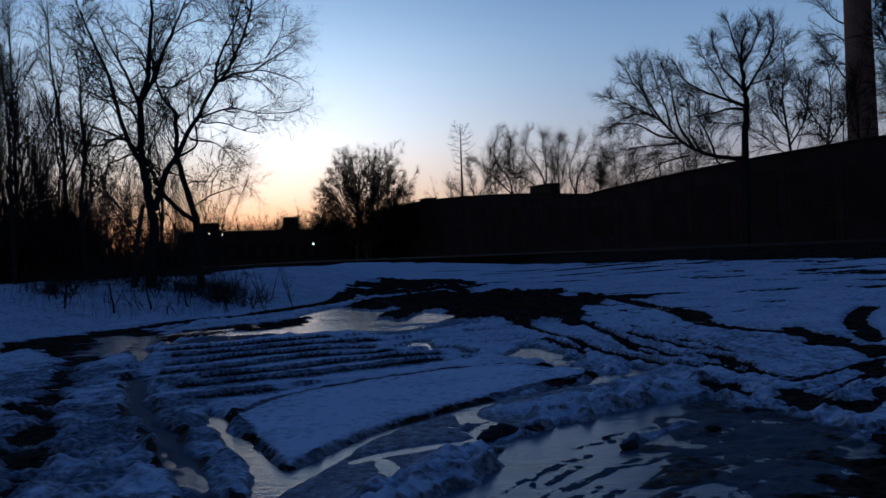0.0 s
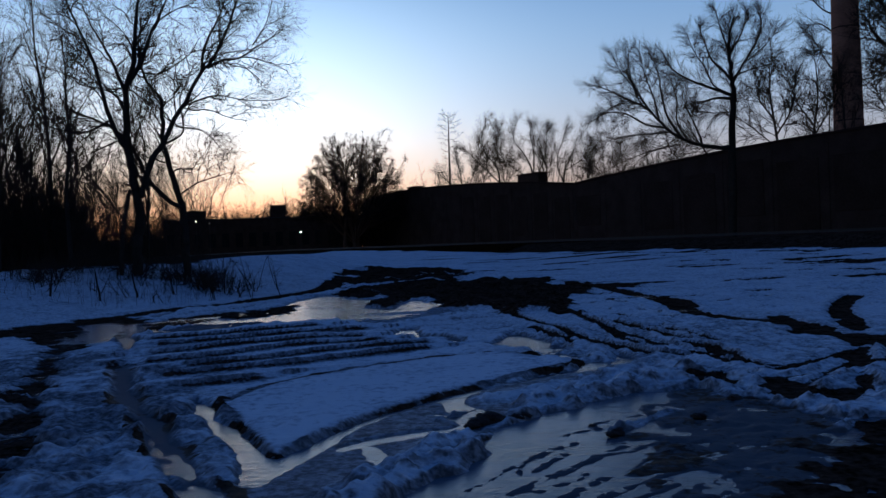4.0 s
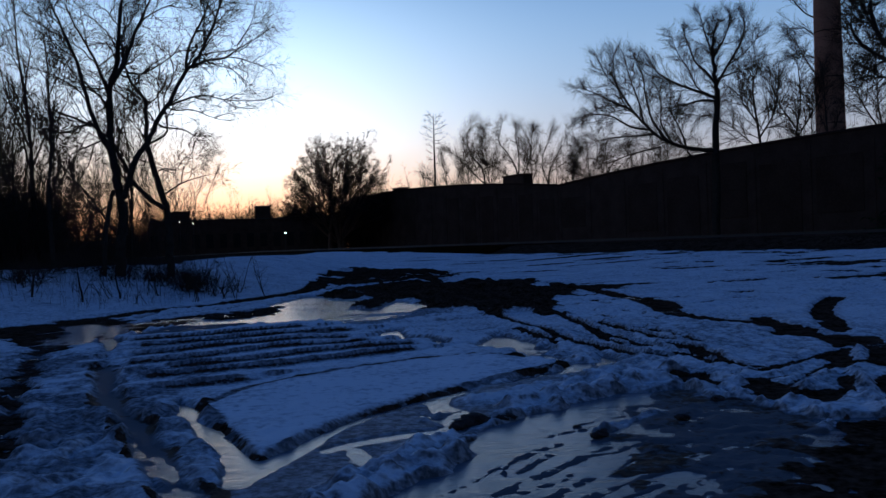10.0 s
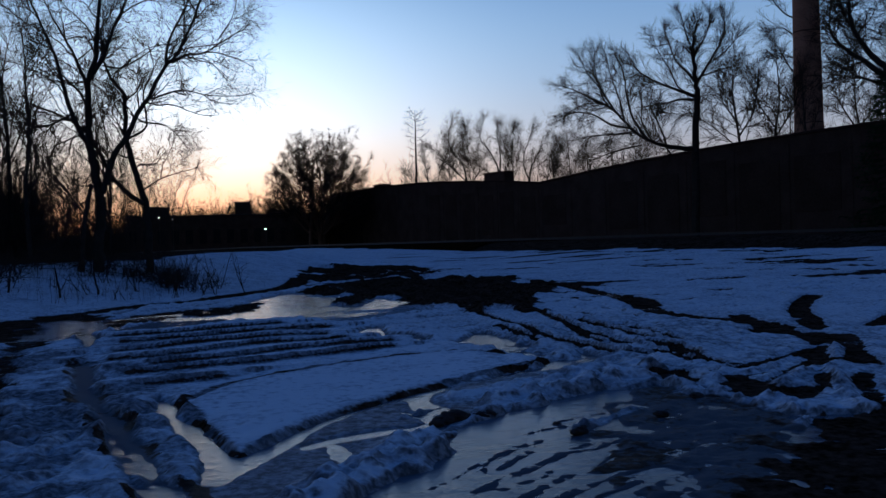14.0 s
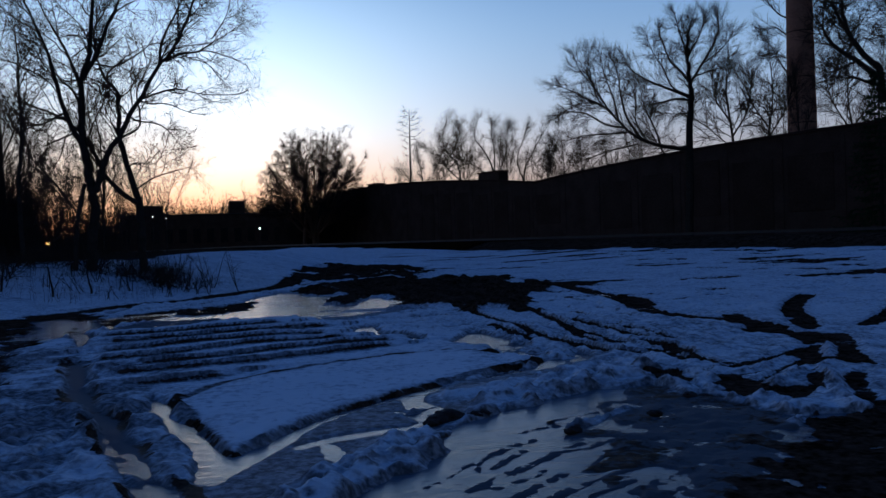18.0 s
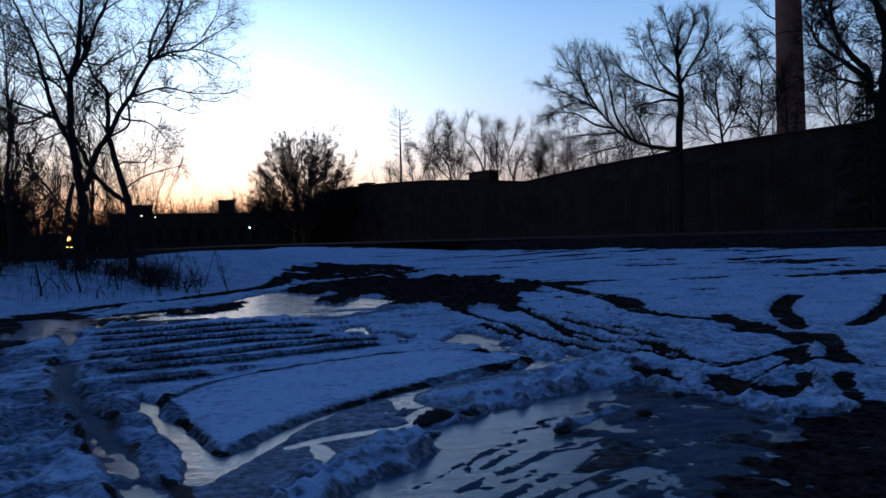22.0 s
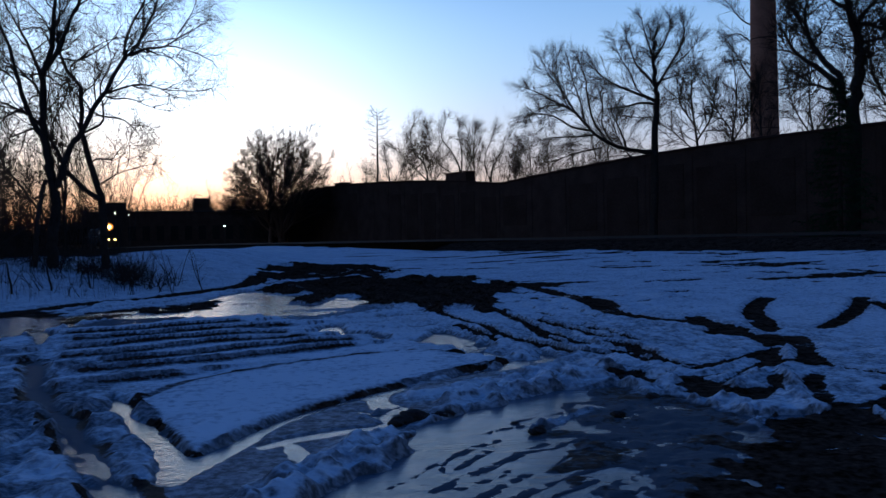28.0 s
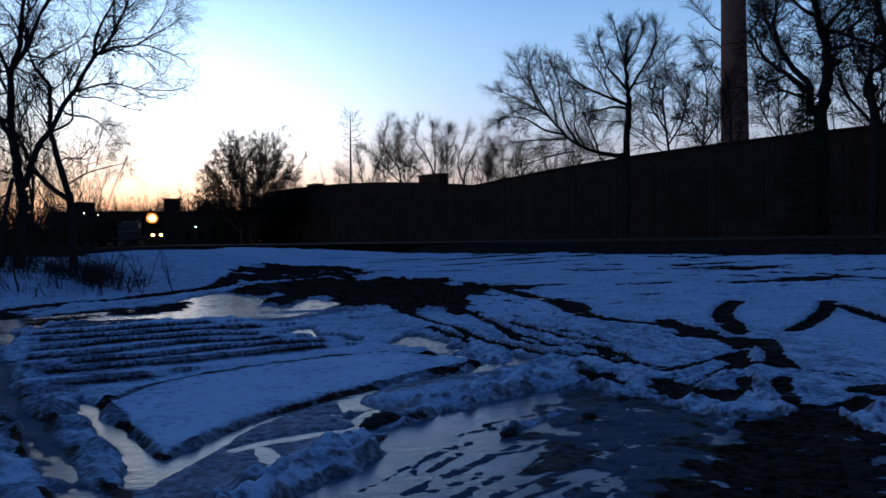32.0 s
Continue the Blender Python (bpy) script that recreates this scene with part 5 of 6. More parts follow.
shaped_tree(56.0, 112.5, [
    ([(0.0, -0.2), (-1.53, -0.37), (-1.48, 17.29), (-1.54, 24.97), (-1.17, 32.59), (-1.12, 37.17)], 0.5, 0.1),
    ([(-1.5, 22.66), (-3.1, 23.17), (-4.57, 23.82), (-6.07, 23.4)], 0.12, 0.02),
    ([(-1.53, 19.6), (-3.48, 22.04), (-5.08, 25.26), (-6.25, 26.91)], 0.14, 0.02),
    ([(-1.44, 28.02), (-3.77, 29.0), (-5.6, 31.34), (-6.71, 32.77)], 0.14, 0.02),
    ([(-1.48, 24.19), (-3.43, 26.66), (-4.9, 27.41), (-6.56, 26.31)], 0.1, 0.02),
    ([(-1.55, 17.3), (-4.12, 18.23), (-5.35, 20.24)], 0.1, 0.02),
    ([(-1.22, 28.0), (1.34, 30.81), (3.16, 34.4)], 0.14, 0.02),
    ([(-1.33, 31.07), (-3.36, 33.58), (-5.53, 37.68)], 0.14, 0.03),
], [(14, 3.4, 0.7, 0.045), (8, 1.8, 0.6, 0.022), (5, 1.0, 0.6, 0.014)], "leafless tree half hidden by a brick chimney", 270, -26.5, depth=2.0, far=True)
shaped_tree(33.2, 50.0, [
    ([(0.0, 0.0), (0.05, 7.3), (-0.03, 9.0), (-0.39, 10.3), (-0.01, 11.3), (1.07, 11.8), (2.29, 12.2)], 0.28, 0.1),
    ([(1.59, 0.0), (1.35, 8.6), (0.84, 12.7), (0.37, 15.2), (0.2, 17.6)], 0.42, 0.1),
    ([(0.9, 12.5), (1.9, 14.5), (2.6, 17.0)], 0.16, 0.04),
], [(12, 2.6, 0.85, 0.04), (8, 1.4, 0.85, 0.018), (5, 0.7, 0.85, 0.010)], "crooked dark bare tree with a bent stem", 260, -33.6, depth=2.0)

# ---- woods, thickets and weeds ----
def on_land(x, y):
    return float(lie(np.array(float(x)), np.array(float(y))))


THIN = [(9, 1.7, 0.6, 0.014), (6, 0.9, 0.6, 0.007), (3, 0.45, 0.6, 0.005)]
saplings = [
    grown_tree(-15.5, 38.0, 11.5, "slender bare woodland tree with dense twigs", 300, THIN, boughs=13, spread=0.55, clear=0.2, radius=0.11, bough=0.42, group="woodland trees"),
    grown_tree(-17.8, 41.5, 13.0, "slender bare woodland tree with dense twigs", 310, THIN, boughs=14, spread=0.5, clear=0.25, radius=0.13, bough=0.4, group="woodland trees"),
    grown_tree(-13.8, 43.0, 9.0, "slender bare woodland tree with dense twigs", 320, THIN, boughs=12, spread=0.65, clear=0.12, radius=0.08, bough=0.45, group="woodland trees"),
    grown_tree(-19.5, 37.0, 12.0, "slender bare woodland tree with dense twigs", 330, THIN, boughs=12, spread=0.45, clear=0.15, radius=0.10, bough=0.5, group="woodland trees"),
]
R = random.Random(7)
spots = []
while len(spots) < 57:
    x, y = R.uniform(-48, -13.5), R.uniform(33, 78)
    b = math.degrees(math.atan2(x, y))
    if -40 < b < -17.5 and not -21.3 < b < -19.0 and (not -23.6 < b < -18.7 or R.random() < 0.3) and all(math.hypot(x - a, y - c) > 1.6 for a, c in spots) and math.hypot(x + 11.4, y - 34.1) > 3:
        spots.append((x, y))
for k in range(4):
    r, c = R.uniform(42, 62), radians(R.uniform(-30, -23.3))
    spots.append((r * math.sin(c), r * math.cos(c)))
for k, (x, y) in enumerate(spots):
    copy_thing(saplings[k % 4], pose(x, y, on_land(x, y) - 0.1, R.uniform(-4, 4), R.uniform(-4, 4), R.uniform(0, 360)))


def thicket(name, label, spots, height, seed, mat=TWIG, stems=5, lean=0.35, shoot=((4, 0.6, 0.6, 0.006), (3, 0.3, 0.6, 0.004)), radius=0.012, lo=0.25):
    """Undergrowth: many thin leaning stems with shoots, as one mass."""
    w = Wood(seed)
    g = w.rng
    for x, y, s in spots:
        z = on_land(x, y) - 0.05
        for k in range(stems):
            d = Vector((g.gauss(0, lean), g.gauss(0, lean), 1))
            q = w.path(Vector((x + g.gauss(0, 0.25), y + g.gauss(0, 0.25), z)), d, height * s * g.uniform(0.6, 1.2), 5, 0.1, 0.02)
            w.tube(q, radius * s, radius * s * 0.3, 3)
            w.shoots(q, radius * s, radius * 0.3 * s, [(a, b * s, c, e * s) for a, b, c, e in shoot], 0, lo, 0.02, True)
    return tagged(mesh_object(name, w.v, w.f, mat), label, "undergrowth", kind="stuff")


R = random.Random(11)
near_brush = []
while len(near_brush) < 230:
    x, y = R.uniform(-46, -10), R.uniform(38, 66)
    b = math.degrees(math.atan2(x, y))
    if -42 < b < -18.6:
        near_brush.append((x, y, R.uniform(0.7, 1.4) * (0.22 if b > -21.4 else 1.0)))
thicket("undergrowth", "dense dark leafless undergrowth below woodland trees", near_brush, 3.0, 401, stems=5, radius=0.022, shoot=((4, 1.0, 0.6, 0.011), (3, 0.5, 0.6, 0.008)))
# a dense black belt of taller scrub at the wood's edge
belt = []
while len(belt) < 130:
    b, r = R.uniform(-31.0, -21.6), R.uniform(43, 64)
    if b < -22.4 or R.random() < 0.45:
        belt.append((r * math.sin(radians(b)), r * math.cos(radians(b)), R.uniform(0.65, 1.25)))
thicket("undergrowth", "tall black leafless scrub at the edge of woodland", belt, 4.9, 407, stems=6, lean=0.26, radius=0.034, shoot=((6, 1.4, 0.7, 0.024), (3, 0.7, 0.7, 0.018)))
# thin pole-stage growth between the big tree and the railway
poles = []
while len(poles) < 95:
    c, r = radians(R.uniform(-23.0, -14.2)), R.uniform(44, 80)
    poles.append((r * math.sin(c), r * math.cos(c), R.uniform(0.6, 1.3)))
thicket("undergrowth", "thin leafless pole growth beyond a big tree", poles, 7.0, 411, stems=2, lean=0.14, radius=0.022, lo=0.52, shoot=((12, 1.7, 0.7, 0.015), (6, 0.85, 0.7, 0.010)))
far_brush = []
while len(far_brush) < 220:
    x, y = R.uniform(-150, -22), R.uniform(70, 215)
    b = math.degrees(math.atan2(x, y))
    if -38 < b < -15.5 and (x - TRACK_P[0]) * TRACK_N[0] + (y - TRACK_P[1]) * TRACK_N[1] < -9:
        far_brush.append((x, y, R.uniform(0.8, 1.5) * (0.4 if b > -21.2 else 1.0)))
thicket("undergrowth", "dense leafless scrub beyond the woodland edge", far_brush, 5.0, 402, stems=5, radius=0.04, shoot=((4, 1.8, 0.6, 0.024), (3, 0.9, 0.6, 0.016)))
# brush at the foot of the dome-shaped willow
foot = [(R.uniform(-19, -8), R.uniform(141, 149), R.uniform(0.7, 1.3)) for k in range(36)]
thicket("undergrowth", "leafless brush around the foot of a willow", foot, 6.0, 408, stems=7, radius=0.05, shoot=((6, 1.8, 0.7, 0.035), (4, 0.9, 0.7, 0.026)))
# low dark scrub beyond the line
scrub = []
while len(scrub) < 250:
    c, r = radians(R.uniform(-27, -13)), R.uniform(375, 420)
    scrub.append((r * math.sin(c), r * math.cos(c), R.uniform(0.7, 1.3)))
thicket("far_woods", "low dark scrub far beyond the railway", scrub, 8.5, 410, stems=7, lean=0.35, radius=0.16, shoot=((6, 2.6, 0.8, 0.12), (2, 1.3, 0.8, 0.1)))
# distant woods on the skyline, behind the far works
skyline = []
while len(skyline) < 260:
    b, r = radians(R.uniform(-24, 3)), R.uniform(285, 340)
    r += 75.0 if b < radians(-16.5) else 0.0
    skyline.append((r * math.sin(b), r * math.cos(b), R.uniform(0.55, 1.25) * r / 310.0))
while len(skyline) < 520:
    b, r = radians(R.uniform(-17, -7)), R.uniform(290, 340)
    skyline.append((r * math.sin(b), r * math.cos(b), R.uniform(0.5, 1.0)))
thicket("far_woods", "distant leafless woods along the horizon", skyline, 17.5, 403, stems=5, lean=0.3, radius=0.16, shoot=((8, 4.0, 0.85, 0.12), (6, 2.0, 0.85, 0.09)))
# scrub behind the halls
hedge = []
while len(hedge) < 110:
    b, r = radians(R.uniform(-5, 37)), R.uniform(100, 135)
    r = max(r, 72 / max(0.2, math.cos(radians(62.6) - b)))
    hedge.append((r * math.sin(b), r * math.cos(b), R.uniform(0.7, 1.15)))
thicket("far_woods", "leafless scrub and young trees behind brick halls", hedge, 12.4, 404, stems=5, lean=0.2, radius=0.06, shoot=((8, 2.8, 0.6, 0.028), (5, 1.3, 0.6, 0.015)))


def shrub(x, y, h, seed, label="leafless shrub poking out of the snow", stems=7, lean=0.4):
    e = thing("shrub", pose(x, y, on_land(x, y) - 0.05), label, "shrub", "shrubs on the snowbank")
    for k in range(stems):
        w = Wood(seed * 31 + k)
        g = w.rng
        d = Vector((g.gauss(0, lean), g.gauss(0, lean), 1))
        q = w.path(Vector((g.gauss(0, 0.12), g.gauss(0, 0.12), 0)), d, h * g.uniform(0.6, 1.1), 6, 0.1, 0.02)
        w.tube(q, 0.018, 0.005, 4)
        w.shoots(q, 0.014, 0.004, [(6, 0.4 * h, 0.6, 0.007), (3, 0.2 * h, 0.6, 0.004)], 0, 0.2)
        mesh_object("stem", w.v, w.f, TWIG, e)
    return e


for k, (x, y, h) in enumerate([(-5.4, 30.2, 1.5), (-6.3, 29.6, 1.7), (-6.9, 30.4, 1.3), (-7.6, 30.0, 1.8), (-8.2, 31.2, 1.9), (-8.8, 29.8, 1.6),
                               (-9.3, 31.5, 1.9), (-10.0, 30.6, 1.4), (-9.8, 28.1, 0.9), (-8.6, 27.6, 0.5), (-10.6, 28.0, 0.9), (-12.0, 27.0, 1.2),
                               (-7.2, 28.6, 0.9), (-6.6, 32.0, 1.6), (-8.0, 33.0, 2.0), (-12.9, 30.5, 1.3), (-14.0, 29.0, 1.1)]):
    shrub(x, y, h, 500 + 3 * k, stems=3 + k % 3)
# low brambles round the foot of the big tree
R = random.Random(12)
bramble = [(R.uniform(-14.5, -8.6), R.uniform(31.5, 36.5), R.uniform(0.5, 1.2)) for k in range(50)]
for cx, cy, wide in ((-9.7, 32.9, 0.5), (-8.3, 32.3, 0.4), (-7.4, 31.2, 0.35), (-12.6, 28.6, 0.4)):
    bramble += [(R.gauss(cx, wide), R.gauss(cy, wide), R.uniform(0.8, 1.4)) for k in range(8)]
thicket("brambles", "dark leafless brambles round the foot of a tree", bramble, 0.55, 409, stems=6, lean=0.7, radius=0.012, shoot=((5, 0.6, 0.8, 0.009), (3, 0.3, 0.8, 0.007)))
# sapling stumps and posts in the snow edge
for k, (x, y, h) in enumerate([(-11.5, 26.5, 1.0), (-10.2, 27.0, 0.95), (-9.6, 28.6, 0.8)]):
    w = Wood(560 + k)
    w.tube(w.path(Vector((0, 0, 0)), Vector((0.05, 0, 1)), h, 7, 0.12, 0.02), 0.036, 0.022, 7)
    e = thing("dead_stem", pose(x, y, on_land(x, y) - 0.05), "short dead stem standing in the snow", "stump", "dead stems")
    mesh_object("stem", w.v, w.f, BARK, e)
R = random.Random(13)
weeds = [(x, y, R.uniform(0.5, 1.0)) for x, y in ((R.uniform(-15, -5.2), R.uniform(25.5, 34)) for k in range(220)) if ((x + 9.9) * -11.9 + (y - 19.5) * 4.5) / 12.72 > 0.8]
thicket("dead_weeds", "dry brown weed stalks in the snowbank", weeds, 0.7, 405, WEED, stems=3, lean=0.2, radius=0.006, shoot=((3, 0.2, 0.5, 0.004),))


# where the clods lie
CLODS = [(0.45, 7.93, 0.17), (0.74, 8.04, 0.11), (1.46, 7.2, 0.075), (0.31, 7.76, 0.08), (2.9, 8.5, 0.09), (2.33, 7.75, 0.07)]


def frozen_clod(x, y, z, size, seed):
    """A ragged lump of frozen mud and slush thrown up by wheels."""
    R = random.Random(seed)
    bm = bmesh.new()
    bmesh.ops.create_icosphere(bm, subdivisions=4, radius=1.0)
    shift = [R.uniform(0, 50) for k in range(3)]
    for v in bm.verts:
        n = v.co.normalized()
        a = float(fbm(np.array(n.x * 1.3 + shift[0] + n.z), np.array(n.y * 1.3 + shift[1] - n.z * 0.7), 0.55, seed, 4))
        v.co = n * (1 + 0.55 * a)
        v.co.x, v.co.y, v.co.z = v.co.x * size, v.co.y * size * 0.6, v.co.z * size * 0.42
    bm.transform(Matrix.Translation((x, y, z)) @ Matrix.Rotation(R.uniform(0, 0.8), 4, "Z"))
    ob = part("frozen_clod", bm, CLOD, smooth=True)
    tagged(ob, "dark ragged clod of frozen mud beside meltwater", "clod", "frozen clods")


for k, (x, y, size) in enumerate(CLODS):
    frozen_clod(x, y, -0.02, size, 950 + k)

# ---- trees behind the halls and by the far works ----
MID = [(20, 3.4, 0.75, 0.05), (11, 1.7, 0.7, 0.022), (6, 0.9, 0.7, 0.013)]
WHIP = [(20, 2.3, 0.7, 0.021), (11, 1.2, 0.75, 0.014), (7, 0.6, 0.75, 0.010)]
dome_tree(-12.0, 139.5, 230, [(12, 1.5, 0.8, 0.02), (10, 0.85, 0.85, 0.013), (5, 0.45, 0.85, 0.010)], "broad dome-shaped leafless willow by the railway", 600, bark=WILLOWBARK)
R = random.Random(21)
slim = [([(0.0, 0.0), (0.33, 10.0), (0.46, 18.2), (0.55, 23.2)], 0.3, 0.03)]
for k in range(19):
    z = 15.0 + 7.6 * (k / 18) ** 0.8 + R.uniform(-0.25, 0.25)
    reach = (0.5 + 1.9 * math.sin(math.pi * min(0.95, max(0.05, (z - 14.0) / 9.6))) * R.uniform(0.5, 1.2)) * (1 if k % 2 else -1)
    slim.append(([(0.42, z), (0.42 + 0.5 * reach, z + R.uniform(0.1, 0.5)), (0.42 + reach, z + R.uniform(0.2, 1.3))], 0.04, 0.014))
shaped_tree(3.3, 150.0, slim, [(7, 1.1, 0.9, 0.018), (6, 0.6, 0.9, 0.012)], "tall slim leafless tree above a hall roof", 620, -1.3, depth=1.5, far=True)
for k, (x, y, turn, limbs) in enumerate([
    (9.4, 119.6, -4.5, [([(0, 0), (0.31, 9.4), (-1.49, 12.6), (-1.9, 15.0), (-0.9, 17.4)], 0.24, 0.04), ([(0.3, 8.5), (-2.2, 11.0), (-3.6, 12.6), (-4.6, 13.2)], 0.15, 0.03), ([(-1.0, 11.8), (0.2, 14.0), (0.6, 16.2)], 0.12, 0.03), ([(0.2, 7.0), (2.0, 9.5), (2.6, 11.8)], 0.12, 0.03)]),
    (13.9, 119.2, -6.7, [([(0, 0), (0.31, 9.0), (-0.6, 12.0), (-2.16, 14.4), (-1.43, 17.2)], 0.26, 0.04), ([(0.3, 8.5), (0.6, 12.0), (0.2, 15.0), (0.5, 16.6)], 0.2, 0.03), ([(0.3, 8.0), (2.0, 11.5), (2.4, 14.5), (2.7, 15.6)], 0.16, 0.03), ([(0.0, 8.8), (-2.4, 10.6), (-4.0, 11.6)], 0.12, 0.03)]),
    (18.1, 118.6, -8.7, [([(-0.4, 0), (0.31, 9.0), (1.0, 11.0), (1.97, 12.8), (3.75, 15.7)], 0.2, 0.03), ([(0.2, 8.0), (-0.6, 11.0), (0.4, 14.2), (0.9, 15.6)], 0.15, 0.03), ([(0.6, 9.8), (2.9, 11.2), (4.6, 13.4)], 0.1, 0.02)]),
    (4.5, 126.0, -2.0, [([(0, 0), (0.3, 8.0), (0.0, 11.0), (-0.4, 12.8)], 0.2, 0.03), ([(0.2, 7.0), (1.8, 9.6), (2.4, 12.0)], 0.12, 0.03), ([(0.2, 7.0), (-1.8, 9.4), (-2.6, 10.8)], 0.12, 0.03)]),
]):
    shaped_tree(x, y, limbs, WHIP, "leafless whip-branched tree leaning above a hall roof", 640 + 5 * k, turn, depth=2.5, far=True, thick=0.62, group="trees behind the halls")
for k, (x, y, h) in enumerate([(7.0, 122.0, 14.5), (11.4, 121.0, 15.8), (16.0, 120.0, 15.2), (20.6, 119.0, 13.6)]):
    grown_tree(x, y, h, "leafless tree with whippy upright twigs above a hall roof", 660 + 5 * k, [(12, 2.2, 0.6, 0.022), (9, 1.1, 0.6, 0.014), (6, 0.6, 0.6, 0.010)], boughs=12, spread=0.55, clear=0.45, radius=0.13, lift=0.12, bough=0.5, group="trees behind the halls")
for k, (x, y, turn, limbs) in enumerate([
    (32.5, 82.0, -22.0, [([(0.07, 0), (0.34, 9.1), (-0.13, 14.0), (0.16, 17.8)], 0.22, 0.03), ([(0.3, 9.5), (1.8, 12.0), (2.2, 15.5)], 0.12, 0.03), ([(0.2, 11.0), (-1.2, 13.5), (-1.4, 16.5)], 0.1, 0.02), ([(0.3, 8.5), (-2.2, 10.8), (-4.6, 12.6)], 0.08, 0.02)]),
    (38.5, 87.0, -24.0, [([(0, 0), (0.0, 9.0), (0.6, 14.0), (0.3, 19.5)], 0.2, 0.03), ([(0.1, 11.0), (-1.6, 14.0), (-2.4, 18.0)], 0.12, 0.03), ([(0.2, 10.0), (2.0, 13.0), (2.6, 16.0)], 0.12, 0.03)]),
    (48.0, 88.0, -28.5, [([(0, 0), (0.2, 9.0), (-0.4, 14.0), (0.1, 20.5)], 0.22, 0.03), ([(0.1, 10.0), (-2.0, 14.0), (-2.6, 18.0)], 0.12, 0.03), ([(0.1, 11.0), (2.2, 14.0), (3.0, 18.0)], 0.12, 0.03)]),
    (41.5, 62.0, -33.8, [([(0, 0), (0.3, 8.0), (-0.4, 13.0), (0.4, 20.0)], 0.34, 0.04), ([(0.1, 9.0), (-2.4, 12.5), (-3.0, 17.5)], 0.2, 0.03), ([(0.1, 10.5), (2.2, 13.5), (2.6, 19.0)], 0.2, 0.03), ([(0.0, 12.0), (-1.6, 15.0), (-1.4, 19.5)], 0.15, 0.03), ([(0.1, 8.5), (2.6, 10.0), (4.4, 12.6)], 0.14, 0.03)]),
    (55.0, 82.0, -33.0, [([(0, 0), (0.2, 9.0), (0.4, 14.0), (0.1, 19.5)], 0.22, 0.03), ([(0.1, 10.0), (-2.2, 13.0), (-3.6, 17.0)], 0.12, 0.03), ([(0.1, 11.0), (2.2, 13.0), (3.6, 17.0)], 0.12, 0.03)]),
]):
    shaped_tree(x, y, limbs, MID, "thin leafless tree rising behind a brick hall", 680 + 5 * k, turn, depth=2.5, far=True, thick=0.8, group="trees behind the halls")

# bushy growth behind the long hall, under the arching willow
BUSHY = [(8, 2.3, 0.8, 0.028), (6, 1.2, 0.75, 0.015), (4, 0.6, 0.7, 0.010)]
for k, (b, h) in enumerate([(11.6, 13.5), (12.8, 14.2), (14.1, 13.6), (15.5, 14.0), (16.9, 13.6), (24.6, 15.0), (26.1, 17.0), (30.5, 15.5)]):
    r = 74.0 / math.cos(radians(62.6 - b)) + 1.5 * (k % 3)
    grown_tree(r * math.sin(radians(b)), r * math.cos(radians(b)), h, "bushy leafless tree behind a brick hall", 900 + 7 * k, BUSHY, boughs=12, spread=0.8, clear=0.35, radius=0.17, bough=0.42, group="trees behind the halls")


def spruce(x, y, height, seed):
    w, t = Wood(seed), Wood(seed + 1)
    g = w.rng
    e = thing("spruce", pose(x, y, on_land(x, y) - 0.1), "dark ragged spruce growing against bare trees", "tree")
    t.tube([Vector((0, 0, 0)), Vector((0.05, 0, height * 0.5)), Vector((0, 0, height))], 0.2, 0.02, 7)
    mesh_object("trunk", t.v, t.f, BARK, e)
    z = 1.2
    while z < height - 0.2:
        f = 1 - z / height
        for k in range(7):
            c = g.uniform(0, 2 * math.pi)
            ln = (0.35 + 2.9 * f) * g.uniform(0.7, 1.1)
            d = Vector((math.cos(c), math.sin(c), -0.25))
            q = w.path(Vector((0, 0, z)), d, ln, 5, 0.06, 0.06)
            w.tube(q, 0.03, 0.01, 3)
            for n in range(int(8 + 14 * f)):
                u = g.uniform(0.15, 1.0)
                s = min(int(u * 5), 4)
                p = q[s].lerp(q[s + 1], u * 5 - s)
                s2 = w.side(q[s + 1] - q[s], g.uniform(0.5, 1.1))
                w.tube([p, p + s2 * g.uniform(0.2, 0.5) + Vector((0, 0, -0.08))], 0.045, 0.015, 3)
        z += 0.36
    mesh_object("foliage", w.v, w.f, NEEDLE, e)


spruce(31.0, 53.7, 11.4, 720)


# ---- the brick halls behind the railway ----
def hall_frame(s, off=60.0):
    """A point on a line parallel to the railway, off metres from the camera's spot; s metres up the line from the foot of that offset."""
    return (TRACK_N[0] * off - TRACK_D[0] * s, TRACK_N[1] * off - TRACK_D[1] * s)


HALL_TURN = math.degrees(math.atan2(-TRACK_D[1], -TRACK_D[0]))   # local x runs up the line


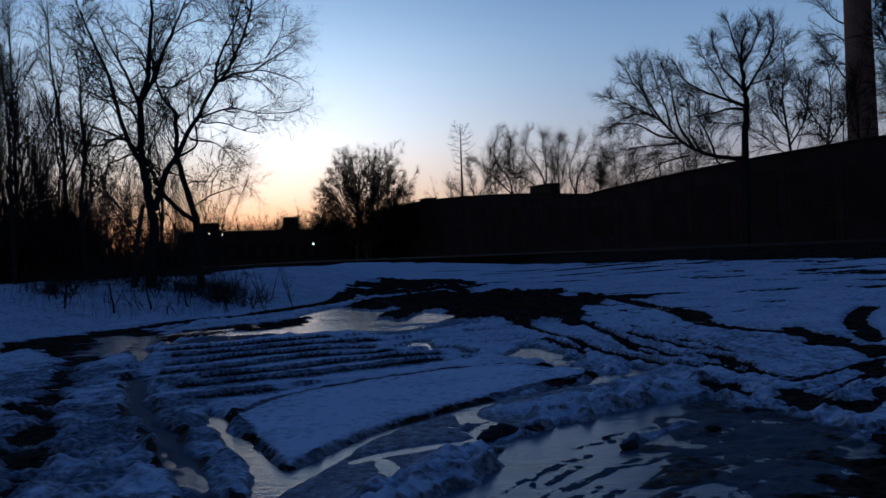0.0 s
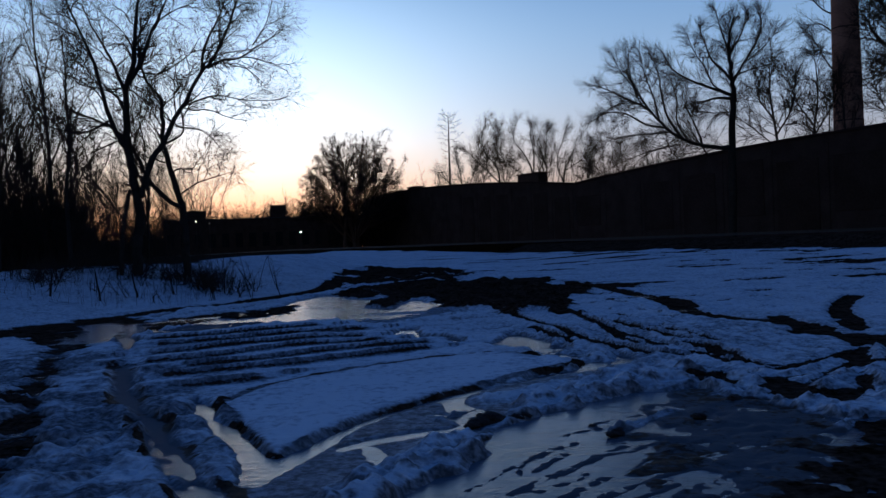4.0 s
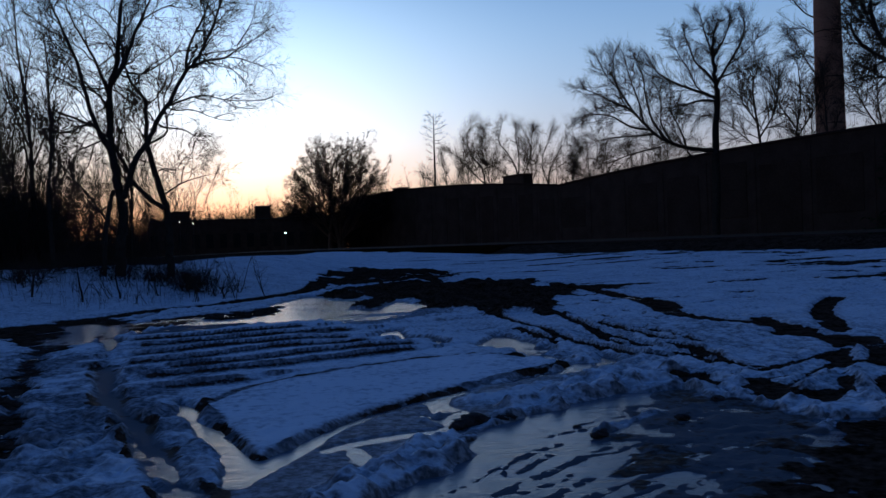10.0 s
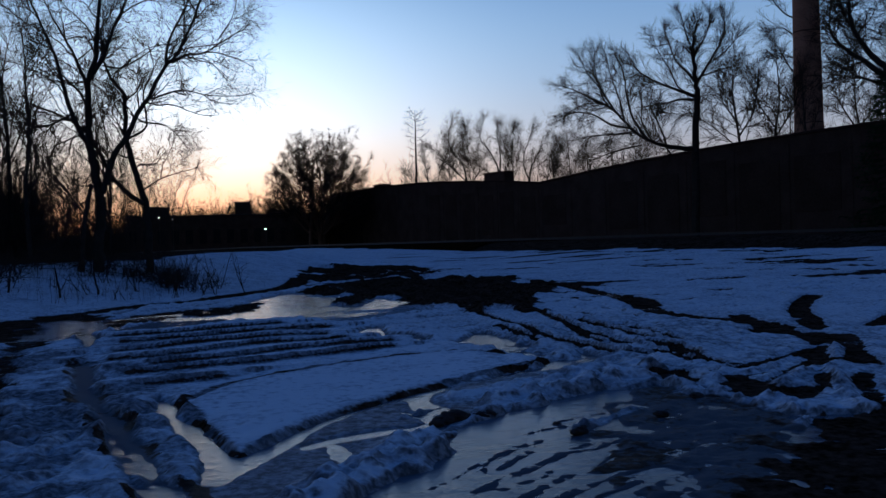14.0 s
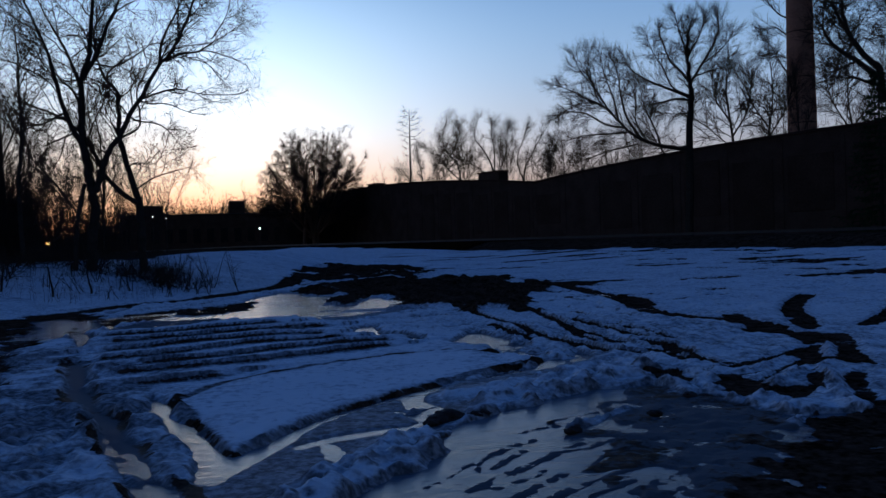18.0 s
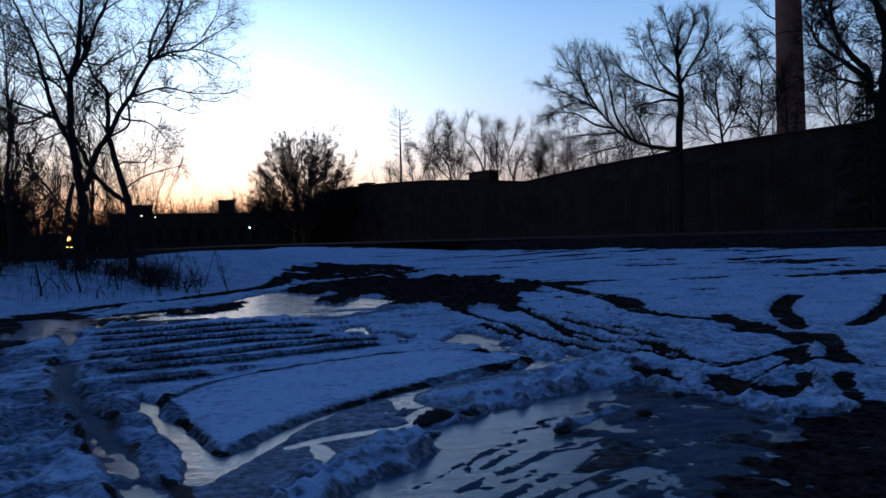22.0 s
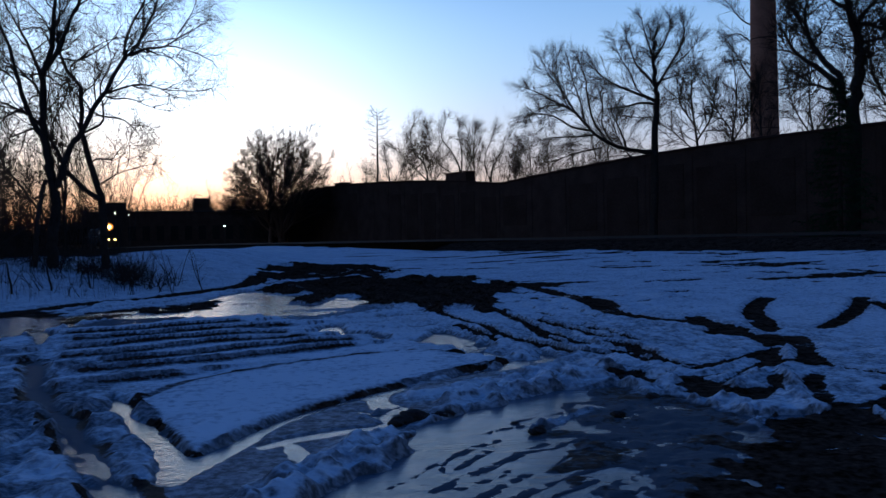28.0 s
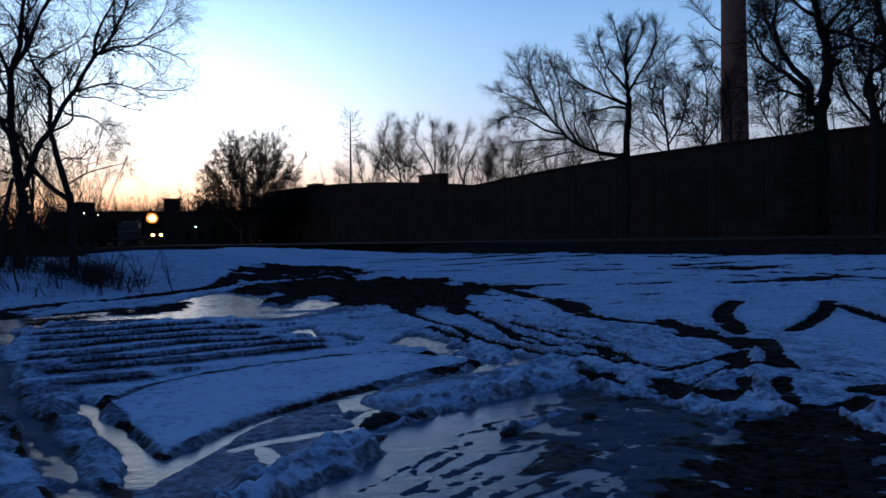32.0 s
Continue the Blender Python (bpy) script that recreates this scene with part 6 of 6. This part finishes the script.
def bowed_hall(s0, s1, crown_at, rise, top, deep, bays, label, seed, boxes=()):
    """Long brick hall with a bowed parapet, pilasters and plastered bays. Local x along the wall, y away from the railway."""
    R = random.Random(seed)
    x, y = hall_frame(s0)
    gz = 0.6
    e = thing("brick_hall", pose(x, y, gz, 0, 0, HALL_TURN), label, "building")
    length, half = s1 - s0, max(s1 - crown_at, crown_at - s0)

    def edge(u):
        return top - gz - rise * ((u + s0 - crown_at) / half) ** 2
    n = 40
    us = [length * k / n for k in range(n + 1)]
    # local y grows away from the railway only if the turn puts it there
    sgn = -1.0
    v, f = [], []
    for u in us:
        v += [(u, 0, -1.0), (u, 0, edge(u)), (u, sgn * 0.45, edge(u)), (u, sgn * 0.45, -1.0)]
    for k in range(n):
        a, b = 4 * k, 4 * k + 4
        f += [(a, b, b + 1, a + 1), (a + 1, b + 1, b + 2, a + 2), (a + 2, b + 2, b + 3, a + 3)]
    f += [(0, 1, 2, 3), (4 * n + 3, 4 * n + 2, 4 * n + 1, 4 * n)]
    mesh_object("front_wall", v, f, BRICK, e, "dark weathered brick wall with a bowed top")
    v, f = [], []
    for u in us:
        v += [(u, sgn * 0.46, edge(u) - 0.35), (u, sgn * deep, edge(u) - 0.35), (u, sgn * deep, -1.0)]
    for k in range(n):
        a, b = 3 * k, 3 * k + 3
        f += [(a, b, b + 1, a + 1), (a + 1, b + 1, b + 2, a + 2)]
    mesh_object("roof", v, f, ROOFING, e, "low bowed roof of tarred felt")
    for u in (0.0, length):
        bm = bmesh.new()
        box(bm, u - 0.2, u + 0.2, min(sgn * 0.46, sgn * deep), max(sgn * 0.46, sgn * deep), -1.0, edge(u) - 0.4)
        part("end_wall", bm, BRICK, e)
    v, f = [], []
    for u in us:
        h = edge(u)
        v += [(u, 0.12, h + 0.003), (u, 0.12, h + 0.2), (u, sgn * 0.55, h + 0.2), (u, sgn * 0.55, h + 0.003)]
    for k in range(n):
        a, b = 4 * k, 4 * k + 4
        f += [(a, b, b + 1, a + 1), (a + 1, b + 1, b + 2, a + 2), (a + 2, b + 2, b + 3, a + 3), (a + 3, b + 3, b, a)]
    mesh_object("coping", v, f, COPING, e, "reddish capped parapet edge")
    step = length / bays
    for k in range(bays + 1):
        u = min(max(step * k, 0.3), length - 0.3)
        bm = bmesh.new()
        box(bm, u - 0.28, u + 0.28, 0.003, 0.045, -1.0, edge(u) - 0.5, 0.02)
        part("pilaster", bm, BRICK, e)
    for k in range(bays):
        u0, u1 = step * k + 0.7, step * (k + 1) - 0.7
        h = edge((u0 + u1) / 2)
        if R.random() < 0.8:
            bm = bmesh.new()
            box(bm, u0, u1, 0.003, 0.035, R.choice((0.4, 1.6, 2.4)), h - R.uniform(1.1, 1.8), 0.02)
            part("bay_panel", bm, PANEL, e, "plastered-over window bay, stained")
    for u0, u1, z1 in boxes:
        bm = bmesh.new()
        box(bm, u0 - s0, u1 - s0, sgn * 2.4, sgn * 1.0, edge((u0 + u1) / 2 - s0) - 0.4, z1 - gz - 0.18, 0.04)
        b = part("roof_vent", bm, RUST, e, "boxy rooftop ventilation unit")
        bm = bmesh.new()
        box(bm, u0 - s0 - 0.15, u1 - s0 + 0.15, sgn * 2.5, sgn * 0.9, z1 - gz - 0.176, z1 - gz, 0.03)
        part("cap", bm, RUST, b)
    return e


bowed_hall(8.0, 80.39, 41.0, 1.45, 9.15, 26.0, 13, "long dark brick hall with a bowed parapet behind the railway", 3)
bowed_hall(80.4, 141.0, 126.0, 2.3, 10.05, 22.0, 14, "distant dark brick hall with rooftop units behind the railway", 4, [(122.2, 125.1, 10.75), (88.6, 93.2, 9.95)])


def chimney(x, y):
    e = thing("factory_chimney", pose(x, y, 0.8), "tall tapering round brick chimney behind the hall", "chimney")
    bm = bmesh.new()
    n = 24
    v, f = [], []
    levels = 46
    for k in range(levels + 1):
        z = 46.0 * k / levels
        r = 1.81 - 0.0105 * z
        for s in range(n):
            c = 2 * math.pi * s / n
            v.append((r * math.cos(c), r * math.sin(c), z))
    for k in range(levels):
        for s in range(n):
            t = (s + 1) % n
            f.append((k * n + s, k * n + t, (k + 1) * n + t, (k + 1) * n + s))
    bm.free()
    mesh_object("shaft", v, f, CHIMNEYBRICK, e, "red-brown brick shaft", smooth=True)
    for z in (13.5, 19.0, 24.5, 30.0, 36.0, 42.0):
        bm = bmesh.new()
        r = 1.81 - 0.0105 * z
        cyl(bm, (0, 0, z), (0, 0, z + 0.12), r + 0.03, r + 0.03, n)
        part("steel_band", bm, RUST, e)
    bm = bmesh.new()
    cyl(bm, (0, 0, 45.2), (0, 0, 46.4), 1.46, 1.51, n)
    part("cap", bm, CHIMNEYBRICK, e)


chimney(50.17, 103.52)

# ---- far works at the end of the line ----
def far_works():
    turn = 12.2
    x, y = -54.9, 254.1
    z = on_land(x, y)
    e = thing("far_works", pose(x, y, z, 0, 0, turn), "low flat-roofed works far off, with lit lamps", "building")
    bm = bmesh.new()
    box(bm, -21, 34, 0, 18, -1, 10.4)
    part("block", bm, BRICK, e)
    bm = bmesh.new()
    box(bm, -21.2, 34.2, -0.2, 18.2, 10.404, 10.75, 0.05)
    part("roof_edge", bm, ROOFING, e)
    for u0, u1, h in ((-15.4, -9.7, 13.4), (8.9, 13.3, 14.5), (20.0, 22.0, 11.8)):
        bm = bmesh.new()
        box(bm, u0, u1, 3, 7, 10.76, h, 0.06)
        part("rooftop_house", bm, BRICK, e)
    for k in range(2, 16):
        bm = bmesh.new()
        box(bm, -28 + 3.8 * k, -26 + 3.8 * k, -0.12, -0.004, 2.5, 6.5, 0.03)
        part("window", bm, GLASS, e)


far_works()


def lamp(x, y, z, mat, r, label):
    """A small wall or pole lamp: bracket, hood and glowing bulb."""
    gz = on_land(x, y)
    e = thing("lamp_post", pose(x, y, gz), label, "lamp")
    bm = bmesh.new()
    cyl(bm, (0, 0.35, -0.3), (0, 0.35, z - gz + 0.2), 0.09, 0.06, 8)
    part("pole", bm, TIMBER, e)
    bm = bmesh.new()
    box(bm, -0.06, 0.06, -0.1, 0.36, z - gz + 0.2, z - gz + 0.28, 0.01)
    part("arm", bm, STEEL, e)
    bm = bmesh.new()
    bmesh.ops.create_uvsphere(bm, u_segments=10, v_segments=6, radius=r, matrix=Matrix.Translation((0, 0, z - gz)))
    part("bulb", bm, mat, e, "glowing bulb")


def seen_from(b, r):
    return r * math.sin(radians(b)), r * math.cos(radians(b))


lamp(*seen_from(-8.4, 245.0), 6.3, COOLLAMP, 0.17, "greenish-white lamp on a pole by the line")
lamp(*seen_from(-14.9, 245.0), 10.1, WARMLAMP, 0.14, "small white lamp near the works")
lamp(*seen_from(-14.1, 245.0), 9.6, WARMLAMP, 0.1, "small white lamp near the works")

# ---- railway ----
def railway():
    a, b = -120.0, 620.0       # metres down and up the line from TRACK_P
    for side in (-0.7175, 0.7175):
        v, f = [], []
        n = 150
        for k in range(n + 1):
            u = a + (b - a) * k / n
            cx, cy = TRACK_P[0] - TRACK_D[0] * u + TRACK_N[0] * side, TRACK_P[1] - TRACK_D[1] * u + TRACK_N[1] * side
            z = float(rail_height(np.array(cy)))
            for o, h in ((-0.07, 0.0), (-0.035, 0.03), (-0.035, 0.15), (0.035, 0.15), (0.035, 0.03), (0.07, 0.0)):
                v.append((cx + TRACK_N[0] * o, cy + TRACK_N[1] * o, z + h))
        for k in range(n):
            for s in range(6):
                t = (s + 1) % 6
                f.append((k * 6 + s, k * 6 + t, (k + 1) * 6 + t, (k + 1) * 6 + s))
        tagged(mesh_object("rail", v, f, RAILSTEEL), "worn steel rail on a low bank", "rail", "rails of the line", "structure")
    v, f = [], []
    R = random.Random(17)
    u = -60.0
    while u < 160:
        w = 1.3
        c = (TRACK_P[0] - TRACK_D[0] * u, TRACK_P[1] - TRACK_D[1] * u)
        z = float(rail_height(np.array(c[1])))
        i = len(v)
        for dz in (-0.14, -0.002):
            for su, sn in ((-0.12, -w), (0.12, -w), (0.12, w), (-0.12, w)):
                v.append((c[0] + TRACK_D[0] * su + TRACK_N[0] * sn, c[1] + TRACK_D[1] * su + TRACK_N[1] * sn, z + dz + R.uniform(-0.01, 0)))
        f += [(i + 4, i + 5, i + 6, i + 7), (i, i + 1, i + 5, i + 4), (i + 1, i + 2, i + 6, i + 5), (i + 2, i + 3, i + 7, i + 6), (i + 3, i, i + 4, i + 7)]
        u += 0.6
    tagged(mesh_object("sleepers", v, f, TIMBER), "dark timber sleepers under the rails", "sleepers", kind="stuff")


railway()


def bank_of_ballast():
    us, offs = np.arange(-80, 210, 1.2), np.arange(-5.7, 7.0, 0.42)
    U, O = np.meshgrid(us, offs)
    x = TRACK_P[0] - TRACK_D[0] * U + TRACK_N[0] * O
    y = TRACK_P[1] - TRACK_D[1] * U + TRACK_N[1] * O
    bed = smooth((5.45 - np.abs(O)) / 2.6)
    z = lie(x, y) * (1 - bed) + bed * (rail_height(y) - 0.12) + 0.045 + 0.04 * fbm(x, y, 0.9, 97, 2) * (np.abs(O) > 1.9)
    z -= 0.5 * ((O < -5.6) | (O > 6.7))
    ny, nx = U.shape
    i = np.arange(nx * ny).reshape(ny, nx)
    f = np.stack([i[:-1, :-1], i[1:, :-1], i[1:, 1:], i[:-1, 1:]], -1).reshape(-1, 4)
    tagged(mesh_object("ballast", np.stack([x, y, z], -1).reshape(-1, 3).tolist(), f.tolist(), BALLAST), "low bank of dark stone ballast under the rails", "ballast", kind="structure")


bank_of_ballast()
R = random.Random(19)
bank = []
for k in range(420):
    u, o = R.uniform(-75, 60), R.uniform(-6.2, -2.6)
    bank.append((TRACK_P[0] - TRACK_D[0] * u + TRACK_N[0] * o, TRACK_P[1] - TRACK_D[1] * u + TRACK_N[1] * o, R.uniform(0.4, 1.0)))
thicket("dead_grass", "dry dead grass on the railway bank", bank, 0.5, 406, WEED, stems=5, lean=0.3, radius=0.008, shoot=((2, 0.2, 0.5, 0.005),))


# ---- the train ----
def truck(parent, x, axles=3):
    b = bmesh.new()
    box(b, x - 2.1, x + 2.1, -1.15, -0.95, 0.35, 0.85, 0.04)
    box(b, x - 2.1, x + 2.1, 0.95, 1.15, 0.35, 0.85, 0.04)
    box(b, x - 0.3, x + 0.3, -1.0, 1.0, 0.5, 0.9, 0.04)
    t = part("truck_frame", b, RUST, parent)
    for k in range(axles):
        ax = x + (k - (axles - 1) / 2) * 1.75
        for s in (-1, 1):
            bm = bmesh.new()
            cyl(bm, (ax, s * 0.68, 0.5), (ax, s * 0.82, 0.5), 0.5, 0.5, 20)
            cyl(bm, (ax, s * 0.82, 0.5), (ax, s * 0.88, 0.5), 0.42, 0.2, 20)
            part("wheel", bm, RAILSTEEL, t)


def locomotive():
    """Hood-type diesel locomotive; its front end is at x = 0 and it runs towards +x, rails at z = 0."""
    e = thing("locomotive", Matrix.Identity(4), "dark diesel locomotive with lit headlamp and ditch lamps", "locomotive")
    bm = bmesh.new()
    box(bm, -20.6, -0.3, -1.5, 1.5, 1.0, 1.42, 0.05)
    part("underframe", bm, LOCOPAINT, e)
    bm = bmesh.new()
    box(bm, -13, -8, -1.2, 1.2, 0.35, 0.99, 0.2)
    part("fuel_tank", bm, LOCOPAINT, e)
    bm = bmesh.new()
    box(bm, -2.8, -1.0, -1.0, 1.0, 1.43, 2.75, 0.18)
    part("nose", bm, LOCOPAINT, e)
    bm = bmesh.new()
    box(bm, -5.2, -2.81, -1.5, 1.5, 1.43, 4.0, 0.1)
    cab = part("cab", bm, LOCOPAINT, e)
    bm = bmesh.new()
    box(bm, -5.3, -2.6, -1.45, 1.45, 4.004, 4.18, 0.06)
    part("cab_roof", bm, LOCOPAINT, cab)
    for s in (-0.72, 0.72):
        bm = bmesh.new()
        box(bm, -2.806, -2.76, s - 0.5, s + 0.5, 2.95, 3.55, 0.02)
        part("windscreen", bm, GLASS, cab)
    for s in (-1.503, 1.503):
        bm = bmesh.new()
        box(bm, -4.7, -3.3, min(s, s * 1.015), max(s, s * 1.015), 2.75, 3.5, 0.01)
        part("side_window", bm, GLASS, cab)
    bm = bmesh.new()
    box(bm, -19.6, -5.21, -0.95, 0.95, 1.43, 3.85, 0.12)
    hood = part("long_hood", bm, LOCOPAINT, e)
    for k in range(7):
        for s in (-0.953, 0.953):
            bm = bmesh.new()
            box(bm, -18.6 + 1.9 * k, -17.0 + 1.9 * k, min(s, s * 1.03), max(s, s * 1.03), 1.6, 3.3, 0.02)
            part("hood_door", bm, LOCOPAINT, hood)
    for x in (-17.6, -15.4, -9.5):
        bm = bmesh.new()
        cyl(bm, (x, 0, 3.8), (x, 0, 4.08), 0.6, 0.55, 16)
        part("roof_fan", bm, STEEL, hood)
    bm = bmesh.new()
    box(bm, -7.4, -6.9, -0.3, 0.3, 3.8, 4.3, 0.04)
    part("exhaust_stack", bm, RUST, hood)
    bm = bmesh.new()
    box(bm, -0.3, -0.02, -1.4, 1.4, 0.15, 1.4, 0.06)
    part("pilot", bm, YELLOWPAINT, e, "yellow-striped pilot plate")
    bm = bmesh.new()
    cyl(bm, (-0.02, 0, 0.9), (0.45, 0, 0.9), 0.12, 0.16, 10)
    part("coupler", bm, RUST, e)
    for s in (-1, 1):
        bm = bmesh.new()
        for x in (-20.2, -16, -12, -8, -1.2):
            cyl(bm, (x, s * 1.42, 1.42), (x, s * 1.42, 2.4), 0.02, 0.02, 6)
        cyl(bm, (-20.2, s * 1.42, 2.4), (-5.3, s * 1.42, 2.4), 0.02, 0.02, 6)
        part("handrail", bm, STEEL, e)
        bm = bmesh.new()
        box(bm, -0.42, -0.24, s * 0.62 - 0.2, s * 0.62 + 0.2, 1.425, 1.75, 0.03)
        h = part("ditch_lamp_housing", bm, LOCOPAINT, e)
        bm = bmesh.new()
        cyl(bm, (-0.239, s * 0.62, 1.59), (-0.2, s * 0.62, 1.59), 0.25, 0.22, 14)
        part("ditch_lamp", bm, DITCHLAMP, h, "glowing ditch lamp")
    bm = bmesh.new()
    box(bm, -3.0, -2.62, -0.96, 0.96, 3.45, 4.95, 0.12)
    h = part("headlamp_housing", bm, LOCOPAINT, e)
    for s in (-0.12, 0.12):
        bm = bmesh.new()
        cyl(bm, (-2.585, s, 4.2), (-2.54, s, 4.2), 0.44, 0.38, 18)
        part("headlamp", bm, HEADLAMP, h, "glowing headlamp lens")
        # added glowing disc that draws the lamp's orange glare halo
        bm = bmesh.new()
        cyl(bm, (-2.619, s, 4.2), (-2.588 + s * 0.01, s, 4.2), 0.8, 0.76, 18)
        part("halo_disc", bm, AMBERHALO, h, "amber glowing disc drawn as the headlamp's halo")
    truck(e, -4.6)
    truck(e, -16.2)
    return e


def wagon(k):
    e = thing("freight_wagon", Matrix.Identity(4), "dark boxcar coupled in the freight train", "railway wagon", "wagons of the train")
    bm = bmesh.new()
    box(bm, -15.2, -0.4, -1.5, 1.5, 1.1, 4.2, 0.08)
    b = part("body", bm, WAGONPAINT, e)
    for x in range(8):
        for s in (-1.503, 1.503):
            bm = bmesh.new()
            box(bm, -14.8 + 1.95 * x, -14.65 + 1.95 * x, min(s, s * 1.04), max(s, s * 1.04), 1.2, 4.1)
            part("rib", bm, WAGONPAINT, b)
    bm = bmesh.new()
    box(bm, -15.25, -0.35, -1.55, 1.55, 4.204, 4.38, 0.05)
    part("roof", bm, WAGONPAINT, e)
    truck(e, -2.6, 2)
    truck(e, -13.0, 2)
    return e


LOCO = locomotive()
WAGONS = [wagon(k) for k in range(6)]


def motions():
    """The train comes down the line and slows."""
    turn = math.degrees(math.atan2(TRACK_D[1], TRACK_D[0]))
    ups = [(0.0, 556.0), (6.0, 442.0), (12.0, 328.0), (19.0, 195.0), (21.0, 157.6), (23.0, 122.6), (25.0, 91.4), (28.5, 44.2), (30.5, 18.6), (32.0, 0.0)]

    def at(u):
        x, y = TRACK_P[0] - TRACK_D[0] * u, TRACK_P[1] - TRACK_D[1] * u
        return pose(x, y, float(rail_height(np.array(y))) + 0.15, 0, 0, turn)
    walk(LOCO, [(t, at(u - 2.6)) for t, u in ups])
    for k, w in enumerate(WAGONS):
        walk(w, [(t, at(u + 18.6 + 15.9 * k)) for t, u in ups])


motions()
